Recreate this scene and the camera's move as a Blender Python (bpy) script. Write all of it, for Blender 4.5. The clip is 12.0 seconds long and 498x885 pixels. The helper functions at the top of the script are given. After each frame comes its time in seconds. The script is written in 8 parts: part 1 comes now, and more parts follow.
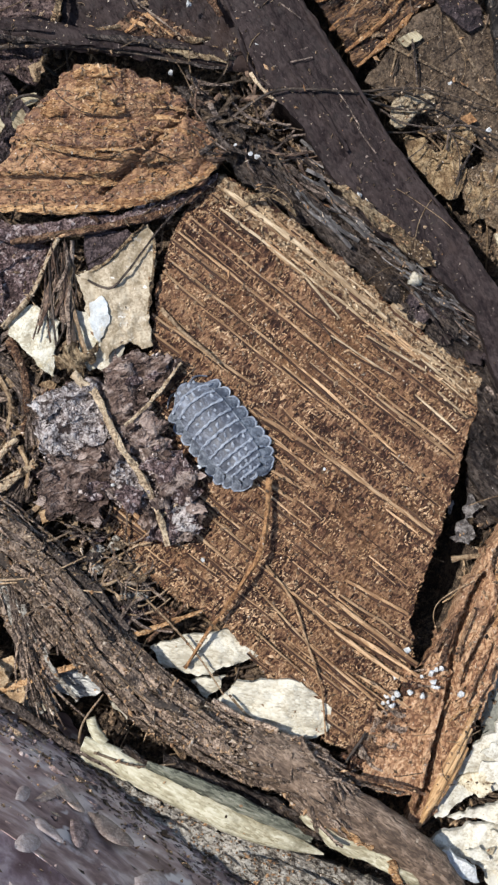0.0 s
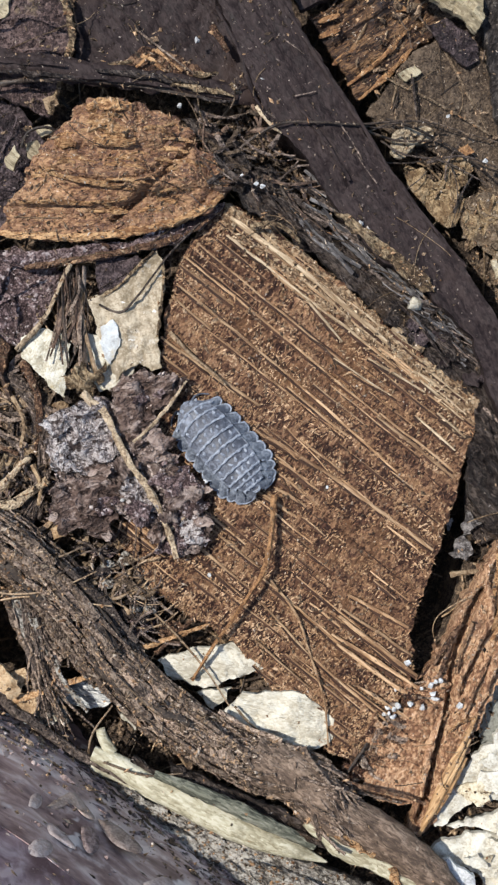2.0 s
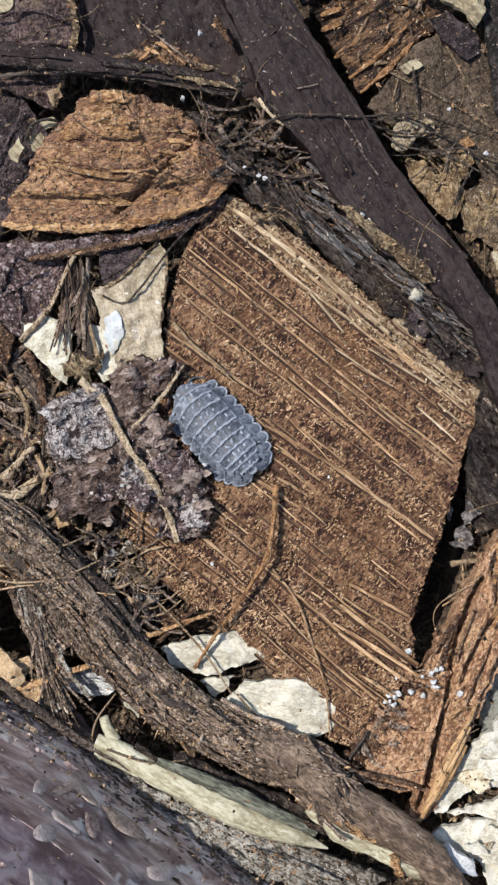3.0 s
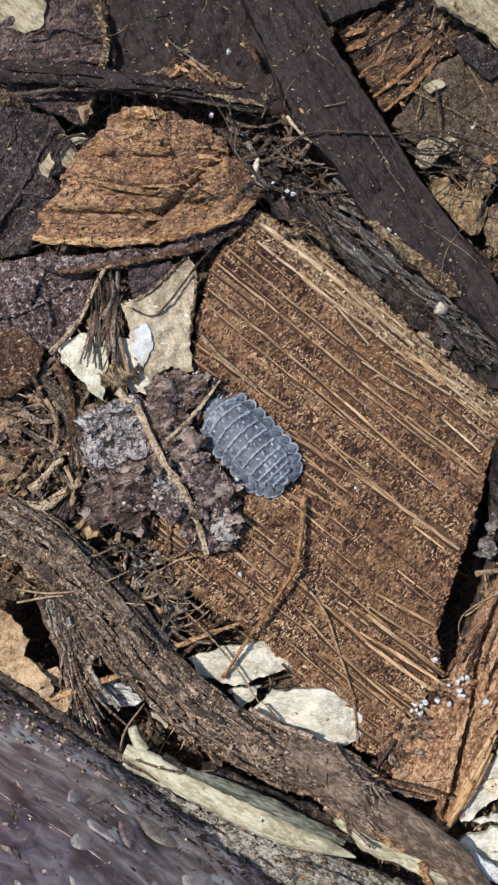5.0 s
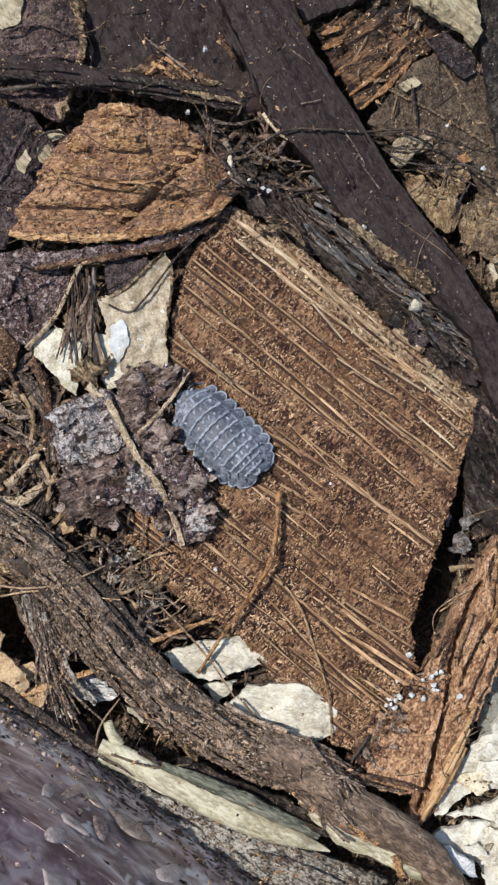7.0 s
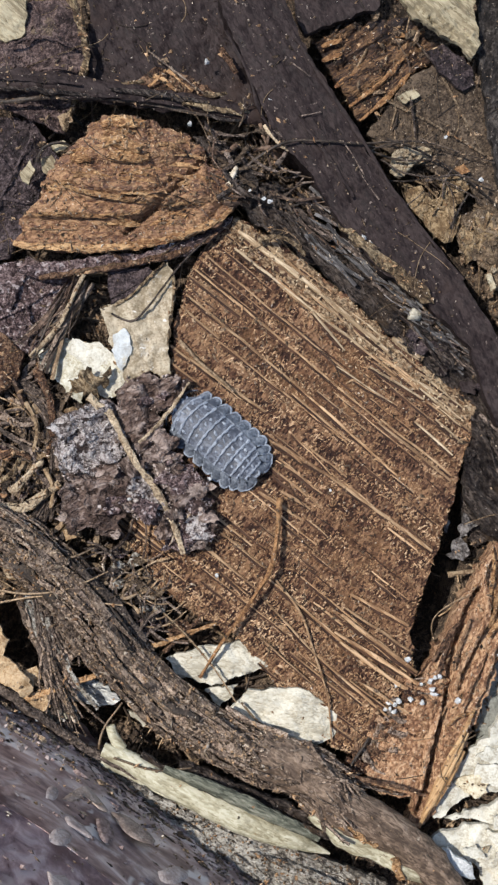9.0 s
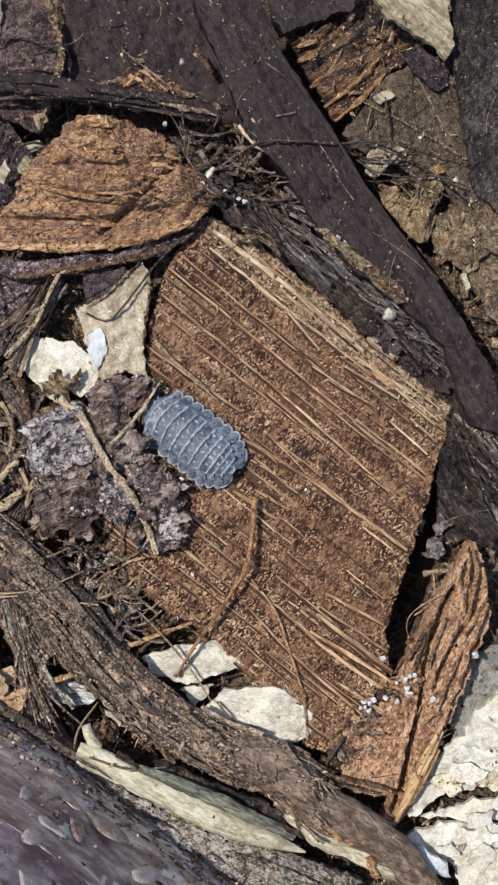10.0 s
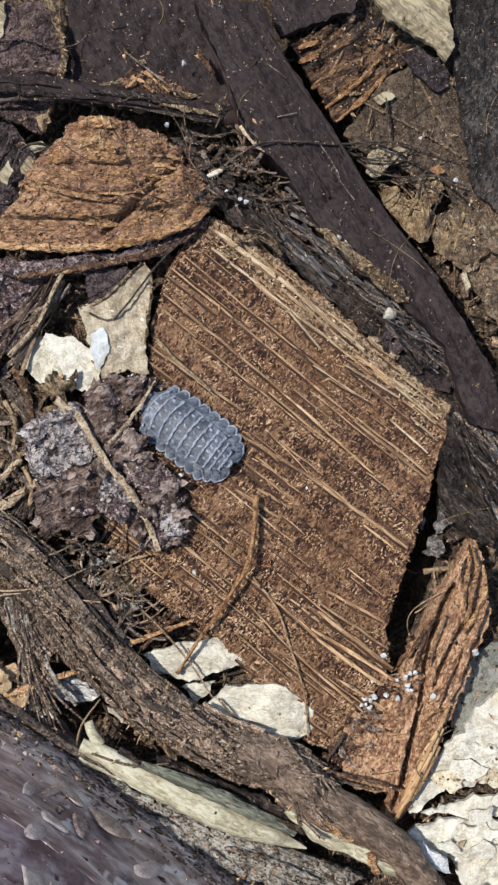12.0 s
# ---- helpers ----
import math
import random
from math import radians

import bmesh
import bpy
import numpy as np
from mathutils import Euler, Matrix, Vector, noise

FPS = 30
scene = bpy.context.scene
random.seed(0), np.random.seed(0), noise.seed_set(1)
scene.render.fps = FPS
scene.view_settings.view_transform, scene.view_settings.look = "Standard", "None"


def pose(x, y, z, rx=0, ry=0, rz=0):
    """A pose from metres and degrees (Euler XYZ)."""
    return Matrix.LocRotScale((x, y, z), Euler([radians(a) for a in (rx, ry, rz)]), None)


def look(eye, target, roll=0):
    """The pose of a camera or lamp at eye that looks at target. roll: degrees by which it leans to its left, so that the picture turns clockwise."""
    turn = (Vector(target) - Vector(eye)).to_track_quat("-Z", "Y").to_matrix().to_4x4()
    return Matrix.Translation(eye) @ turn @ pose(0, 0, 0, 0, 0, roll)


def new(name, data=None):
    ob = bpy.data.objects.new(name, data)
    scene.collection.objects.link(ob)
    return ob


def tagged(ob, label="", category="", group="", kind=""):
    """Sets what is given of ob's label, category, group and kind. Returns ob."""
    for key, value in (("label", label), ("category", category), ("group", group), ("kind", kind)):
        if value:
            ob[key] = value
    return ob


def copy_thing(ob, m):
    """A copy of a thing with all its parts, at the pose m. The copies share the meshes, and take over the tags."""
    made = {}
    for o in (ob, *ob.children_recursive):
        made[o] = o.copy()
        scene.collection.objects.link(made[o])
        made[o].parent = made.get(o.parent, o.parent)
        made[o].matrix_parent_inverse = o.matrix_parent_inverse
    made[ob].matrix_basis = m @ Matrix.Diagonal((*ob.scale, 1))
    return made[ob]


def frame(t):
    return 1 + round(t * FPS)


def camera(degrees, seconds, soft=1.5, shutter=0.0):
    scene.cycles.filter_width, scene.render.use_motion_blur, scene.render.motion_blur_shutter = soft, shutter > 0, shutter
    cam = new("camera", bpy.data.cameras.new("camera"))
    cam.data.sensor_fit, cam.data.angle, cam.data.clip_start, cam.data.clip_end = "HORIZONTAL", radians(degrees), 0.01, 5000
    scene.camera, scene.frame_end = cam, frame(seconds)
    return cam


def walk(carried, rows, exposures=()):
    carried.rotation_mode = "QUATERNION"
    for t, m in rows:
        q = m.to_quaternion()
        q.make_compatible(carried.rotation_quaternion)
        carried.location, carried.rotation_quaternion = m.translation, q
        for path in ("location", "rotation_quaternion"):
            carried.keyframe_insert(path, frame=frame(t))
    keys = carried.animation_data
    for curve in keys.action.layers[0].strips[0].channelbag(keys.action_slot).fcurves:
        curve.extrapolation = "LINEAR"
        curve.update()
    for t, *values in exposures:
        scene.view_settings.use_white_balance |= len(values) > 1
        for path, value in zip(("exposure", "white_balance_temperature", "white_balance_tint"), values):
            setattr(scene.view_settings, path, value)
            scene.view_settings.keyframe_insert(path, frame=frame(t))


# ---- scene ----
cam = camera(25, 12.0, soft=2.45)
walk(cam, [
    (0, pose(0.00485, 0.00218, 0.10118, -2.135, 1.765, -0.167)),
    (0.5, pose(0.00470, 0.00229, 0.10150, -1.843, 1.709, -0.140)),
    (1, pose(0.00380, 0.00208, 0.10355, -1.505, 2.001, -0.128)),
    (1.5, pose(0.00389, 0.00238, 0.10444, -1.330, 1.929, -0.131)),
    (2, pose(0.00441, 0.00223, 0.10469, -1.132, 1.738, -0.091)),
    (2.5, pose(0.00354, 0.00187, 0.10514, -1.390, 2.054, -0.113)),
    (3, pose(0.00425, 0.00155, 0.10556, -1.256, 1.755, -0.054)),
    (3.2, pose(0.00355, 0.00151, 0.10570, -1.343, 1.987, -0.051)),
    (4.8, pose(0.00014, 0.00095, 0.10687, -0.063, 0.274, -0.091)),
    (5, pose(-0.00061, 0.00040, 0.10689, -0.041, 0.528, -0.066)),
    (5.5, pose(-0.00107, -0.00044, 0.10654, 0.027, 0.184, -0.044)),
    (6, pose(-0.00103, -0.00027, 0.10704, -0.050, 0.213, 0.007)),
    (6.5, pose(0.00000, 0.00000, 0.10690, 0.000, -0.000, 0.000)),
    (7, pose(0.00040, -0.00014, 0.10734, 0.033, -0.169, 0.028)),
    (7.5, pose(-0.00024, -0.00037, 0.10730, 0.125, -0.013, 0.024)),
    (9.5, pose(0.00056, 0.00050, 0.10898, 0.148, -0.463, 0.052)),
    (10, pose(0.00173, 0.00027, 0.10892, 0.165, -0.669, -0.001)),
    (10.5, pose(0.00265, 0.00037, 0.10901, 0.102, -0.778, -0.004)),
    (11, pose(0.00187, 0.00018, 0.10924, 0.079, -0.767, -0.008)),
    (11.5, pose(0.00173, 0.00006, 0.10944, 0.115, -0.656, -0.000)),
    (12, pose(0.00195, 0.00004, 0.10963, 0.211, -0.475, -0.002)),
], exposures=[(0.0, 0.5), (2.5, 0.46), (5.0, 0.37), (12.0, 0.37)])

# ---- light ----
world = bpy.data.worlds.new("sky")
scene.world = world
world.use_nodes = True
sky = world.node_tree.nodes.new("ShaderNodeTexSky")
sky.sky_type, sky.sun_disc = "NISHITA", False
sky.sun_elevation, sky.sun_rotation = radians(59), radians(-65)
world.node_tree.links.new(sky.outputs["Color"], world.node_tree.nodes["Background"].inputs["Color"])
world.node_tree.nodes["Background"].inputs["Strength"].default_value = 0.15
sun = new("sun", bpy.data.lights.new("sun", "SUN"))
sun.data.energy, sun.data.angle, sun.data.color = 4.1, radians(0.6), (1.0, 0.972, 0.935)
sun.matrix_world = look((-0.54, 0.25, 1.0), (0, 0, 0))

# ---- tools: all shapes are given in millimetres ----
MM = 0.001
rng = random.Random(7)
ORIGIN = {}


def n3(x, y, z=0.0):
    return noise.noise(Vector((x, y, z)))


def fbm(x, y, z=0.0, octaves=4):
    return noise.fractal(Vector((x, y, z)), 1.0, 2.0, octaves)


def part(name, bm, material, parent=None, label="", origin=None, smooth=True):
    """Links a bmesh as one mesh object: a thing of its own, or a part of parent."""
    if parent is not None:
        c = ORIGIN[parent]
    elif origin is not None:
        c = Vector(origin)
    else:
        lo = Vector((min(v.co.x for v in bm.verts), min(v.co.y for v in bm.verts), min(v.co.z for v in bm.verts)))
        hi = Vector((max(v.co.x for v in bm.verts), max(v.co.y for v in bm.verts), 0))
        c = Vector(((lo.x + hi.x) / 2, (lo.y + hi.y) / 2, lo.z))
    for v in bm.verts:
        v.co = v.co - c
    bm.normal_update()
    for v in bm.verts:
        v.co = v.co * MM
    for f in bm.faces:
        f.smooth = smooth
    for e in bm.edges:
        if len(e.link_faces) == 2 and e.link_faces[0].normal.dot(e.link_faces[1].normal) < 0.55:
            e.smooth = False
    me = bpy.data.meshes.new(name)
    bm.to_mesh(me)
    bm.free()
    me.materials.append(material)
    ob = new(name, me)
    ORIGIN[ob] = c
    if parent is not None:
        ob.parent = parent
    else:
        ob.location = c * MM
    if label:
        tagged(ob, label)
    return ob


def root_of(name, origin):
    ob = new(name)
    ob.location = Vector(origin) * MM
    ob.empty_display_size = 0.002
    ORIGIN[ob] = Vector(origin)
    return ob


def inside(poly, x, y):
    hit = False
    j = len(poly) - 1
    for i in range(len(poly)):
        (xi, yi), (xj, yj) = poly[i], poly[j]
        if (yi > y) != (yj > y) and x < (xj - xi) * (y - yi) / (yj - yi) + xi:
            hit = not hit
        j = i
    return hit


def dense(outline, step, rough, seed):
    """The outline in short steps, made uneven."""
    out = []
    for i, (x0, y0) in enumerate(outline):
        x1, y1 = outline[(i + 1) % len(outline)]
        length = math.hypot(x1 - x0, y1 - y0)
        k = max(1, int(length / step))
        for j in range(k):
            x, y = x0 + (x1 - x0) * j / k, y0 + (y1 - y0) * j / k
            out.append((x + rough * (fbm(x * 0.9, y * 0.9, seed) + 0.35 * n3(x * 1.9, y * 1.9, seed)),
                        y + rough * (fbm(x * 0.9, y * 0.9, seed + 9) + 0.35 * n3(x * 1.9, y * 1.9, seed + 5))))
    return out


def sheet(outline, step, top, thick, rough=0.25, seed=0.0):
    """A solid flake: an uneven outline, a top given by top(x, y) and a thickness."""
    from mathutils.geometry import delaunay_2d_cdt
    edge = dense(outline, step, rough, seed)
    pts = [Vector(p) for p in edge]
    xs, ys = [p[0] for p in edge], [p[1] for p in edge]
    r = random.Random(int(seed * 10) + 3)
    y = min(ys)
    while y < max(ys):
        x = min(xs)
        while x < max(xs):
            px, py = x + r.uniform(-0.3, 0.3) * step, y + r.uniform(-0.3, 0.3) * step
            if inside(edge, px, py):
                pts.append(Vector((px, py)))
            x += step
        y += step
    n = len(edge)
    verts, _, faces, *_ = delaunay_2d_cdt(pts, [(i, (i + 1) % n) for i in range(n)], [], 1, 1e-4)
    bm = bmesh.new()
    ups, lows = [], []
    for v in verts:
        z = top(v.x, v.y)
        t = thick(v.x, v.y) if callable(thick) else thick
        ups.append(bm.verts.new((v.x, v.y, z)))
        lows.append(bm.verts.new((v.x, v.y, z - t)))
    count = {}
    for f in faces:
        f = list(f)
        a, b, c = (verts[i] for i in f)
        if (b.x - a.x) * (c.y - a.y) - (b.y - a.y) * (c.x - a.x) < 0:
            f.reverse()
        bm.faces.new([ups[i] for i in f])
        bm.faces.new([lows[i] for i in reversed(f)])
        for i in range(3):
            count[(f[i], f[(i + 1) % 3])] = 1
    for i, j in list(count):
        if (j, i) not in count:
            bm.faces.new((ups[j], ups[i], lows[i], lows[j]))
    return bm


def spline(points, step):
    """Points along a smooth curve through the given ones."""
    p = [Vector(q) for q in points]
    p = [2 * p[0] - p[1]] + p + [2 * p[-1] - p[-2]]
    out = []
    for i in range(1, len(p) - 2):
        a, b, c, e = p[i - 1:i + 3]
        k = max(2, int((c - b).length / step))
        for j in range(k):
            t = j / k
            out.append(0.5 * (2 * b + (c - a) * t + (2 * a - 5 * b + 4 * c - e) * t * t + (3 * b - a - 3 * c + e) * t ** 3))
    out.append(p[-2])
    return out


def tube(bm, path, radius, sides=6, rough=0.0, flat=1.0, seed=0.0, level=False):
    """Sweeps a round section, uneven by rough and flattened by flat, along the points. radius: a number or radius(0..1)."""
    rings = []
    n = len(path)
    side = None
    for i, p in enumerate(path):
        ahead = (path[min(i + 1, n - 1)] - path[max(i - 1, 0)]).normalized()
        if side is None or level:
            side = ahead.cross(Vector((0, 0, 1)))
            side = side.normalized() if side.length > 1e-3 else Vector((1, 0, 0))
        side = (side - ahead * side.dot(ahead)).normalized()
        up = side.cross(ahead)
        r = radius(i / (n - 1)) if callable(radius) else radius
        ring = []
        for k in range(sides):
            a = 2 * math.pi * k / sides
            rr = r * (1 + rough * n3(math.cos(a) * 1.7 + seed, math.sin(a) * 1.7, i * 0.35 + seed * 3) * 2)
            ring.append(bm.verts.new(p + rr * (math.cos(a) * side + math.sin(a) * flat * up)))
        rings.append(ring)
    for a, b in zip(rings, rings[1:]):
        for k in range(sides):
            bm.faces.new((a[k], a[(k + 1) % sides], b[(k + 1) % sides], b[k]))
    bm.faces.new(list(reversed(rings[0])))
    bm.faces.new(rings[-1])
    return bm


def lump(bm, c, size, seed, rough=0.35, level=2, turn=None):
    """An uneven rounded grain."""
    got = bmesh.ops.create_icosphere(bm, subdivisions=level, radius=1.0)
    m = (turn or Euler((seed * 1.7, seed * 2.3, seed * 3.1))).to_matrix()
    for v in got["verts"]:
        k = 1 + rough * fbm(v.co.x * 1.3 + seed, v.co.y * 1.3, v.co.z * 1.3 - seed, 3)
        v.co = Vector(c) + m @ Vector((v.co.x * size[0] * k, v.co.y * size[1] * k, v.co.z * size[2] * k))


# ---- materials ----
def mat(name, dark, mid, light, angle=0.0, stretch=1.0, scale=1.0, rough=0.75, bump=1.0, depth=0.2, cells=6.5, cell_mix=0.14,
        speck=None, speck_cut=0.68, speck_scale=2.2, patch=None, patch_cut=0.55, patch_scale=0.18, spec=0.25, island=0.0, vary=0.0, band=0.0, lane=0.0, lane_angle=0.0):
    """Grainy natural surface. angle and stretch: the grain's direction and length; scale and cells: details and granules for each millimetre."""
    m = bpy.data.materials.new(name)
    m.use_nodes = True
    nt = m.node_tree
    bsdf = nt.nodes["Principled BSDF"]

    def add(kind, **kw):
        node = nt.nodes.new(kind)
        for key, value in kw.items():
            node.inputs[key].default_value = value
        return node

    def link(a, b):
        nt.links.new(a, b)

    def maths(kind, a, b):
        node = nt.nodes.new("ShaderNodeMath")
        node.operation = kind
        for k, v in enumerate((a, b)):
            if isinstance(v, (int, float)):
                node.inputs[k].default_value = v
            else:
                link(v, node.inputs[k])
        return node.outputs[0]

    def remap(value, a, b, c=0.0, e=1.0):
        node = nt.nodes.new("ShaderNodeMapRange")
        for key, v in (("From Min", a), ("From Max", b), ("To Min", c), ("To Max", e)):
            node.inputs[key].default_value = v
        link(value, node.inputs["Value"])
        return node.outputs["Result"]

    tc = add("ShaderNodeTexCoord")
    info = add("ShaderNodeObjectInfo")
    mp = add("ShaderNodeMapping", Rotation=(0, 0, radians(-angle)))
    link(tc.outputs["Object"], mp.inputs["Vector"])
    mg = add("ShaderNodeMapping", Scale=(1000.0 / stretch, 1000.0, 1000.0))
    link(mp.outputs["Vector"], mg.inputs["Vector"])
    shift = nt.nodes.new("ShaderNodeVectorMath")
    shift.operation = "ADD"
    link(mg.outputs["Vector"], shift.inputs[0])
    link(maths("MULTIPLY", info.outputs["Random"], 53.0), shift.inputs[1])
    vec = shift.outputs["Vector"]
    round_v = add("ShaderNodeMapping", Scale=(1000.0, 1000.0, 1000.0))
    link(tc.outputs["Object"], round_v.inputs["Vector"])

    big = add("ShaderNodeTexNoise", Scale=0.25 * scale, Detail=4.0, Roughness=0.6)
    fine = add("ShaderNodeTexNoise", Scale=1.9 * scale, Detail=4.0, Roughness=0.6, Distortion=0.6)
    link(vec, big.inputs["Vector"])
    link(vec, fine.inputs["Vector"])
    warp = nt.nodes.new("ShaderNodeVectorMath")
    warp.operation = "ADD"
    wob = add("ShaderNodeVectorMath")
    wob.operation = "SCALE"
    wob.inputs["Scale"].default_value = 0.45
    link(fine.outputs["Color"], wob.inputs[0])
    link(vec, warp.inputs[0])
    link(wob.outputs["Vector"], warp.inputs[1])
    grains = add("ShaderNodeTexVoronoi", Scale=cells, Randomness=1.0)
    link(warp.outputs["Vector"], grains.inputs["Vector"])
    split = nt.nodes.new("ShaderNodeSeparateColor")
    link(grains.outputs["Color"], split.inputs["Color"])
    rest = 1 - cell_mix
    value = maths("ADD", maths("ADD", maths("MULTIPLY", big.outputs["Fac"], rest * 0.36), maths("MULTIPLY", fine.outputs["Fac"], rest * 0.64)),
                  maths("MULTIPLY", split.outputs[0], cell_mix))
    if band:
        stripes = add("ShaderNodeTexNoise", Scale=1.0, Detail=3.0, Roughness=0.6)
        thin = add("ShaderNodeMapping", Scale=(0.05 * stretch, 0.85, 0.85))
        link(vec, thin.inputs["Vector"])
        link(thin.outputs["Vector"], stripes.inputs["Vector"])
        value = maths("ADD", value, remap(stripes.outputs["Fac"], 0.3, 0.7, -band, band))
    if lane:
        turned = add("ShaderNodeMapping", Rotation=(0, 0, radians(-lane_angle)))
        link(tc.outputs["Object"], turned.inputs["Vector"])
        drawn = add("ShaderNodeMapping", Scale=(45.0, 620.0, 620.0))
        link(turned.outputs["Vector"], drawn.inputs["Vector"])
        lanes = add("ShaderNodeTexNoise", Scale=1.0, Detail=4.0, Roughness=0.65)
        link(drawn.outputs["Vector"], lanes.inputs["Vector"])
        value = maths("ADD", value, remap(lanes.outputs["Fac"], 0.3, 0.7, -lane, lane))
    ramp = nt.nodes.new("ShaderNodeValToRGB")
    el = ramp.color_ramp.elements
    el[0].position, el[0].color = 0.41, (*dark, 1)
    el[1].position, el[1].color = 0.6, (*light, 1)
    e = el.new(0.5)
    e.color = (*mid, 1)
    link(value, ramp.inputs["Fac"])
    colour = ramp.outputs["Color"]

    def over(colour, noise_scale, cut, soft, paint, detail=4.0):
        nz = add("ShaderNodeTexNoise", Scale=noise_scale, Detail=detail, Roughness=0.68)
        link(round_v.outputs["Vector"], nz.inputs["Vector"])
        mx = nt.nodes.new("ShaderNodeMix")
        mx.data_type = "RGBA"
        link(remap(nz.outputs["Fac"], cut, cut + soft), mx.inputs["Factor"])
        link(colour, mx.inputs[6])
        mx.inputs[7].default_value = (*paint, 1)
        return mx.outputs[2]

    if patch:
        colour = over(colour, patch_scale, patch_cut, 0.1, patch, 7.0)
    if speck:
        colour = over(colour, speck_scale, speck_cut, 0.05, speck, 3.0)
    for amount, source in ((island, None), (vary, info.outputs["Random"])):
        if amount:
            if source is None:
                source = add("ShaderNodeNewGeometry").outputs["Random Per Island"]
            hsv = nt.nodes.new("ShaderNodeHueSaturation")
            link(remap(source, 0, 1, 1 - amount, 1 + amount), hsv.inputs["Value"])
            link(colour, hsv.inputs["Color"])
            colour = hsv.outputs["Color"]
    link(colour, bsdf.inputs["Base Color"])
    tiny = add("ShaderNodeTexNoise", Scale=5.0 * scale, Detail=3.0, Roughness=0.6)
    link(vec, tiny.inputs["Vector"])
    height = maths("ADD", maths("ADD", fine.outputs["Fac"], maths("MULTIPLY", tiny.outputs["Fac"], 0.4)), maths("MULTIPLY", grains.outputs["Distance"], -0.15))
    bp = add("ShaderNodeBump", Strength=bump, Distance=depth * 2.2 * MM)
    link(height, bp.inputs["Height"])
    link(bp.outputs["Normal"], bsdf.inputs["Normal"])
    link(remap(fine.outputs["Fac"], 0.3, 0.7, max(0.05, rough - 0.15), min(1.0, rough + 0.15)), bsdf.inputs["Roughness"])
    bsdf.inputs["Specular IOR Level"].default_value = spec
    return m


GRAIN = -39.0   # the chip's grain, degrees
SOIL = mat("dark_soil", (0.025, 0.017, 0.012), (0.085, 0.058, 0.039), (0.22, 0.155, 0.1), scale=0.9, rough=0.9, depth=0.4, speck=(0.4, 0.31, 0.21))
CHIP = mat("red_brown_wood", (0.03, 0.0125, 0.0075), (0.106, 0.0485, 0.0262), (0.29, 0.16, 0.085), angle=GRAIN + 88, stretch=2.1, scale=1.05, depth=0.55, cells=5.0, cell_mix=0.2, lane=0.075, lane_angle=GRAIN, speck=(0.43, 0.3, 0.185), speck_cut=0.655, speck_scale=2.4, patch=(0.2, 0.1, 0.046), patch_cut=0.57, patch_scale=0.09)
STRAND = mat("straw_fibre", (0.15, 0.082, 0.04), (0.27, 0.162, 0.083), (0.42, 0.28, 0.16), angle=GRAIN, stretch=9, rough=0.65, depth=0.06, vary=0.3)
FINESTRAND = mat("dull_straw_fibre", (0.1, 0.052, 0.027), (0.19, 0.108, 0.055), (0.3, 0.19, 0.105), angle=GRAIN, stretch=9, rough=0.7, depth=0.06, vary=0.4)
PALEFIBRE = mat("cream_split_fibre", (0.2, 0.135, 0.075), (0.33, 0.24, 0.145), (0.48, 0.375, 0.245), angle=GRAIN, stretch=7, scale=0.9, rough=0.7, depth=0.1, vary=0.2)
ORANGECHIP = mat("orange_bark", (0.14, 0.066, 0.034), (0.31, 0.168, 0.088), (0.47, 0.3, 0.175), angle=58, stretch=1.4, scale=0.9, depth=0.22, cells=5, cell_mix=0.2, speck=(0.56, 0.42, 0.3), speck_cut=0.65, speck_scale=2.0, patch=(0.15, 0.08, 0.048), patch_cut=0.6, patch_scale=0.13)
GOLDFIBRE = mat("golden_fibre", (0.17, 0.09, 0.038), (0.32, 0.185, 0.08), (0.47, 0.305, 0.155), angle=58, stretch=8, rough=0.6, depth=0.08)
GREYSCRAP = mat("grey_leaf_scrap", (0.045, 0.038, 0.034), (0.125, 0.11, 0.098), (0.25, 0.225, 0.205), scale=0.9, rough=0.7, depth=0.2)
CHIP_EDGE = mat("pale_split_wood", (0.1, 0.055, 0.03), (0.28, 0.18, 0.098), (0.5, 0.37, 0.23), angle=GRAIN, stretch=1.6, scale=1.0, depth=0.5, speck=(0.08, 0.044, 0.026), speck_cut=0.63, speck_scale=1.3, patch=(0.17, 0.092, 0.047), patch_cut=0.56, patch_scale=0.3)
BARK = mat("orange_brown_bark", (0.07, 0.0285, 0.0135), (0.195, 0.0925, 0.042), (0.37, 0.212, 0.104), angle=6, stretch=1.8, scale=0.8, rough=0.58, spec=0.5, depth=0.3, cells=5, speck=(0.48, 0.33, 0.2), speck_cut=0.69, patch=(0.12, 0.056, 0.03), patch_cut=0.57, patch_scale=0.13)
BARK_RIDGE = mat("ochre_bark_ridge", (0.145, 0.067, 0.028), (0.315, 0.173, 0.077), (0.48, 0.3, 0.15), angle=6, stretch=2, scale=1.0, depth=0.35, vary=0.2)
DARKBARK = mat("dark_purple_brown_bark", (0.013, 0.0088, 0.0084), (0.0235, 0.0162, 0.0152), (0.038, 0.0275, 0.0255), angle=-57, stretch=2.2, scale=1.0, rough=0.62, depth=0.07, speck=(0.16, 0.125, 0.105), speck_cut=0.66, speck_scale=1.7, spec=0.1, patch=(0.033, 0.0215, 0.018), patch_cut=0.56, patch_scale=0.12)
GREYBARK = mat("grey_black_fibrous_bark", (0.013, 0.009, 0.0078), (0.04, 0.029, 0.0235), (0.125, 0.098, 0.08), angle=-44, stretch=3, scale=1.2, rough=0.55, depth=0.6, speck=(0.4, 0.36, 0.32), speck_cut=0.68, patch=(0.06, 0.039, 0.024), patch_cut=0.56, patch_scale=0.2)
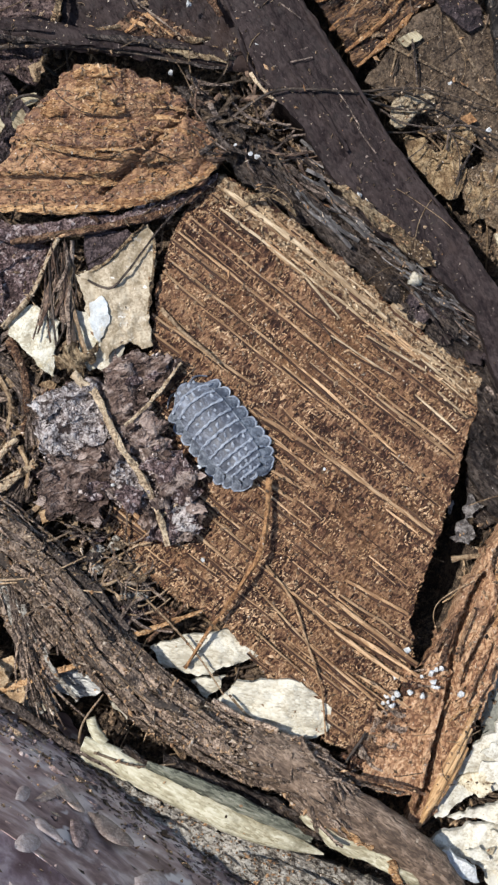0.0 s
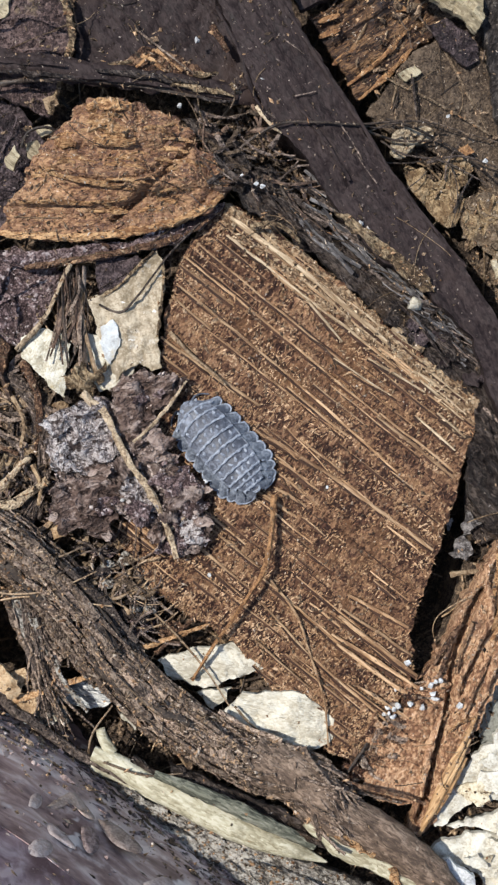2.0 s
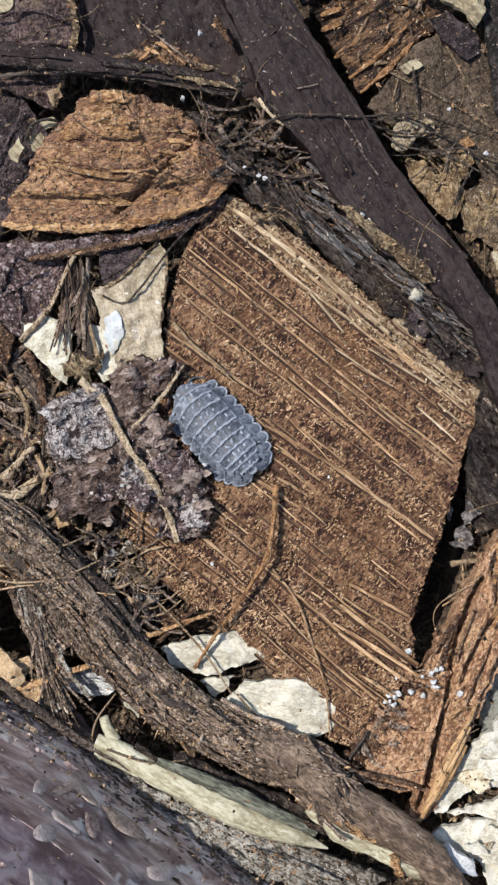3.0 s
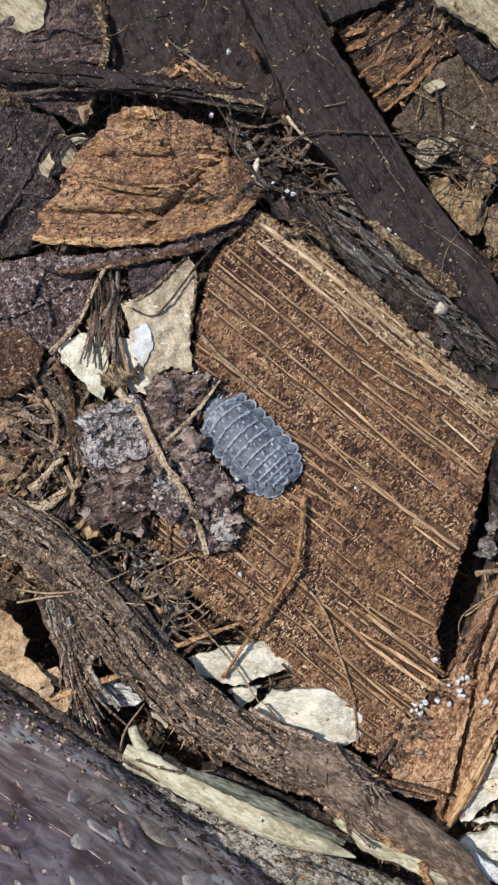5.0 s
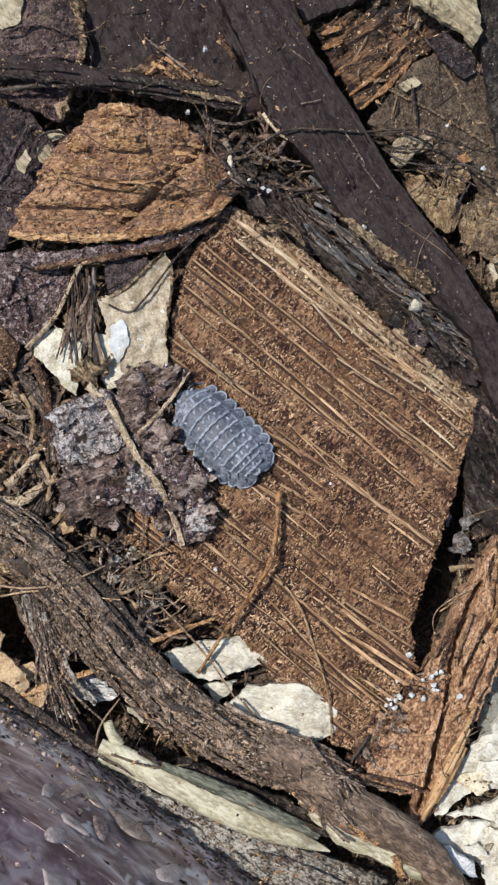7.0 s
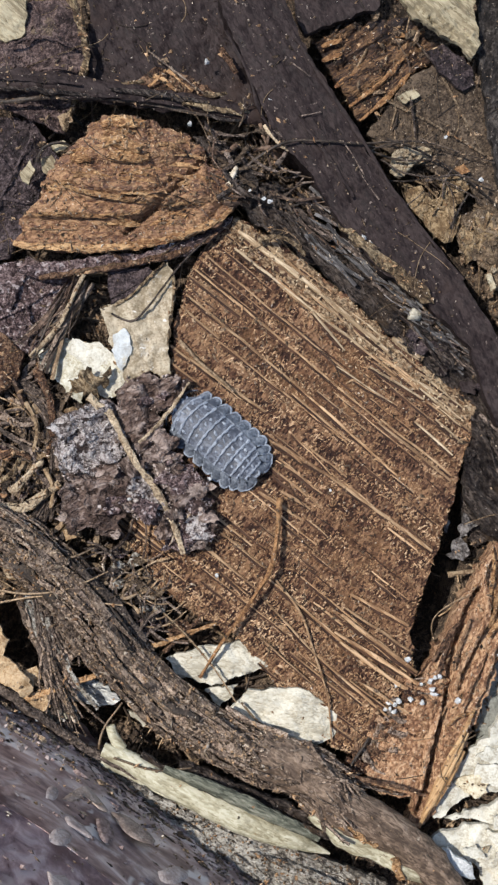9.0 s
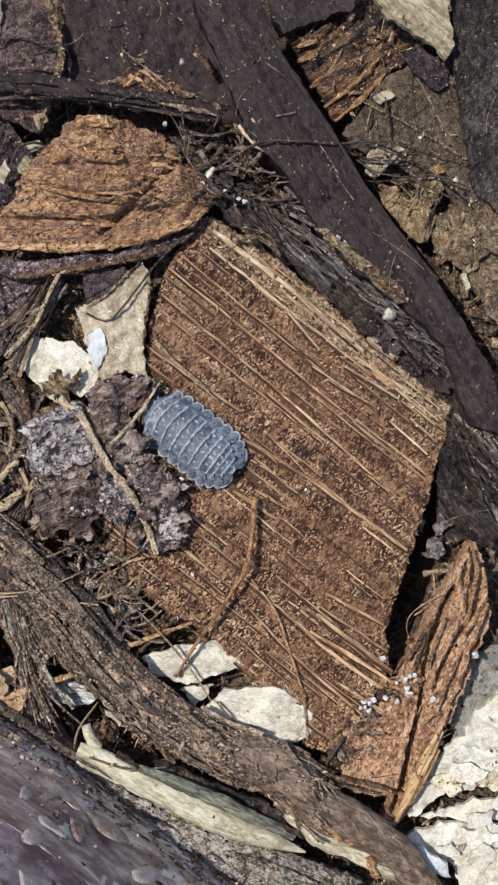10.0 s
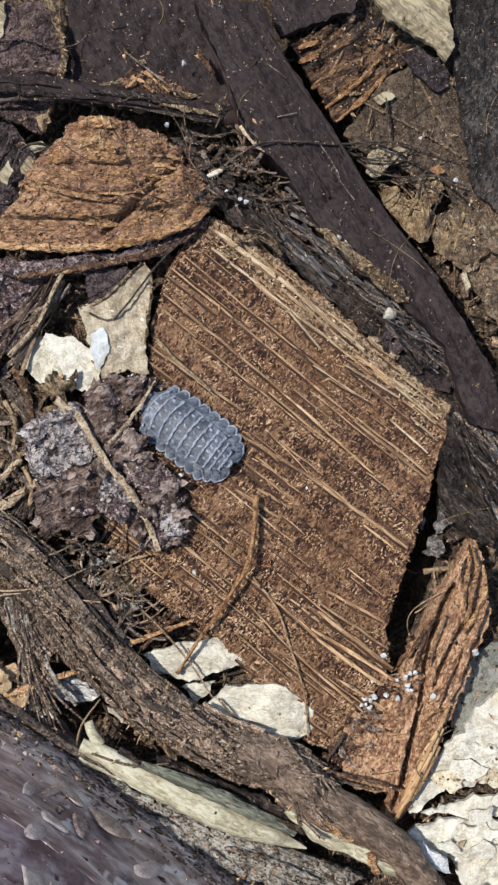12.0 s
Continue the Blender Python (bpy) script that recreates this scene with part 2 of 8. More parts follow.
GREYFIBRE = mat("blue_grey_bark_fibre", (0.026, 0.0225, 0.0215), (0.066, 0.06, 0.057), (0.16, 0.148, 0.138), angle=-44, stretch=4, scale=1.0, rough=0.5, depth=0.1, vary=0.4)
PURPLE = mat("dull_purple_brown_leaf", (0.028, 0.0165, 0.0165), (0.1, 0.063, 0.06), (0.32, 0.232, 0.215), scale=1.0, rough=0.65, depth=0.5, speck=(0.52, 0.44, 0.42), speck_cut=0.575, speck_scale=1.7, patch=(0.065, 0.041, 0.034), patch_cut=0.56, patch_scale=0.2)
PLUM = mat("dark_plum_leaf", (0.016, 0.0108, 0.011), (0.042, 0.029, 0.029), (0.115, 0.085, 0.083), scale=0.8, rough=0.6, depth=0.3, speck=(0.33, 0.27, 0.26), speck_cut=0.67)
RUSSET = mat("russet_leaf", (0.026, 0.016, 0.0145), (0.075, 0.048, 0.043), (0.18, 0.125, 0.108), scale=0.8, rough=0.7, depth=0.35, patch=(0.22, 0.16, 0.1), patch_cut=0.61, patch_scale=0.25)
LEAF = mat("crumbling_grey_brown_leaf", (0.035, 0.022, 0.018), (0.135, 0.095, 0.077), (0.34, 0.27, 0.23), angle=-40, stretch=1.8, scale=0.5, rough=0.8, depth=0.7, cell_mix=0.04, speck=(0.5, 0.43, 0.38), speck_cut=0.68, speck_scale=1.5, patch=(0.03, 0.019, 0.015), patch_cut=0.63, patch_scale=0.35)
CRUST = mat("grey_white_leaf_crust", (0.07, 0.052, 0.046), (0.33, 0.28, 0.258), (0.64, 0.59, 0.56), scale=0.7, rough=0.9, depth=0.6, speck=(0.05, 0.034, 0.029), speck_cut=0.56, speck_scale=1.3)
RIB = mat("tan_leaf_rib", (0.2, 0.14, 0.085), (0.4, 0.3, 0.19), (0.55, 0.44, 0.3), scale=0.9, rough=0.7, depth=0.25, vary=0.15)
BROWNLEAF = mat("brown_leaf_litter", (0.032, 0.021, 0.013), (0.074, 0.0505, 0.032), (0.14, 0.1, 0.066), scale=0.9, rough=0.75, depth=0.3, speck=(0.27, 0.215, 0.155), speck_cut=0.66, patch=(0.095, 0.066, 0.042), patch_cut=0.56, patch_scale=0.25)
TANLEAF = mat("dull_tan_leaf", (0.06, 0.039, 0.022), (0.135, 0.092, 0.056), (0.25, 0.185, 0.118), scale=0.9, rough=0.7, depth=0.3, speck=(0.36, 0.28, 0.19), speck_cut=0.67, patch=(0.075, 0.048, 0.029), patch_cut=0.55, patch_scale=0.25)
TAN = mat("tan_leaf_flake", (0.105, 0.064, 0.033), (0.2, 0.133, 0.074), (0.31, 0.225, 0.135), scale=0.7, rough=0.7, depth=0.15, speck=(0.09, 0.053, 0.028), vary=0.15)
GOLDLEAF = mat("golden_brown_leaf", (0.1, 0.06, 0.03), (0.215, 0.142, 0.072), (0.36, 0.262, 0.15), scale=0.8, rough=0.65, depth=0.3, speck=(0.09, 0.053, 0.028), speck_cut=0.64, patch=(0.13, 0.078, 0.038), patch_cut=0.56, patch_scale=0.3)
PALELEAF = mat("pale_tan_leaf", (0.15, 0.108, 0.066), (0.29, 0.225, 0.145), (0.43, 0.355, 0.245), scale=0.8, rough=0.65, depth=0.25, speck=(0.13, 0.088, 0.05), speck_cut=0.66)
GOLD = mat("golden_tan_leaf", (0.19, 0.115, 0.055), (0.34, 0.225, 0.12), (0.45, 0.33, 0.2), scale=0.6, rough=0.65, depth=0.12)
BROWNHAIR = mat("red_brown_fibre", (0.03, 0.018, 0.012), (0.08, 0.049, 0.033), (0.16, 0.105, 0.072), scale=0.8, rough=0.65, depth=0.05, vary=0.3)
# dark grain, also the painted shade and dirt beside the chip's fibres
GRAIN_AND_SHADE = mat("dark_grain_and_groove_shade", (0.022, 0.0105, 0.006), (0.042, 0.02, 0.012), (0.075, 0.038, 0.022), angle=GRAIN, stretch=6, rough=0.8, depth=0.05)
ROOTBARK = mat("smooth_brown_root_bark", (0.062, 0.042, 0.029), (0.14, 0.097, 0.067), (0.24, 0.175, 0.127), angle=-36, stretch=3, scale=0.6, rough=0.75, depth=0.2, speck=(0.3, 0.24, 0.18), speck_cut=0.66, speck_scale=1.2, patch=(0.085, 0.058, 0.042), patch_cut=0.55, patch_scale=0.2)
PALETAN = mat("yellowish_chalk", (0.279, 0.223, 0.14), (0.419, 0.358, 0.242), (0.512, 0.465, 0.344), scale=0.5, rough=0.7, depth=0.12, vary=0.1)
# a pale slab's colour, darkened to stand for the shade over it
SHADEGREY = mat("shade_darkened_grey_slab", (0.1, 0.1, 0.082), (0.165, 0.163, 0.135), (0.23, 0.228, 0.195), scale=0.4, rough=0.7, depth=0.08)
SLATE = mat("slate_grey_bark", (0.012, 0.0095, 0.008), (0.031, 0.0252, 0.0215), (0.08, 0.068, 0.058), angle=70, stretch=1.6, scale=0.9, rough=0.65, depth=0.3, speck=(0.18, 0.16, 0.14), speck_cut=0.66, spec=0.15)
STICK = mat("orange_stick", (0.17, 0.085, 0.036), (0.34, 0.19, 0.085), (0.5, 0.32, 0.17), scale=0.8, rough=0.65, depth=0.15)
SLIVER = mat("ochre_bark_sliver", (0.038, 0.023, 0.012), (0.15, 0.1, 0.053), (0.34, 0.255, 0.152), angle=-44, stretch=1.8, scale=1.0, rough=0.7, depth=0.35, patch=(0.06, 0.038, 0.022), patch_cut=0.57, patch_scale=0.4)
REDLEAF = mat("reddish_brown_leaf_lobe", (0.028, 0.0165, 0.0125), (0.125, 0.082, 0.064), (0.37, 0.29, 0.245), angle=25, stretch=2.2, scale=0.5, rough=0.65, depth=0.6, cell_mix=0.03, speck=(0.5, 0.43, 0.39), speck_cut=0.67, speck_scale=1.3)
CHALK = mat("bluish_chalk", (0.33, 0.33, 0.305), (0.41, 0.42, 0.405), (0.47, 0.49, 0.48), scale=0.5, rough=0.6, depth=0.06, patch=(0.34, 0.29, 0.2), patch_cut=0.57, patch_scale=0.35)
TANHAZE = mat("dull_tan_shred", (0.2, 0.145, 0.115), (0.31, 0.235, 0.19), (0.42, 0.335, 0.28), scale=0.3, rough=0.7, depth=0.08)
WALLRIM = mat("hazy_purple_rim_plastic", (0.15, 0.095, 0.1), (0.31, 0.212, 0.214), (0.52, 0.4, 0.39), angle=60, stretch=3, scale=0.3, rough=0.4, depth=0.03, bump=0.3, cell_mix=0.0, speck=(0.42, 0.34, 0.32), speck_cut=0.62, speck_scale=0.12, spec=0.3, patch=(0.14, 0.084, 0.084), patch_cut=0.54, patch_scale=0.08)
LITTERBARK = mat("dull_orange_bark", (0.035, 0.018, 0.011), (0.115, 0.06, 0.034), (0.25, 0.15, 0.088), scale=0.9, rough=0.75, depth=0.4)
WALLDIRT = mat("dried_wall_dirt", (0.1, 0.068, 0.06), (0.19, 0.135, 0.12), (0.3, 0.225, 0.2), scale=0.5, rough=0.8, depth=0.05, island=0.5)
HAZE = mat("dull_pale_flake", (0.3, 0.235, 0.21), (0.4, 0.325, 0.295), (0.5, 0.425, 0.385), scale=0.3, rough=0.6, depth=0.05)
BEIGE = mat("beige_flake", (0.195, 0.15, 0.09), (0.275, 0.22, 0.143), (0.4, 0.338, 0.24), scale=0.5, rough=0.5, depth=0.06, patch=(0.5, 0.475, 0.415), patch_cut=0.6, patch_scale=0.25, speck=(0.66, 0.63, 0.56), speck_cut=0.65, speck_scale=1.3)
WHITE = mat("chalky_white_flake", (0.3, 0.268, 0.198), (0.42, 0.384, 0.3), (0.51, 0.478, 0.388), angle=-12, stretch=2, scale=0.4, rough=0.7, depth=0.14, speck=(0.13, 0.1, 0.07), speck_cut=0.71, speck_scale=1.0, vary=0.1)
SLABCHALK = mat("cream_chalk", (0.34, 0.305, 0.235), (0.47, 0.44, 0.355), (0.56, 0.535, 0.455), scale=0.4, rough=0.7, depth=0.07, patch=(0.52, 0.43, 0.29), patch_cut=0.6, patch_scale=0.22, speck=(0.3, 0.25, 0.18), speck_cut=0.7, speck_scale=0.9, vary=0.06)
CREAM = mat("dull_cream_flake", (0.17, 0.135, 0.08), (0.29, 0.24, 0.15), (0.38, 0.33, 0.22), angle=-40, stretch=5, scale=0.6, rough=0.7, depth=0.2, band=0.06)
SHELL = mat("cream_flake", (0.331, 0.294, 0.207), (0.478, 0.446, 0.345), (0.561, 0.543, 0.46), scale=0.6, rough=0.55, depth=0.1, patch=(0.42, 0.33, 0.17), patch_cut=0.6, patch_scale=0.3)
GREYWHITE = mat("weathered_grey_white_flake", (0.09, 0.095, 0.1), (0.32, 0.32, 0.31), (0.66, 0.64, 0.58), angle=-15, stretch=5, scale=0.8, rough=0.7, depth=0.3)
SPECKLED = mat("speckled_grey_bark", (0.04, 0.033, 0.027), (0.21, 0.185, 0.15), (0.44, 0.41, 0.35), angle=-30, stretch=2, scale=1.1, rough=0.75, depth=0.3, speck=(0.03, 0.024, 0.02), speck_cut=0.62, speck_scale=1.6)
PERLITE = mat("white_grain", (0.378, 0.378, 0.36), (0.504, 0.504, 0.486), (0.612, 0.612, 0.603), scale=1.5, rough=0.6, depth=0.1)
ROOT = mat("brown_root_fibre", (0.055, 0.038, 0.028), (0.175, 0.124, 0.09), (0.36, 0.275, 0.205), scale=1.0, rough=0.8, depth=0.25, island=0.45, vary=0.25)
DARKROOT = mat("dark_root_fibre", (0.03, 0.021, 0.016), (0.085, 0.062, 0.048), (0.19, 0.145, 0.115), scale=1.0, rough=0.7, depth=0.2, island=0.5, vary=0.3)
HAIR = mat("thin_brown_fibre", (0.08, 0.05, 0.027), (0.17, 0.115, 0.065), (0.28, 0.2, 0.125), scale=0.8, rough=0.6, depth=0.04, island=0.5, vary=0.3)
DARKHAIR = mat("thin_dark_fibre", (0.018, 0.013, 0.01), (0.04, 0.029, 0.021), (0.09, 0.065, 0.047), scale=0.8, rough=0.6, depth=0.04, island=0.5, vary=0.3)
ORANGE = mat("orange_twig", (0.11, 0.05, 0.021), (0.22, 0.11, 0.046), (0.34, 0.19, 0.085), scale=1.0, rough=0.65, depth=0.15)
STEM = mat("peeled_pale_stem", (0.22, 0.19, 0.118), (0.36, 0.33, 0.225), (0.49, 0.46, 0.345), angle=-28, stretch=3, scale=0.5, rough=0.6, depth=0.08, patch=(0.19, 0.17, 0.11), patch_cut=0.55, patch_scale=0.2)
GREENGREY = mat("greenish_grey_band", (0.045, 0.047, 0.034), (0.11, 0.113, 0.082), (0.22, 0.215, 0.165), angle=-28, stretch=4, scale=0.7, rough=0.7, depth=0.2)
STRIPED = mat("striped_bark_chip", (0.016, 0.0095, 0.0075), (0.062, 0.033, 0.0195), (0.2, 0.112, 0.054), angle=30, stretch=4, scale=0.6, rough=0.65, depth=0.4, patch=(0.02, 0.0145, 0.0145), patch_cut=0.54, patch_scale=0.16)
WALL = mat("smeared_purple_brown_plastic", (0.14, 0.085, 0.078), (0.37, 0.258, 0.226), (0.68, 0.56, 0.5), angle=-32, stretch=2.6, scale=0.32, rough=0.5, depth=0.05, bump=0.25, cell_mix=0.0,
           patch=(0.17, 0.1, 0.09), patch_cut=0.53, patch_scale=0.1, speck=(0.68, 0.6, 0.55), speck_cut=0.6, speck_scale=0.2, spec=0.33)
SPECK = mat("pale_specks", (0.14, 0.1, 0.065), (0.3, 0.235, 0.17), (0.5, 0.43, 0.35), scale=0.3, rough=0.8, depth=0.05, island=0.6)
FLECK = mat("wood_flecks", (0.12, 0.06, 0.028), (0.29, 0.172, 0.088), (0.44, 0.3, 0.18), scale=0.3, rough=0.8, depth=0.05, island=0.36)
PALECRUMB = mat("pale_wood_crumbs", (0.2, 0.125, 0.07), (0.36, 0.25, 0.145), (0.54, 0.42, 0.27), scale=0.3, rough=0.8, depth=0.05, island=0.45)
GREYCRUMB = mat("grey_crumbs", (0.04, 0.028, 0.022), (0.14, 0.1, 0.082), (0.42, 0.35, 0.31), scale=0.3, rough=0.85, depth=0.05, island=0.8)
CRUMB = mat("mixed_crumbs", (0.035, 0.023, 0.015), (0.125, 0.084, 0.053), (0.32, 0.225, 0.14), scale=0.8, rough=0.85, depth=0.25, island=0.75)

# ---- ground ----
GROUND_Z = -3.6


def ground_z(x, y):
    far = max(0.0, min(1.0, (max(abs(x), abs(y)) - 60) / 30))
    hollow = 8.0 * math.exp(-((x - 19.5 - 0.25 * (y + 9)) / 3.2) ** 4 - ((y + 10) / 9.5) ** 4)
    hollow -= 1.8 * math.exp(-((x + 18) / 7.0) ** 2 - (y / 11.0) ** 2) + 1.4 * math.exp(-((x + 9) / 5.0) ** 2 - ((y + 16) / 4.0) ** 2)
    hollow += 5.5 * math.exp(-(((x - 4.6) * 0.845 + (y - 43.8) * 0.534 + 0.9) / 1.7) ** 4) * (1 if y > 8 else 0)
    hollow += 6.0 * math.exp(-((x + 21.8) / 2.8) ** 4 - ((y + 18.5) / 3.6) ** 4) + 4.0 * math.exp(-((x + 14.0) / 3.0) ** 4 - ((y + 26.5) / 2.0) ** 4)
    return GROUND_Z - hollow + (1 - far) * (1.3 * fbm(x * 0.09, y * 0.09, 2.0) + 0.7 * fbm(x * 0.5, y * 0.5, 5.0))


def in_hollow(x, y):
    beside_plank = y > 8 and abs((x - 4.6) * 0.845 + (y - 43.8) * 0.534 + 0.9) < 1.6
    return abs(x - 19.5 - 0.25 * (y + 9)) < 3.4 and abs(y + 10) < 9.5 or beside_plank or abs(x + 21.8) < 2.6 and abs(y + 18.5) < 3.4


def build_ground():
    bm = bmesh.new()
    xs = [-3000, -400] + [-90 + 0.9 * i for i in range(201)] + [400, 3000]
    ys = [-3000, -400] + [-90 + 0.9 * i for i in range(201)] + [400, 3000]
    grid = [[bm.verts.new((x, y, ground_z(x, y))) for x in xs] for y in ys]
    for r0, r1 in zip(grid, grid[1:]):
        for i in range(len(xs) - 1):
            bm.faces.new((r0[i], r0[i + 1], r1[i + 1], r1[i]))
    tagged(part("ground", bm, SOIL, origin=(0, 0, GROUND_Z)), "dark damp soil under loose bark litter", "soil", kind="structure")


def build_crumbs():
    ball = bmesh.new()
    bmesh.ops.create_icosphere(ball, subdivisions=1, radius=1.0)
    shape, sides = [v.co.copy() for v in ball.verts], [[v.index for v in f.verts] for f in ball.faces]
    ball.free()
    verts, faces = [], []
    for k in range(4200):
        x, y = rng.uniform(-36, 36), rng.uniform(-52, 52)
        if in_hollow(x, y):
            continue
        s = rng.uniform(0.2, 0.7) * rng.choice((1, 1, 1, 1.8))
        c = Vector((x, y, ground_z(x, y) + 0.3 * s + rng.uniform(0, 1.0)))
        m = Euler((rng.uniform(0, 6), rng.uniform(0, 6), rng.uniform(0, 6))).to_matrix()
        size = (s, s * rng.uniform(0.4, 0.9), s * rng.uniform(0.25, 0.6))
        b = len(verts)
        for q in shape:
            j = rng.uniform(0.65, 1.3)
            verts.append(c + m @ Vector((q.x * size[0] * j, q.y * size[1] * j, q.z * size[2] * j)))
        faces += [[b + i for i in f] for f in sides]
    tagged(grain_cloud("litter_crumbs", verts, faces, CRUMB), "small brown crumbs of bark and soil", "crumbs", kind="stuff")
    for name, material, count, z, long in (("litter_fibres", HAIR, 420, 1.6, 11), ("dark_litter_fibres", DARKHAIR, 380, 1.6, 10)):
        bm = bmesh.new()
        for k in range(count):
            x, y, a = rng.uniform(-36, 36), rng.uniform(-52, 52), rng.uniform(0, math.pi)
            if in_hollow(x, y):
                continue
            length, bend = rng.uniform(0.3, 1) * long, rng.uniform(-0.35, 0.35)
            path = []
            for i in range(4):
                u = (i / 3 - 0.5) * length
                px, py = x + u * math.cos(a) - bend * u * u / length * math.sin(a) * 2, y + u * math.sin(a) + bend * u * u / length * math.cos(a) * 2
                path.append((px, py, ground_z(px, py) + rng.uniform(0.3, 1.0) * z))
            tube(bm, spline(path, 0.9), rng.uniform(0.05, 0.13), 4)
        tagged(part(name, bm, material, origin=(0, 0, GROUND_Z)), "fine loose plant fibres scattered over the soil", "fibres", kind="stuff")


# ---- the wood chip and what lies on it ----
CHIP_OUT = [(-0.6, 22.5), (4.2, 19.3), (10.7, 14.2), (15.5, 9.4), (19.3, 6.9), (22.5, 4.2), (22.1, 0.8), (20.8, -2.9), (19.6, -7.6), (18.2, -11.6), (17.3, -14.3), (16.2, -17.3), (16.5, -20.7), (15.8, -22.9), (13.4, -25.6), (11.5, -29.9), (8.5, -28.7), (4.2, -24.0), (-0.6, -18.1), (-5.2, -15.5), (-9.2, -12.1), (-11.6, -7.8), (-10.8, -3.0), (-7.6, 4.5), (-6.9, 7.7), (-6.6, 12.0), (-5.2, 16.9), (-3.0, 20.6)]
GU = (math.cos(radians(GRAIN)), math.sin(radians(GRAIN)))


def uv(x, y):
    return x * GU[0] + y * GU[1], -x * GU[1] + y * GU[0]


def chip_z(x, y):
    u, v = uv(x, y)
    return 0.3 * fbm(u * 0.05, v * 0.8, 1.0) + 0.22 * n3(u * 0.22, v * 1.9, 4.0) + 0.35 * fbm(x * 0.07, y * 0.07, 8.0, 2)


def chip_strand(chip, line, name, material, lift, label=""):
    """A straight fibre in the chip's face, a little wavy; a dark strip along one side paints dirt and shade."""
    x0, y0, x1, y1, r = line
    length = math.hypot(x1 - x0, y1 - y0)
    n = max(5, int(length / 0.6))
    side = ((y0 - y1) / length, (x1 - x0) / length)
    path = []
    for i in range(n + 1):
        t = i / n
        w = 0.1 * n3(length * t * 0.35, x0, y0) * min(1, 4 * t, 4 - 4 * t)
        x, y = x0 + (x1 - x0) * t + side[0] * w, y0 + (y1 - y0) * t + side[1] * w
        path.append(Vector((x, y, chip_z(x, y) + lift + 0.12 * n3(length * t * 0.5, y0, x0))))
    bm = bmesh.new()
    tube(bm, path, lambda t: r * (0.4 + 0.6 * math.sin(math.pi * (0.08 + 0.84 * t)) ** 0.6), 6, 0.22, 0.7, x0 + y0)
    part(name, bm, material, chip, label)
    # dark tube beside the fibre: shade and dirt of a groove, as colour
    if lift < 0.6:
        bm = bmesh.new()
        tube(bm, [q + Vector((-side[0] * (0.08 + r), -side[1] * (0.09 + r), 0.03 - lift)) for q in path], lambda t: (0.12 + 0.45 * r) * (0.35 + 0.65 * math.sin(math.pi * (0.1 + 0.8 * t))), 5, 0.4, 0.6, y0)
        part("dark_groove", bm, GRAIN_AND_SHADE, chip)


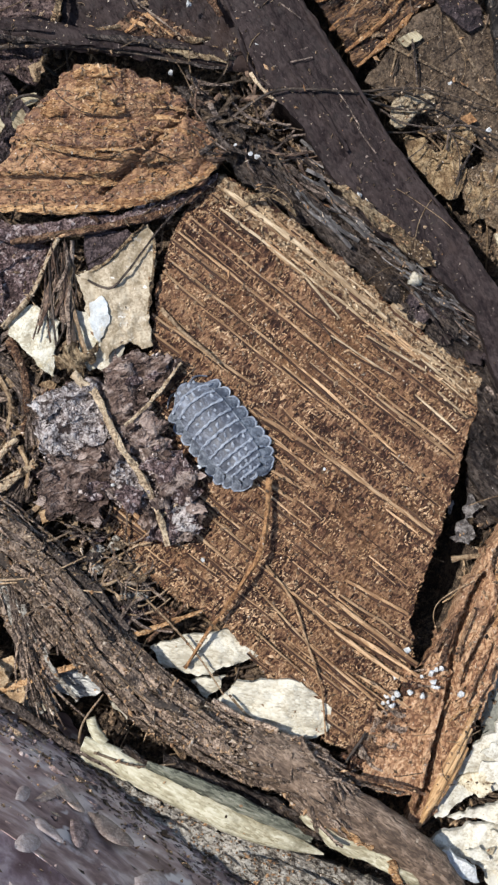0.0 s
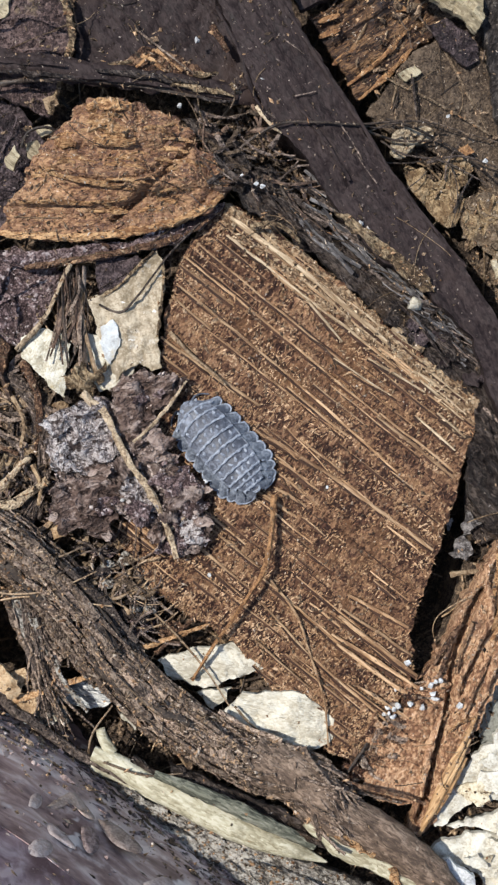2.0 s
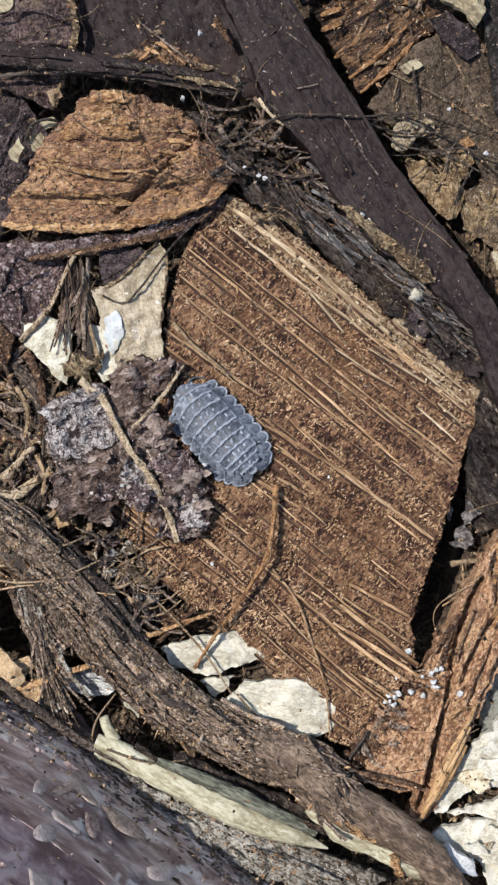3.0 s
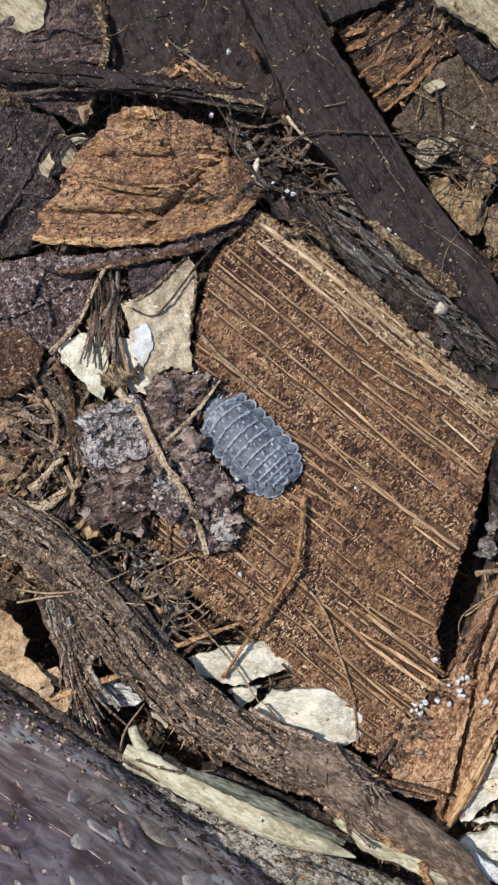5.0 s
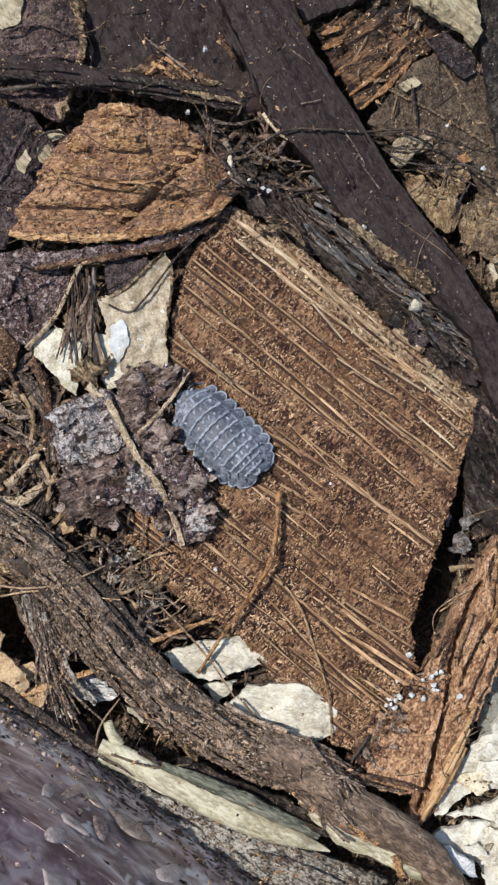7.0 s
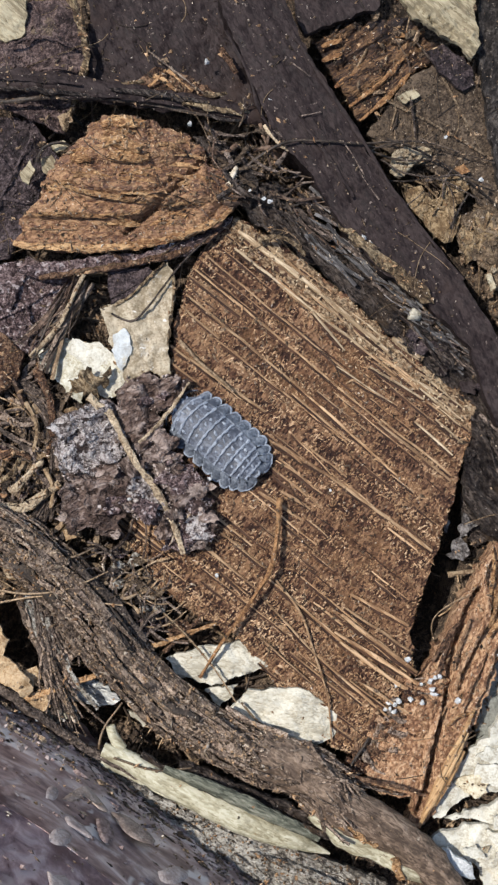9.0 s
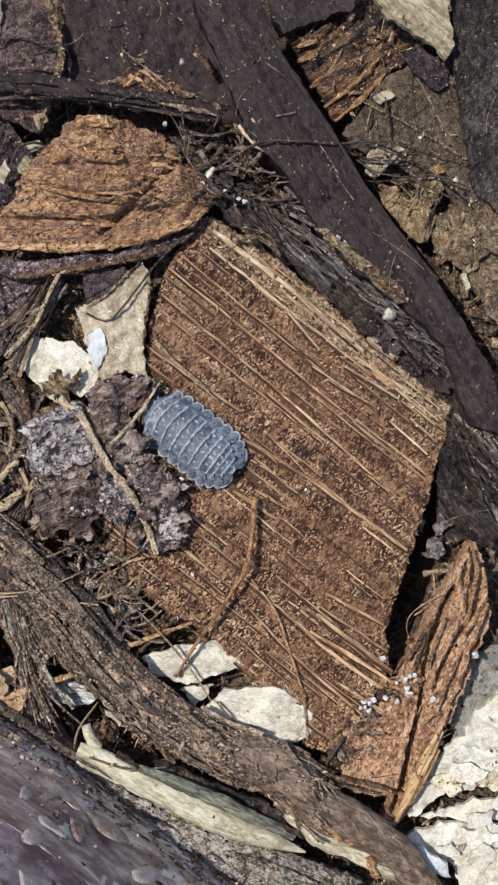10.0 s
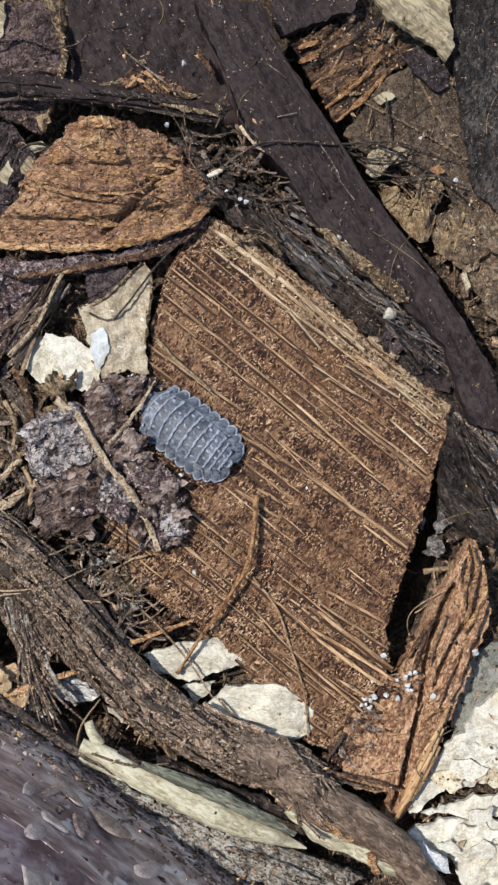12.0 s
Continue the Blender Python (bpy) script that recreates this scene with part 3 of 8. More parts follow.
def build_chip():
    chip = part("wood_chip", sheet(CHIP_OUT, 0.25, chip_z, lambda x, y: 3.4 + 0.4 * fbm(x * 0.2, y * 0.2, 3), 0.35, 1.0), CHIP)
    tagged(chip, "square reddish-brown wood chip with straw-coloured grain lines, lying on dark litter", "wood chip")
    # the long fibres that stand out
    for line in ((-3.3, 18.5, 10.4, 7.2, 0.08), (10.7, 6.7, 15.0, 4.2, 0.07), (-4.6, 17.4, 13.4, 2.6, 0.11), (13.4, 2.9, 20.3, -2.6, 0.11), (13.1, 2.6, 20.2, -3.1, 0.13), (-5.4, 14.9, 4.8, 6.5, 0.13), (4.6, 6.7, 15.0, -2.6, 0.13), (-5.8, 13.7, -2.3, 10.7, 0.11), (-2.7, 10.7, 6.4, 3.6, 0.09), (5.9, 4.0, 10.1, 0.6, 0.08), (-7.0, 10.0, 2.2, 3.6, 0.16), (-7.1, 8.5, -4.4, 6.4, 0.11)):
        chip_strand(chip, line, "grain_strand", STRAND, 0.14)
    for line in ((1.8, 1.3, 9.1, -3.0, 0.19), (8.5, -2.7, 18.3, -9.8, 0.19), (3.2, -1.1, 6.7, -3.3, 0.08), (4.8, 1.5, 8.6, -2.5, 0.07), (3.7, -4.1, 6.5, -5.8, 0.16), (1.6, -4.2, 5.7, -6.8, 0.19), (-2.2, -8.0, 2.2, -11.5, 0.11), (-4.0, -9.2, 1.3, -13.5, 0.12), (-2.0, -11.9, 0.5, -14.1, 0.08), (-12.6, -5.8, -6.6, -10.5, 0.13), (-11.9, -7.2, -7.6, -10.1, 0.11), (-11.2, -6.2, -5.6, -10.2, 0.11)):
        chip_strand(chip, line, "grain_strand", STRAND, 0.16)
    for k, line in enumerate(((2.4, -12.4, 5.8, -15.4, 0.11), (5.6, -15.1, 9.9, -18.9, 0.16), (1.9, -14.4, 7.0, -19.8, 0.09), (6.8, -19.6, 14.3, -26.1, 0.13), (10.4, -14.0, 16.0, -17.0, 0.16), (9.9, -15.3, 16.4, -19.6, 0.13), (9.6, -16.0, 16.8, -21.5, 0.22), (8.9, -17.6, 16.9, -22.6, 0.19), (9.4, -18.6, 15.9, -23.2, 0.22), (11.2, -22.4, 17.6, -26.4, 0.16), (10.3, -22.2, 14.3, -25.2, 0.09), (1.5, -18.0, 6.9, -22.8, 0.08))):
        chip_strand(chip, line, "splinter", STRAND, 0.2 if k < 4 else 0.5, "loose straw-coloured splinter")
    # finer fibres between them
    v = -29.0
    while v < 21:
        v += rng.uniform(0.4, 1.2)
        u = rng.uniform(-30, -12)
        while u < 34:
            length = rng.uniform(3, 13)
            path = []
            for i in range(int(length / 0.9)):
                uu, vv = u + i * 0.9, v + 0.15 * n3(i * 0.3, v, u)
                x, y = uu * GU[0] - vv * GU[1], uu * GU[1] + vv * GU[0]
                if inside(CHIP_OUT, x, y) and inside(CHIP_OUT, x + 0.4, y + 0.4):
                    path.append(Vector((x, y, chip_z(x, y) + 0.07)))
                elif len(path) > 3:
                    break
                else:
                    path = []
            r = rng.choice((0.04, 0.06, 0.08, 0.11))
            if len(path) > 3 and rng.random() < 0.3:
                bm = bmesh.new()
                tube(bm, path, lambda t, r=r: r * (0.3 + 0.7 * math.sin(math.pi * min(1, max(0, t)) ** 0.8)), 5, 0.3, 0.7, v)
                part("dark_grain_strand", bm, GRAIN_AND_SHADE, chip)
            elif len(path) > 3:
                chip_strand(chip, (path[0].x, path[0].y, path[-1].x, path[-1].y, r), "grain_strand", STRAND if r > 0.05 else FINESTRAND, 0.1)
            u += length + rng.uniform(3, 14)
    # short flecks that lie across the grain
    verts, faces = [], []
    r = random.Random(21)
    while len(verts) < 6 * 15000:
        x, y = r.uniform(-13, 24), r.uniform(-31, 24)
        u, w = uv(x, y)
        thick = 0.42 + 0.45 * max(0.0, min(1.0, (-6 - 0.6 * x - y) / 12)) + 0.75 * n3(u * 0.16, w * 1.1, 2.0) + 0.5 * n3(u * 0.5, w * 0.5, 5.0)
        if not inside(CHIP_OUT, x, y) or r.random() > thick:
            continue
        splinter(verts, faces, (x, y, chip_z(x, y)), r.uniform(0.055, 0.095), r.choice((1.8, 2.6, 3.4)), radians(GRAIN) + r.choice((1.5, 1.5, 1.5, 1.5, 0.1)) + r.gauss(0, 0.28), r, 0.5)
    tagged(grain_cloud("fleck_dust", verts, faces, FLECK, chip), kind="stuff")
    # the split edge: crumbly pale wood under long cream fibres
    band = [(-0.5, 22.3), (4.2, 19.1), (10.7, 14.1), (15.5, 9.2), (19.3, 6.8), (22.4, 4.1), (22.1, 1.6), (19.3, 4.2), (14.2, 7.7), (8.3, 12.5), (2.6, 17.3), (-1.6, 20.3)]
    part("split_edge", sheet(band, 0.25, lambda x, y: chip_z(x, y) + 0.12 + 0.2 * n3(uv(x, y)[0] * 0.12, uv(x, y)[1] * 2.0, 12) + 0.22 * n3(x * 1.3, y * 1.3, 14), 0.5, 0.7, 2.0), CHIP_EDGE, chip, "pale frayed split edge")
    for line in ((-0.4, 21.0, 8.0, 14.7, 0.24), (7.5, 15.1, 14.7, 8.8, 0.24), (-0.8, 19.4, 6.9, 13.4, 0.13), (6.7, 13.6, 12.6, 9.0, 0.13), (6.2, 14.0, 9.9, 9.5, 0.11), (14.5, 10.8, 17.4, 8.7, 0.40), (9.1, 8.0, 14.4, 4.5, 0.08), (12.3, 8.0, 17.6, 4.8, 0.11), (16.0, 6.9, 20.0, 4.8, 0.16), (18.7, 2.9, 21.3, 0.6, 0.11), (16.6, 2.7, 20.3, -0.6, 0.11)):
        chip_strand(chip, line, "edge_sliver", PALEFIBRE, 0.3, "long cream fibre along the split edge")
    verts, faces = [], []
    for _ in range(34):
        t, w = r.random(), r.uniform(0.2, 3.0)
        x, y, length = 0.2 + 22.5 * t - 0.62 * w, 22.3 - 18.2 * t - 0.78 * w, r.uniform(1.5, 6)
        if inside(CHIP_OUT, x, y) and inside(CHIP_OUT, x + 0.78 * length, y - 0.63 * length):
            chip_strand(chip, (x, y, x + 0.78 * length, y - 0.63 * length, r.choice((0.05, 0.08, 0.12))), "edge_sliver", r.choice((PALEFIBRE, STRAND, STRAND)), r.uniform(0.2, 0.3))
    while len(verts) < 6 * 380:
        t, w = r.random(), r.gauss(1.5, 1.3)
        x, y = 0.2 + 22.5 * t - 0.62 * w, 22.3 - 18.2 * t - 0.78 * w
        if inside(CHIP_OUT, x, y):
            splinter(verts, faces, (x, y, chip_z(x, y) + 0.3), r.uniform(0.06, 0.14), r.choice((1.0, 1.6, 2.2)), radians(GRAIN) + r.choice((0, 1.5)) + r.gauss(0, 0.4), r)
    tagged(grain_cloud("pale_crumb_dust", verts, faces, PALECRUMB, chip), kind="stuff")


def splinter(verts, faces, c, s, long, a, r, tall=1.0):
    """Adds one angular crumb, half sunk in what it lies on."""
    b = len(verts)
    u, w = (math.cos(a) * s, math.sin(a) * s), (-math.sin(a) * s, math.cos(a) * s)
    for p, q, h in ((long, 0, 0), (0, 0.8, 0.1), (-long, 0, 0), (0, -0.8, -0.1), (0.2, 0.1, 0.9), (0, 0, -0.6)):
        k, t = r.uniform(0.65, 1.3), r.uniform(-0.35, 0.35)
        verts.append(((c[0] + (u[0] * p + w[0] * (q + t)) * k), (c[1] + (u[1] * p + w[1] * (q + t)) * k), c[2] + s * (h * k * tall + 0.25)))
    faces += [(b + i, b + (i + 1) % 4, b + 4) for i in range(4)] + [(b + (i + 1) % 4, b + i, b + 5) for i in range(4)]


def grain_cloud(name, verts, faces, material, parent=None):
    c = ORIGIN[parent] if parent is not None else Vector((0, 0, GROUND_Z))
    me = bpy.data.meshes.new(name)
    me.from_pydata([(Vector(v) - c) * MM for v in verts], [], faces)
    me.materials.append(material)
    ob = new(name, me)
    if parent is not None:
        ob.parent = parent
    else:
        ob.location = c * MM
    return ob


def twig(name, path, radius, material, label, category="twig", rough=0.15, sides=7, step=0.5, flat=1.0, taper=0.4):
    bm = bmesh.new()
    tube(bm, spline(path, step), lambda t: radius * (1 - taper * t), sides, rough, flat, path[0][0])
    return tagged(part(name, bm, material), label, category)


# ---- isopod: head towards +x ----
def build_isopod():
    skin = mat("blue_grey_shell", (0.03, 0.034, 0.044), (0.052, 0.058, 0.074), (0.115, 0.128, 0.154), stretch=1.3, scale=0.8, rough=0.5, depth=0.05, bump=0.5, spec=0.4,
               patch=(0.15, 0.171, 0.21), patch_cut=0.57, patch_scale=0.6)
    milky = mat("milky_shell_lobe", (0.06, 0.069, 0.084), (0.098, 0.111, 0.131), (0.17, 0.188, 0.212), scale=0.9, rough=0.5, depth=0.04, spec=0.4, patch=(0.045, 0.051, 0.065), patch_cut=0.53, patch_scale=0.5)
    pale = mat("pale_shell_rim", (0.125, 0.14, 0.168), (0.185, 0.206, 0.24), (0.29, 0.315, 0.35), scale=0.9, rough=0.5, depth=0.05)
    body = root_of("isopod", (0, 0, 0))
    tagged(body, "blue-grey woodlouse with pale-edged overlapping plates on the wood chip", "woodlouse")
    r = random.Random(5)

    def width(x):
        return 3.0 * max(0.03, 1 - abs(x / (5.55 if x > 0 else 5.6)) ** (3.9 if x > 0 else 3.5)) ** 0.5

    def back(x, y):
        w = width(max(-4.9, min(4.9, x)))
        return 0.32 + 1.25 * (w / 3.1) ** 0.8 * max(0.0, 1 - (abs(y) / (w + 0.25)) ** 2.3)

    def shell(name, grid, material, deep, parent, label=""):
        """A curved plate of that thickness from a grid of points."""
        bm = bmesh.new()
        top = [[bm.verts.new(q) for q in row] for row in grid]
        low = [[bm.verts.new(q - Vector((0, 0, deep))) for q in row] for row in grid]
        n, m = len(grid), len(grid[0])
        for j in range(n - 1):
            for i in range(m - 1):
                bm.faces.new((top[j][i], top[j][i + 1], top[j + 1][i + 1], top[j + 1][i]))
                bm.faces.new((low[j][i], low[j + 1][i], low[j + 1][i + 1], low[j][i + 1]))
        for a, b in ((top[0], low[0]), (top[-1], low[-1]), ([q[0] for q in top], [q[0] for q in low]), ([q[-1] for q in top], [q[-1] for q in low])):
            for i in range(len(a) - 1):
                bm.faces.new((a[i], a[i + 1], b[i + 1], b[i]))
        bmesh.ops.recalc_face_normals(bm, faces=bm.faces)
        p = part(name, bm, material, parent, label)
        ORIGIN[p] = ORIGIN[body]
        return p

    def rim(path, thick, parent, seed, material=pale):
        bm = bmesh.new()
        tube(bm, path, thick, 8, 0.35, 0.55, seed, True)
        part("rim", bm, material, parent, "pale rim" if material is pale else "")

    def marks(parent, x, spots):
        for y, long in spots:
            for side in (1, -1):
                px, py = x + r.uniform(-0.08, 0.08), side * y + r.uniform(-0.06, 0.06)
                bm = bmesh.new()
                lump(bm, (px, py, back(px, py) + 0.05), (long * r.uniform(0.9, 1.4), r.uniform(0.11, 0.17), 0.07), px + py, 0.5, 2, Euler((0, 0, side * r.uniform(-0.1, 0.5))))
                part("pale_mark", bm, pale, parent)

    def plate(name, x0, x1, sweep, inner, lip, spots):
        """The middle of a segment, with a wavy pale hind edge."""
        grid = []
        for j in range(9):
            v = j / 8
            row = []
            for i in range(25):
                s = -1 + i / 12
                x = x0 + (x1 - x0) * v - sweep * s * s + 0.03 * v * math.sin(s * 15 + x0)
                y = s * inner * (width(x0) * (1 - v) + width(x1) * v)
                row.append(Vector((x, y, back(x, y) + lip * v ** 2 + 0.03 * n3(x * 1.7, y * 1.7, 3.0))))
            grid.append(row)
        hind = [q + Vector((0.03, 0, 0.01)) for q in grid[-1]]
        sides = [[grid[j][i].copy() for j in range(9)] for i in (0, 24)]
        p = shell(name, grid, skin, 0.16, body)
        rim(hind, lambda t: 0.115 + 0.035 * math.sin(t * 33), p, x0)
        for line in sides:
            rim(line, 0.06, p, x0 + line[0].y, milky)
        marks(p, (x0 + x1) / 2 - 0.05, spots)

    def lobe(name, x0, x1, inner, outer, side, drop, parent, spike=0.0):
        """A rounded side lobe, pale along its free edge."""
        grid, n = [], 10
        for j in range(n + 1):
            q = 2 * j / n - 1
            row = []
            for i in range(8):
                p = i / 7
                roundness = 1 - 0.5 * abs(q) ** 3.2
                y = inner + (outer - inner) * p * roundness
                x = (x0 + x1) / 2 - q * (x0 - x1) / 2 * (1 - 0.22 * p ** 2) - drop * p - spike * p ** 3 * (q + 1) / 2
                row.append(Vector((x, side * y, 0.3 + (back(x0, inner) - 0.3) * (1 - p) ** 1.1 * 0.9 + 0.07 * math.sin(math.pi * p))))
            grid.append(row)
        edge = [grid[0][i].copy() for i in range(3, 8)] + [grid[j][7].copy() for j in range(1, n)] + [grid[n][i].copy() for i in range(7, 1, -1)]
        p = shell(name, grid, milky, 0.14, parent)
        rim(edge, 0.1, p, x0 + side)

    cuts = [4.5, 3.55, 2.4, 1.2, 0.0, -1.15, -2.2, -3.15]
    plate("head", 5.35, 4.3, 0.6, 0.92, 0.05, ((0.5, 0.2), (1.0, 0.16)))
    for k in range(7):
        x0, x1 = cuts[k], cuts[k + 1] - 0.12
        sweep = 0.4 - 0.06 * k
        plate("body_plate", x0, x1, sweep, 0.74 - 0.012 * k, 0.09, ((0.34, 0.22), (1.6, 0.2)) if k % 2 else ((0.3, 0.24), (1.0, 0.13)))
        for side in (1, -1):
            w = max(width(x0), width(x1), width((x0 + x1) / 2))
            lobe("side_plate", x0 - sweep + 0.06, x1 - sweep + 0.1, 0.68 * min(width(x0), width(x1)), w + 0.08 + 0.02 * k, side, 0.12 + 0.06 * k, body, 0.12 + 0.03 * k)
    for k, (x0, x1, inner) in enumerate(((-3.2, -3.9, 0.64), (-3.85, -4.6, 0.52))):
        plate("tail_segment", x0, x1, 0.0, inner, 0.06, ((0.35, 0.16),))
        for side in (1, -1):
            w = (2.75, 2.3)[k]
            lobe("tail_lobe", x0 - 0.02, x1 - 0.2, 0.55 * w, w, side, 0.45, body, 0.15)
    plate("tail_plate", -4.7, -5.25, -0.15, 0.3, 0.04, ())
    for side in (1, -1):
        lobe("uropod", -4.15, -5.45, 0.35, 1.95, side, 0.3, body)
        bm = bmesh.new()
        tube(bm, spline([(5.0, side * 0.7, 0.3), (5.2, side * 1.3, 0.2), (4.9, side * 1.9, 0.12), (4.5, side * 2.3, 0.08)], 0.3), lambda t: 0.13 - 0.07 * t, 6)
        part("antenna", bm, skin, body)
        for k in range(7):
            x = 3.7 - 1.1 * k
            bm = bmesh.new()
            tube(bm, spline([(x, side * 1.2, 0.3), (x, side * 2.2, 0.35), (x - 0.2, side * 2.6, 0.08)], 0.4), lambda t: 0.16 - 0.08 * t, 5)
            part("leg", bm, skin, body)
    return body


# ---- crumbling leaf ----
LEAF_C = [(-5.7, -10.3)]
LEAF_OUT = [(-11.8, 4.6), (-8.8, 7.0), (-6.3, 6.8), (-4.2, 6.2), (-6.0, 4.3), (-7.9, 2.4), (-6.7, 1.3), (-6.8, -0.5), (-4.7, -2.2), (-2.8, -3.6), (-3.4, -5.3), (-2.5, -6.8), (-2.8, -9.1), (-5.7, -10.3), (-6.3, -8.5), (-8.1, -8.9), (-7.9, -7.5), (-9.9, -6.7), (-11.5, -5.7), (-11.9, -8.2), (-15.1, -7.1), (-17.2, -6.4), (-16.8, -3.6), (-17.4, 1.3), (-16.1, 2.9), (-14.4, 4.3)]


def leaf_z(x, y):
    return 1.25 + 0.6 * fbm(x * 0.2, y * 0.2, 20) + 0.5 * (0.5 - 2 * abs(n3(x * 0.3 + 7, y * 0.3, 28))) + 0.55 * (0.5 - abs(n3(x * 0.55, y * 0.55, 23)) * 2) + 0.22 * n3(x * 1.6, y * 1.6, 25) + 0.12 * n3(x * 3.3, y * 3.3, 26)


def build_leaf():
    leaf = root_of("leaf_fragment", (*LEAF_C[0], 0.0))
    tagged(leaf, "crumbling grey-brown leaf fragment with a tan rib", "leaf")
    part("blade", sheet(LEAF_OUT, 0.22, leaf_z, 0.6, 0.8, 4.0), LEAF, leaf)
    for k, (out, lift, material, label) in enumerate((
            ([(-11.6, 5.1), (-10.8, 6.6), (-9.4, 7.0), (-7.1, 6.4), (-5.5, 7.0), (-5.0, 6.3), (-6.3, 4.3), (-7.8, 3.2), (-7.1, 2.1), (-6.7, 1.0), (-5.6, -1.0), (-7.1, -1.0), (-9.4, -0.2), (-10.9, 2.1)], 0.3, REDLEAF, "reddish-brown lobe"),
            ([(-16.6, -2.8), (-14.7, -2.5), (-12.0, -1.7), (-10.9, -3.2), (-11.3, -5.5), (-11.5, -8.2), (-13.2, -7.9), (-14.7, -7.4), (-16.2, -7.2), (-16.8, -5.5)], 0.35, REDLEAF, "wrinkled brown lobe"),
            ([(-5.6, -1.0), (-4.1, -2.5), (-2.8, -4.0), (-3.3, -5.5), (-5.6, -4.8), (-6.3, -2.6)], 0.2, PURPLE, ""),
            ([(-16.0, 6.9), (-13.9, 7.2), (-12.0, 7.6), (-12.1, 6.5), (-13.3, 6.1), (-12.9, 5.0), (-14.2, 4.7), (-14.8, 5.5)], 0.3, SLIVER, "torn brown stalk end"),
            ([(-7.7, -7.9), (-5.6, -5.9), (-3.7, -5.9), (-2.4, -6.6), (-2.6, -8.7), (-4.5, -9.1), (-5.6, -10.1), (-7.1, -9.5)], 0.3, PURPLE, "grey jagged lobe"),
            ([(-17.3, 1.7), (-16.2, 3.2), (-13.9, 4.4), (-12.0, 4.0), (-11.3, 2.4), (-10.7, -0.2), (-11.3, -0.9), (-13.1, -1.5), (-15.4, -2.5), (-17.0, -2.1)], 0.45, CRUST, "grey-white crust"),
            ([(-10.4, -2.7), (-9.0, -2.0), (-7.8, -4.2), (-6.9, -6.4), (-8.4, -5.6), (-9.9, -5.3), (-10.8, -4.2)], 0.35, CRUST, "grey-white crust"),
            ([(-5.2, -6.6), (-3.7, -6.1), (-2.8, -7.0), (-3.1, -8.4), (-4.8, -8.6)], 0.5, CRUST, "grey-white crust"))):
        part("crust" if material is CRUST else "lobe", sheet(out, 0.2, lambda x, y: leaf_z(x, y) + lift + 0.42 * (0.5 - 2 * abs(n3(x * 0.35 + y * 0.3, y * 1.1 - x * 0.5, 40 + k))) + 0.18 * n3(x * 2.6, y * 2.6, 40), 0.35, 0.95, 6.0 + k), material, leaf, label)
    rib = [(-14.0, 5.1), (-11.8, 3.0), (-9.8, -1.2), (-7.7, -4.3), (-6.3, -7.8), (-5.6, -10.2)]
    bm = bmesh.new()
    tube(bm, spline([(x, y, leaf_z(x, y) * 0.5 + 1.5) for x, y in rib], 0.4), lambda t: 0.33 - 0.1 * t + 0.05 * math.sin(23 * t), 9, 0.6, 0.5, 3.0)
    part("rib", bm, RIB, leaf, "tan middle rib")
    torn = random.Random(37)
    for k in range(60):
        x, y, n, size = torn.uniform(-17, -3), torn.uniform(-9.5, 6.5), 7, torn.uniform(0.5, 1.5)
        if not inside(LEAF_OUT, x, y):
            continue
        out = [(x + size * torn.uniform(0.5, 1.3) * math.cos(2 * math.pi * i / n), y + size * torn.uniform(0.3, 0.9) * math.sin(2 * math.pi * i / n)) for i in range(n)]
        a, b, lift = torn.uniform(-0.35, 0.35), torn.uniform(-0.35, 0.35), torn.uniform(0.35, 0.8)
        in_crust = x < -11 and y > -2
        part("torn_scale", sheet(out, 0.22, lambda px, py: leaf_z(px, py) + lift + a * (px - x) + b * (py - y) + 0.15 * n3(px * 2, py * 2, k), 0.2, 0.4, 60.0 + k), CRUST if in_crust else torn.choice((REDLEAF, LEAF, PURPLE, REDLEAF)), leaf)
    verts, faces = [], []
    r = random.Random(31)
    while len(verts) < 6 * 900:
        x, y = r.uniform(-19, -1), r.uniform(-13, 9)
        if inside(LEAF_OUT, x, y) and r.random() < 0.5 + n3(x * 0.5, y * 0.5, 6.0):
            splinter(verts, faces, (x, y, leaf_z(x, y) + 0.05), r.uniform(0.06, 0.2), r.choice((1, 1.3, 1.8)), r.uniform(0, 3), r)
    tagged(grain_cloud("crumb_dust", verts, faces, GREYCRUMB, leaf), kind="stuff")
    for vein in ([(-9.3, 0.5), (-6.8, 2.9), (-4.3, 6.1)], [(-6.3, -7.7), (-4.9, -6.6), (-3.6, -5.6)]):
        bm = bmesh.new()
        tube(bm, spline([(x, y, leaf_z(x, y) + 0.42) for x, y in vein], 0.3), lambda t: 0.2 - 0.12 * t, 7, 0.7, 0.6, 5.0)
        part("vein", bm, RIB, leaf)
    for k, (x, y) in enumerate([(-10.5, -4.8), (-5.5, -5.6), (-2.8, -3.2)]):
        bm = bmesh.new()
        lump(bm, (x, y, leaf_z(x, y) + 0.12), (0.3, 0.22, 0.2), k + 1.0, 0.3, 1)
        part("pale_grain", bm, PERLITE, leaf, "white grain stuck to the leaf")
    return leaf


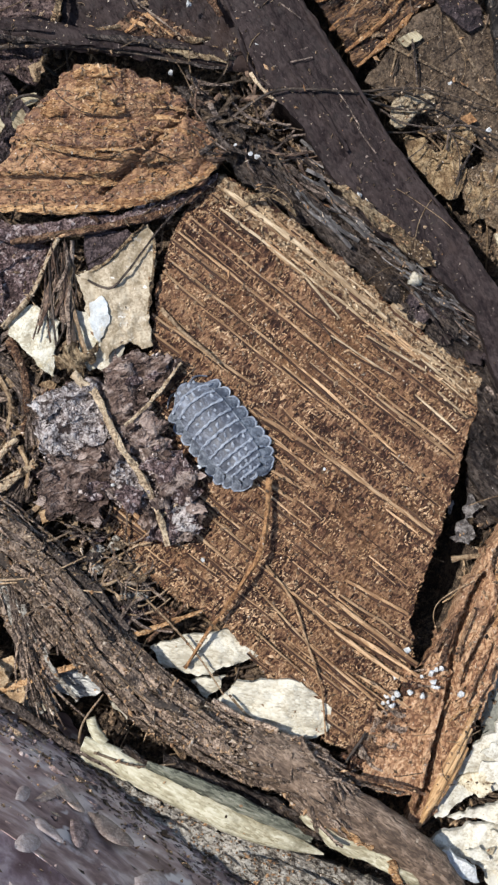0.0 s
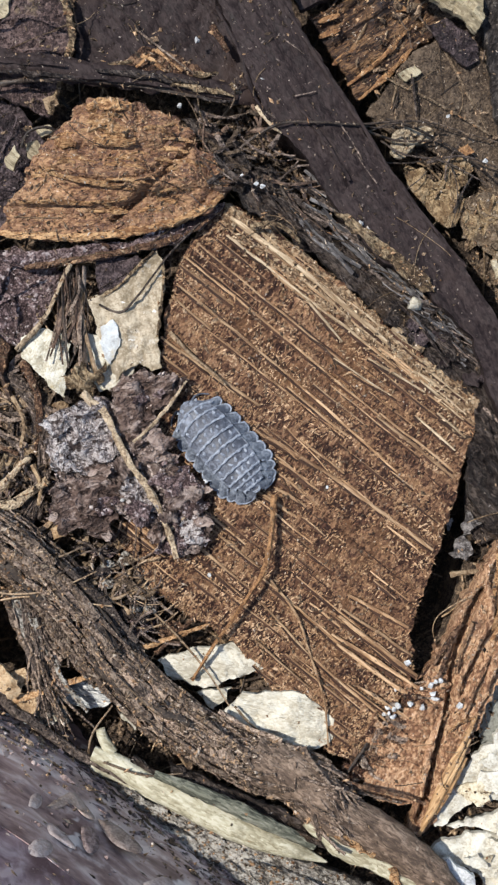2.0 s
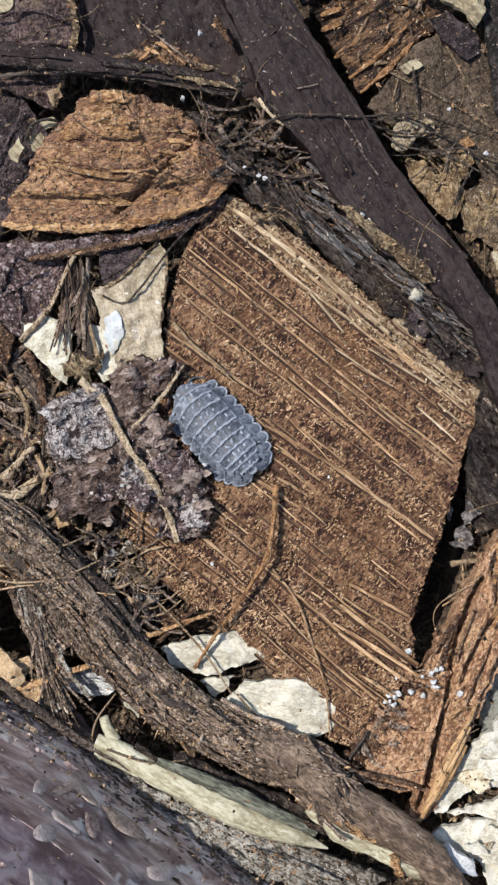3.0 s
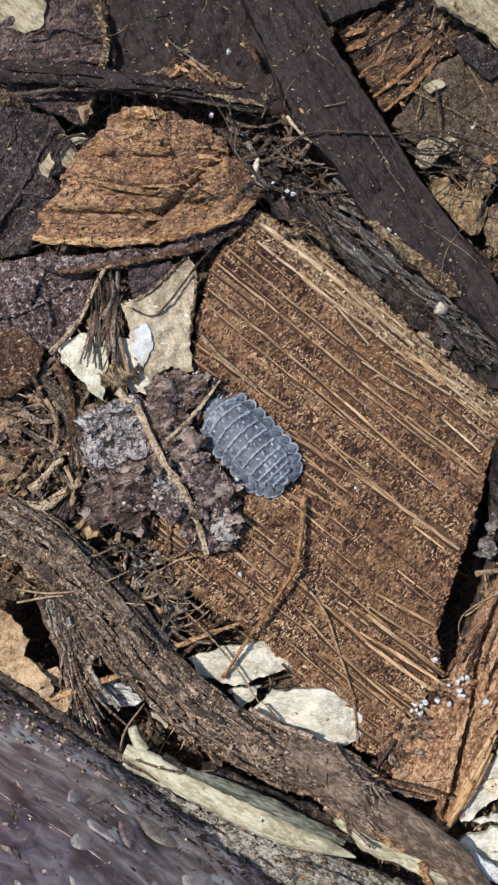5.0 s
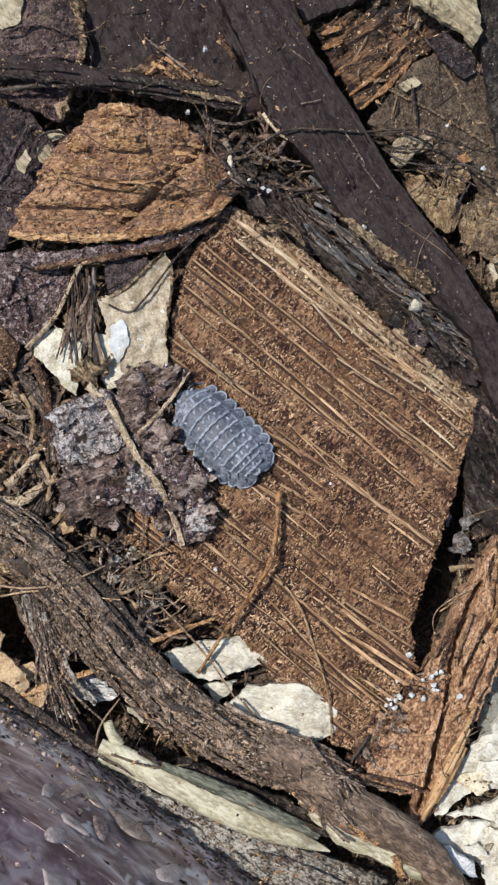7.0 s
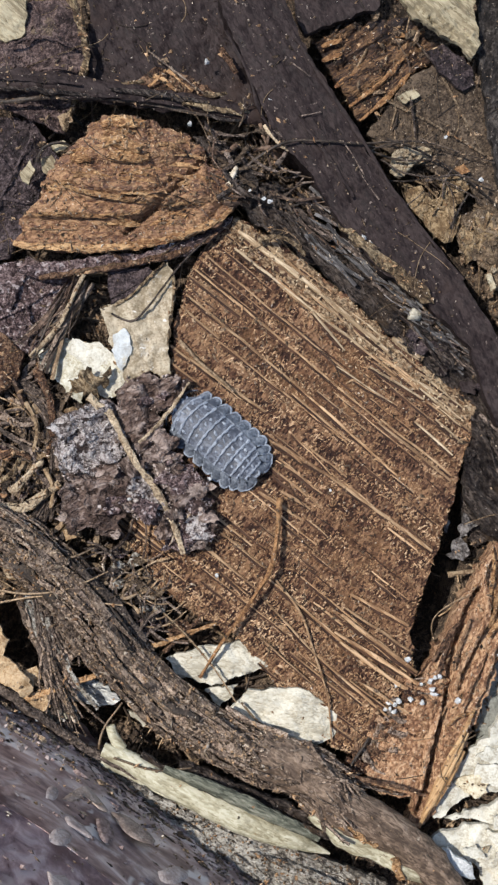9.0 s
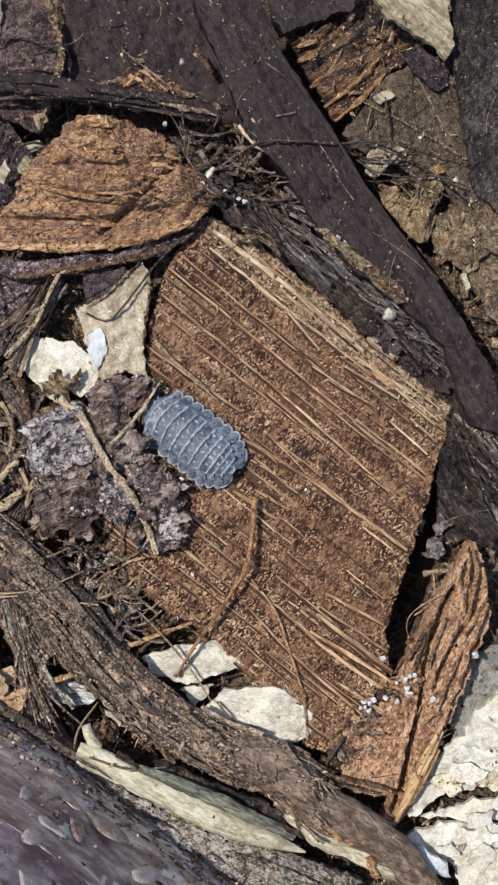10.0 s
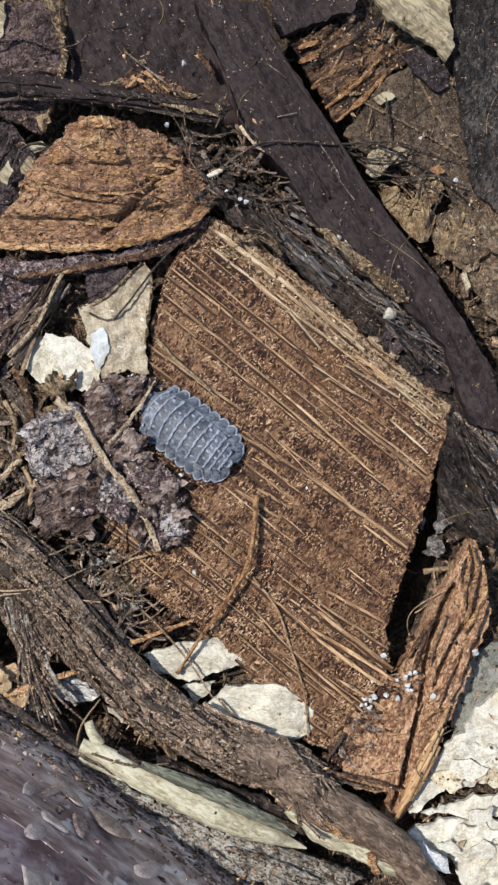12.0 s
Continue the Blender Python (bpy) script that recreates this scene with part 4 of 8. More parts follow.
# ---- flakes, bark and roots ----
def flake(name, outline, z, material, label, category="flake", thick=0.5, step=0.3, tilt=(0.0, 0.0), bumpy=0.25, rough=0.3, grain=None, dome=0.0, crinkle=0.14):
    cx = sum(p[0] for p in outline) / len(outline)
    cy = sum(p[1] for p in outline) / len(outline)
    size = max(math.hypot(p[0] - cx, p[1] - cy) for p in outline)
    seed = abs(cx * 1.3 + cy * 0.7) % 50

    def top(x, y):
        h = z + tilt[0] * (x - cx) + tilt[1] * (y - cy) + bumpy * fbm(x * 0.45, y * 0.45, seed) + 0.3 * bumpy * n3(x * 2.2, y * 2.2, seed)
        h += crinkle * (0.6 - 2 * abs(n3(x * 0.8, y * 0.8, seed + 3))) + 0.6 * crinkle * n3(x * 2.0, y * 2.0, seed + 4)
        if dome:
            h += dome * (1 - ((x - cx) ** 2 + (y - cy) ** 2) / size ** 2)
        if grain is not None:
            c, s = math.cos(radians(grain)), math.sin(radians(grain))
            u, v = x * c + y * s, -x * s + y * c
            h += 1.2 * bumpy * fbm(u * 0.1, v * 1.3, seed + 7)
        return h
    return tagged(part(name, sheet(outline, step, top, thick, rough, seed), material), label, category)


def furrow(ob, path, width, deep):
    """Sinks a thing's surface along a line."""
    line = [q.to_2d() for q in spline([(*p, 0) for p in path], 0.3)]
    c = ORIGIN[ob]
    low = min(v.co.z for v in ob.data.vertices)
    for v in ob.data.vertices:
        q = Vector((v.co.x / MM + c.x, v.co.y / MM + c.y))
        near = min((q - p).length for p in line)
        if near < width and v.co.z - low > deep * MM:
            v.co.z -= deep * MM * (1 - (near / width) ** 2)


def bundle(name, path, radius, count, material, label, category="root", spread=1.0, thin=0.16, step=0.8, core=True):
    """A root: an uneven core wrapped in loose strands."""
    line = spline(path, step)
    root = root_of(name, (path[0][0], path[0][1], GROUND_Z))
    tagged(root, label, category)
    if core:
        bm = bmesh.new()
        tube(bm, line, lambda t: radius * 0.85, 10, 0.35, 0.8, path[0][1])
        part("core", bm, material, root)
    r = random.Random(int(abs(path[0][0] * 31 + path[0][1] * 7)))
    n = len(line)

    def strand(k, lift):
        a, i0 = r.uniform(0, 2 * math.pi), r.randint(0, max(0, n - 8))
        i1 = min(n - 1, i0 + r.randint(6, max(7, n // 2)))
        off = lift * radius * spread
        twist = r.uniform(-0.05, 0.05)
        out = []
        for i in range(i0, i1 + 1):
            ahead = (line[min(i + 1, n - 1)] - line[max(i - 1, 0)]).normalized()
            side = ahead.cross(Vector((0, 0, 1))).normalized()
            up = side.cross(ahead)
            b = a + twist * (i - i0)
            o = off * (1 + 0.3 * n3(i * 0.2, k * 3.1))
            out.append(line[i] + o * (math.cos(b) * side + 0.8 * math.sin(b) * up))
        return out

    for k in range(count // 4):
        bm = bmesh.new()
        tube(bm, strand(k, r.uniform(0.9, 1.2)), thin * r.uniform(0.9, 1.6), 5, 0.25, 1.0, k)
        part("strand", bm, material, root)
    bm = bmesh.new()
    for k in range(count * 5):
        i = r.randint(0, n - 2)
        ahead = (line[i + 1] - line[i]).normalized()
        side = ahead.cross(Vector((0, 0, 1))).normalized()
        up = side.cross(ahead)
        b, off, q = r.uniform(-0.4, 3.54), radius * r.uniform(0.8, 1.1), []
        drift, length = r.gauss(0, 0.55), r.uniform(0.8, 4.0)
        for u in range(5):
            b2 = b + drift * (u / 4)
            w = off * (1 + 0.12 * r.random()) + (0.25 * r.random() if u in (0, 4) else 0)
            q.append(line[i] + ahead * (length * u / 4) + w * (math.cos(b2) * side + 0.8 * math.sin(b2) * up))
        tube(bm, q, thin * r.choice((0.25, 0.4, 0.6, 1.0)), 4, 0.3, 1.0, k)
    tagged(part("fine_fibre_wrap", bm, material, root), kind="stuff")
    return root


def build_litter():
    bark = BARK
    dome_out = [(-22.1, 19.8), (-21.0, 21.6), (-19.7, 23.2), (-18.9, 25.3), (-17.3, 27.1), (-16.4, 28.3), (-15.1, 29.7), (-13.5, 31.1), (-11.6, 31.5), (-8.9, 31.1), (-6.6, 30.4), (-4.5, 29.2), (-3.3, 27.5), (-1.6, 25.7), (-0.4, 23.9), (-1.0, 22.7), (-2.7, 21.4), (-4.8, 20.4), (-7.4, 19.6), (-10.1, 19.2), (-14.3, 19.0), (-18.0, 19.0), (-20.7, 19.2)]
    # each lip: its course, how high it rises and over which stretch
    lips = [([(-20.1, 22.1), (-16.9, 22.1), (-13.2, 21.9), (-9.5, 22.3), (-6.9, 23.1), (-3.7, 23.4)], 0.55), ([(-16.3, 24.5), (-14.2, 23.9), (-11.6, 23.4), (-8.4, 23.0), (-7.4, 23.0)], 0.5), ([(-18.4, 25.5), (-15.3, 24.8), (-12.6, 24.0), (-8.9, 23.8)], 0.35), ([(-14.4, 27.1), (-12.0, 27.3), (-9.4, 27.0), (-6.8, 27.3)], 0.45), ([(-12.8, 29.0), (-11.3, 28.2), (-9.2, 27.6)], 0.4), ([(-14.1, 30.1), (-11.8, 30.2), (-8.9, 30.2)], 0.35)]

    def dome_z(x, y):
        u = ((x + 10.5) / 12.5) ** 2 + ((y - 25) / 9.5) ** 2
        z = 1.3 + 1.0 * max(-0.3, 1 - u)
        for line, rise in lips:
            if line[0][0] - 1.5 < x < line[-1][0] + 1.5:
                wave = float(np.interp(x, [q[0] for q in line], [q[1] for q in line])) + 0.25 * n3(x * 0.9, rise, 3)
                ends = min(1.0, (x - line[0][0] + 1.5) / 1.5, (line[-1][0] + 1.5 - x) / 1.5)
                d = (y - wave) / 0.22
                z += 1.9 * rise * ends * (0.5 + 0.5 * math.tanh(d)) * (1 if d < 4 else math.exp(-(d - 4) * 0.1))
        return z + 0.3 * fbm(x * 0.25, y * 0.8, 33) + 0.13 * n3(x * 1.5, y * 1.9, 34) + 0.06 * n3(x * 3, y * 3, 35)

    dome = tagged(part("domed_bark_piece", sheet(dome_out, 0.22, dome_z, 1.3, 0.6, 31.0), bark), "domed orange-brown bark piece with stepped curved ridges", "bark")
    for p, wide, deep in (([(-3.6, 27.9), (-4.7, 26.4), (-6.6, 24.4), (-8.4, 22.8), (-9.7, 21.8), (-11.1, 20.6)], 0.36, 1.3), ([(-6.2, 26.1), (-7.4, 24.7), (-8.9, 24.0), (-10.9, 23.7), (-13.4, 23.9)], 0.3, 0.7), ([(-8.8, 30.8), (-8.7, 29.5), (-8.9, 27.6)], 0.22, 0.7), ([(-1.8, 23.4), (-2.6, 22.6), (-3.6, 21.6)], 0.3, 0.7)):
        furrow(dome, p, wide, deep)
    for p, wide in (([(-21.9, 19.7), (-20.6, 19.4), (-18.0, 19.2), (-14.3, 19.1), (-10.1, 19.4), (-7.4, 19.9), (-4.8, 20.6), (-2.7, 21.6), (-1.1, 22.8)], 0.3), ([(-19.6, 22.2), (-16.8, 22.2), (-13.4, 22.0), (-9.7, 22.4)], 0.22), ([(-16.8, 24.8), (-14.7, 24.1), (-11.8, 23.5), (-8.9, 23.1)], 0.22), ([(-13.0, 29.5), (-11.5, 28.7), (-9.5, 27.8)], 0.5), ([(-12.6, 27.5), (-10.5, 27.4), (-8.8, 27.3)], 0.42), ([(-16.2, 27.5), (-15.2, 27.4), (-14.2, 27.2)], 0.35), ([(-13.3, 30.4), (-11.5, 30.7), (-9.2, 30.5)], 0.45), ([(-8.0, 21.9), (-6.6, 22.4), (-5.5, 22.2), (-5.2, 21.8)], 0.15), ([(-7.4, 22.9), (-5.5, 23.2), (-3.7, 23.3)], 0.16)):
        bm = bmesh.new()
        tube(bm, spline([(x, y, dome_z(x, y) + 0.02) for x, y in p], 0.3), lambda t: wide * (0.6 + 0.7 * math.sin(math.pi * (0.12 + 0.76 * t))), 9, 0.35, 0.7, p[0][0])
        part("ridge", bm, BARK_RIDGE, dome, "ochre fibrous ridge")
    crumbs = random.Random(51)
    for k in range(26):
        x, y, length = crumbs.uniform(-19, -6), crumbs.uniform(20, 30.5), crumbs.uniform(1.2, 4.0)
        lean = crumbs.uniform(-0.25, 0.1)
        line = [(x + length * u, y + lean * length * u + 0.2 * math.sin(3 * u)) for u in (0, 0.33, 0.66, 1)]
        if all(inside(dome_out, *q) for q in line):
            bm = bmesh.new()
            tube(bm, spline([(px, py, dome_z(px, py) + 0.02) for px, py in line], 0.3), lambda t: 0.2 * math.sin(math.pi * (0.12 + 0.76 * t)), 6, 0.8, 0.6, k)
            part("ridge", bm, BARK_RIDGE, dome)
    verts, faces = [], []
    while len(verts) < 6 * 800:
        x, y = crumbs.uniform(-23, 2), crumbs.uniform(18, 33)
        if inside(dome_out, x, y) and crumbs.random() < 0.5 + 0.7 * n3(x * 0.3, y * 0.8, 8):
            splinter(verts, faces, (x, y, dome_z(x, y)), crumbs.uniform(0.05, 0.12), crumbs.choice((1, 1.4, 2.2)), crumbs.gauss(0.2, 0.8), crumbs)
    tagged(grain_cloud("crumb_dust", verts, faces, FLECK, dome), kind="stuff")
    flake("dark_bark_flake", [(-4.7, 30.1), (-2.2, 29.6), (0.5, 27.8), (1.5, 25.5), (0.6, 23.1), (-0.6, 23.6), (-0.9, 25.5), (-2.2, 27.2), (-3.8, 28.4)], 0.9, GREYBARK, "dark bark flake lapping over the domed piece", "bark", 0.5, 0.25, bumpy=0.8, crinkle=0.35)
    strip_out = [(-22.0, 17.3), (-19.6, 16.2), (-16.6, 16.6), (-12.3, 17.3), (-8.6, 18.0), (-5.4, 18.7), (-3.0, 20.1), (-0.8, 22.4), (-1.6, 22.2), (-3.7, 20.7), (-7.0, 19.6), (-10.2, 18.8), (-12.9, 18.5), (-17.1, 18.1), (-19.8, 17.8)]
    curl = flake("bark_strip", strip_out, 0.9, PURPLE, "thin curled purplish bark strip, brown-edged, under the domed piece", "bark", 0.9, 0.25, bumpy=0.4, grain=8)
    for p, wide in (([(-19.5, 16.4), (-16.6, 16.8), (-12.3, 17.5), (-8.6, 18.2), (-5.9, 18.7)], 0.34), ([(-9.1, 18.3), (-6.4, 18.8), (-4.0, 19.7), (-2.4, 20.7)], 0.22), ([(-13.0, 18.8), (-12.0, 18.5), (-11.6, 18.1)], 0.2)):
        bm = bmesh.new()
        tube(bm, spline([(x, y, 1.0) for x, y in p], 0.3), lambda t: wide * (0.5 + 0.5 * math.sin(math.pi * (0.12 + 0.76 * t))), 8, 0.4, 0.8, p[0][0])
        part("rolled_edge", bm, LITTERBARK, curl, "rolled brown edge")
    plank = flake("long_bark_strip", [(-2.4, 42.7), (3.9, 42.7), (6.2, 37.5), (9.4, 32.5), (13.1, 26.2), (16.7, 20.9), (20.4, 16.5), (23.6, 11.8), (26.2, 7.0), (27.2, 1.3), (24.1, 2.3), (21.5, 9.7), (17.3, 13.9), (13.1, 17.0), (9.4, 21.2), (6.2, 26.5), (3.1, 29.3), (0.7, 35.4)], 2.4, DARKBARK,
          "long smooth dark purple-brown bark strip", "bark", 6.5, 0.28, crinkle=0.05, bumpy=0.25, rough=0.2, grain=-57)
    for p in ([(4.6, 39.6, 2.5), (7.3, 35.3, 2.6), (11.0, 29.8, 2.6), (14.6, 23.8, 2.6)], [(13.6, 25.4, 2.6), (17.3, 20.4, 2.6), (20.9, 16.0, 2.5)], [(-1.6, 39.7, 2.2), (0.6, 35.4, 2.3), (1.5, 32.3, 2.3), (3.1, 29.6, 2.2)], [(5.4, 31.1, 2.7), (8.3, 27.4, 2.7), (10.4, 23.8, 2.6)]):
        bm = bmesh.new()
        tube(bm, spline(p, 0.5), 0.16, 6, 0.5, 0.6, p[0][0])
        part("edge_splinter", bm, DARKBARK, plank)
    for p in ([(4.5, 36.6, 2.6), (5.5, 35.9, 2.7), (6.4, 35.2, 2.6)], [(11.0, 26.4, 2.6), (12.0, 24.7, 2.7), (12.9, 23.6, 2.6)], [(9.4, 29.2, 2.6), (10.5, 27.6, 2.7), (11.5, 25.9, 2.6)], [(5.5, 31.5, 2.7), (6.8, 31.7, 2.8), (7.4, 31.9, 2.7)]):
        bm = bmesh.new()
        tube(bm, spline(p, 0.4), 0.06, 5, 0.6, 0.5, p[0][0])
        part("scuffed_fibre", bm, DARKROOT, plank, "pale scuffed fibre")
    strip = flake("fibrous_bark_strip", [(-0.1, 24.8), (3.2, 25.9), (6.4, 22.7), (10.6, 18.4), (14.9, 15.2), (19.2, 11.4), (22.9, 7.7), (27.2, 4.5), (28.3, -6.2), (26.4, -9.7), (23.5, -7.8), (21.3, -3.5), (22.3, 3.9), (17.6, 8.2), (13.9, 11.4), (8.5, 16.8), (3.2, 20.5), (0.5, 22.4)], 0.2, GREYBARK,
          "grey-black fibrous bark strip beside the wood chip", "bark", 1.8, 0.28, bumpy=0.7, rough=0.4, grain=-44)
    for k in range(24):
        t, w = rng.random(), rng.uniform(-0.1, 1.1)
        a, b = (2.5 + 23 * t, 23 - 19 * t), rng.uniform(3, 9)
        x, y = a[0] + 1.6 * w, a[1] + 1.8 * w
        path = [(x + b * u * 0.72 + rng.uniform(-0.25, 0.25), y - b * u * 0.69 + rng.uniform(-0.25, 0.25), 0.7 + rng.uniform(-0.1, 0.5)) for u in (0, 0.33, 0.66, 1)]
        bm = bmesh.new()
        tube(bm, spline(path, 0.5), rng.choice((0.08, 0.12, 0.2)), 5, 0.4, 0.7, k)
        part("bark_fibre", bm, rng.choice((GREYBARK, GREYBARK, DARKROOT, GREYFIBRE)), strip)
    thread = random.Random(29)
    for k in range(90):
        t, w, length = thread.random(), thread.random(), thread.uniform(1.5, 7)
        x, y = 3.5 + 15.5 * t + 2.6 * w, 23.0 - 13.5 * t + 2.6 * w
        a = radians(-43) + thread.gauss(0, 0.16)
        path = [(x + length * u * math.cos(a + 0.15 * u), y + length * u * math.sin(a + 0.15 * u), 0.75 + 0.5 * thread.random()) for u in (0, 0.33, 0.66, 1)]
        bm = bmesh.new()
        tube(bm, spline(path, 0.5), thread.choice((0.05, 0.08, 0.13, 0.18)), 5, 0.4, 0.6, k)
        part("bark_fibre", bm, thread.choice((GREYFIBRE, GREYFIBRE, GREYBARK, DARKROOT)), strip)
    for k in range(54):
        t, w, length = thread.random(), thread.random(), thread.uniform(2, 7)
        x, y = 22.6 + 1.2 * t + 3.6 * w, 5.5 - 10 * t + 1.5 * w
        a = radians(-58) + thread.gauss(0, 0.15)
        path = [(x + length * u * math.cos(a), y + length * u * math.sin(a), 0.55 + 0.5 * thread.random()) for u in (0, 0.33, 0.66, 1)]
        if path[-1][1] < -9:
            continue
        bm = bmesh.new()
        tube(bm, spline(path, 0.5), thread.choice((0.06, 0.1, 0.16, 0.24)), 5, 0.4, 0.6, k)
        part("bark_fibre", bm, thread.choice((GREYFIBRE, GREYBARK, GREYBARK, DARKROOT)), strip)
    for k in range(30):
        x, y, n, size = thread.uniform(16, 24), thread.uniform(4, 13), 6, thread.uniform(0.4, 1.3)
        if not abs((x - 20) * 0.62 + (y - 8.5) * 0.78) < 2.2:
            continue
        out = [(x + size * thread.uniform(0.6, 1.3) * math.cos(2 * math.pi * i / n), y + size * thread.uniform(0.35, 0.9) * math.sin(2 * math.pi * i / n)) for i in range(n)]
        flake("bark_crumb", out, thread.uniform(0.5, 1.3), thread.choice((GREYBARK, PLUM, DARKBARK, BROWNLEAF)), "dark broken bark crumb beside the wood chip", "bark", 0.35, 0.28, tilt=(thread.uniform(-0.3, 0.3), thread.uniform(-0.3, 0.3)), bumpy=0.3)
    flake("yellow_bark_sliver", [(9.0, 21.4), (10.5, 20.6), (13.1, 18.6), (15.5, 16.8), (17.5, 15.1), (18.2, 13.6), (16.8, 13.8), (14.3, 16.0), (11.5, 18.6), (9.9, 20.1)], 2.75, SLIVER, "yellow-brown bark sliver at the edge of the dark strip", "bark", 0.5, 0.28, bumpy=0.35, grain=-44)
    flake("dark_bark_plate", [(5.1, 45.8), (5.3, 42.5), (5.9, 40.8), (7.0, 41.1), (8.0, 41.5), (9.2, 41.9), (10.5, 42.4), (11.9, 43.0), (13.4, 43.4), (14.2, 45.8)], -1.4, DARKBARK, "flat dark bark piece beside the long strip", "bark", 0.9, 0.28, bumpy=0.3, crinkle=0.05)
    flake("dark_bark_plate", [(-15.0, 44.2), (-1.1, 44.2), (-0.1, 39.3), (1.6, 32.8), (-2.2, 33.3), (-13.1, 34.4), (-15.2, 36.0)], -1.0, DARKBARK, "flat dark bark plate behind a twig", "bark", 1.2, 0.28, bumpy=0.4)
    curled = flake("curled_leaf", [(-20.4, 43.5), (-16.6, 43.5), (-15.1, 38.7), (-15.6, 35.5), (-17.3, 30.4), (-20.4, 31.8), (-24.7, 33.4), (-25.7, 39.8)], 0.2, RUSSET, "dull purple-brown dry leaf, curled", "leaf", 0.5, 0.28, bumpy=0.7)
    for name, p, radius, m in (("rolled_edge", [(-16.6, 43.4, 0.9), (-15.1, 38.6, 0.8), (-15.5, 35.6, 0.7), (-17.2, 30.6, 0.6)], 0.3, SLIVER), ("vein", [(-22.5, 38.6, 0.8), (-19.8, 39.6, 0.9), (-16.0, 38.6, 0.9)], 0.14, RUSSET), ("vein", [(-21.4, 34.4, 0.8), (-19.2, 36.4, 0.9), (-16.3, 36.4, 0.9)], 0.12, RUSSET)):
        bm = bmesh.new()
        tube(bm, spline(p, 0.3), radius, 7, 0.6, 0.6, radius * 9)
        part(name, bm, m, curled, "tan rolled edge" if name == "rolled_edge" else "")
    for out in ([(-21.3, 26.4), (-20.4, 27.7), (-19.9, 26.8), (-20.5, 25.4), (-21.2, 25.7)], [(-19.4, 27.8), (-18.4, 28.2), (-17.8, 27.3), (-18.4, 26.2), (-19.2, 26.5)], [(-18.6, 29.2), (-17.2, 29.6), (-16.7, 29.0), (-17.9, 28.4)]):
        flake("cream_flake", out, 0.9, CREAM, "small dull cream flake beside the domed bark", "flake", 0.35, 0.2, bumpy=0.15, rough=0.12, crinkle=0.05)
    twig("curled_tendril", [(-19.6, 27.3, 1.6), (-19.0, 28.6, 1.9), (-17.5, 29.1, 2.0), (-16.4, 28.8, 1.8), (-16.7, 28.2, 1.6)], 0.18, DARKHAIR, "dark curled tendril over cream flakes", "twig", 0.2)
    flake("tan_flake", [(-17.9, 31.9), (-16.7, 32.2), (-16.3, 31.4), (-17.2, 31.0)], 0.8, TAN, "small orange-tan flake under a twig", "flake", 0.3, 0.25)
    flake("orange_bark_sliver", [(-12.1, 35.0), (-9.7, 35.5), (-8.3, 36.7), (-5.9, 36.2), (-2.2, 33.9), (-7.5, 33.9)], 0.9, LITTERBARK, "small orange bark sliver behind a twig", "bark", 0.6, 0.28, bumpy=0.4)
    for path, radius, m in (([(-12.0, 34.8, 1.6), (-10.7, 34.8, 1.8), (-9.4, 35.1, 1.6)], 0.26, SLIVER), ([(-9.1, 38.3, 0.8), (-6.6, 36.1, 1.6), (-3.7, 33.9, 1.6)], 0.1, ROOT), ([(-3.7, 33.9, 1.6), (-2.6, 33.7, 1.8), (-1.5, 34.0, 1.4)], 0.22, SLIVER), ([(-8.5, 35.7, 1.4), (-7.4, 35.1, 1.6), (-6.3, 34.2, 1.4)], 0.2, STICK), ([(-7.2, 36.2, 1.4), (-6.3, 35.4, 1.6), (-4.8, 34.2, 1.4)], 0.16, STICK), ([(-9.0, 34.6, 1.4), (-8.1, 35.3, 1.6), (-7.4, 36.2, 1.4)], 0.18, ORANGE)):
        twig("bark_shred", path, radius, m, "orange-tan bark shred behind a twig", "bark", 0.5, 7, 0.3, 0.7)
    striped = flake("striped_bark_chip", [(6.8, 40.8), (11.0, 42.2), (16.2, 42.7), (19.8, 39.9), (16.9, 37.1), (15.4, 35.6), (13.7, 34.4), (11.6, 32.3), (10.4, 34.9), (8.5, 38.1)], -2.9, STRIPED, "dark bark chip with orange-yellow stripes", "bark", 1.0, 0.28, bumpy=0.6, grain=30)
    for p in ([(9.1, 35.9, -2.6), (11.5, 37.3, -2.4)], [(10.5, 33.9, -2.6), (13.7, 36.3, -2.3), (15.9, 38.7, -2.4)], [(11.6, 32.6, -2.7), (14.2, 34.7, -2.4), (16.6, 37.3, -2.5)], [(7.8, 38.5, -2.7), (9.8, 39.2, -2.5)], [(15.1, 40.8, -2.4), (18.0, 41.4, -2.3)], [(7.8, 39.9, -2.6), (9.8, 40.6, -2.5)]):
        bm = bmesh.new()
        tube(bm, spline(p, 0.4), lambda t: 0.24 * math.sin(math.pi * (0.15 + 0.7 * t)), 7, 0.7, 0.6, p[0][0])
        part("splinter", bm, ORANGE, striped, "orange-yellow splinter")
    dead = flake("brown_leaf", [(12.3, 31.2), (14.2, 33.6), (16.6, 36.8), (19.1, 37.9), (22.4, 36.4), (25.1, 34.7), (30.6, 24.9), (30.6, 18.3), (25.1, 21.0), (22.4, 26.0), (18.6, 27.3), (16.4, 28.6), (14.2, 29.2)], -1.9, BROWNLEAF, "flat brown dead leaf with pale flecks", "leaf", 0.4, 0.28, bumpy=0.3, crinkle=0.08)
    flake("dark_bark_flake", [(17.9, 38.9), (19.6, 39.7), (22.3, 37.8), (22.8, 35.6), (21.2, 35.1), (19.6, 36.7)], -1.2, PLUM, "blue-black bark flake under a cream one", "bark", 0.5, 0.28, bumpy=0.4)
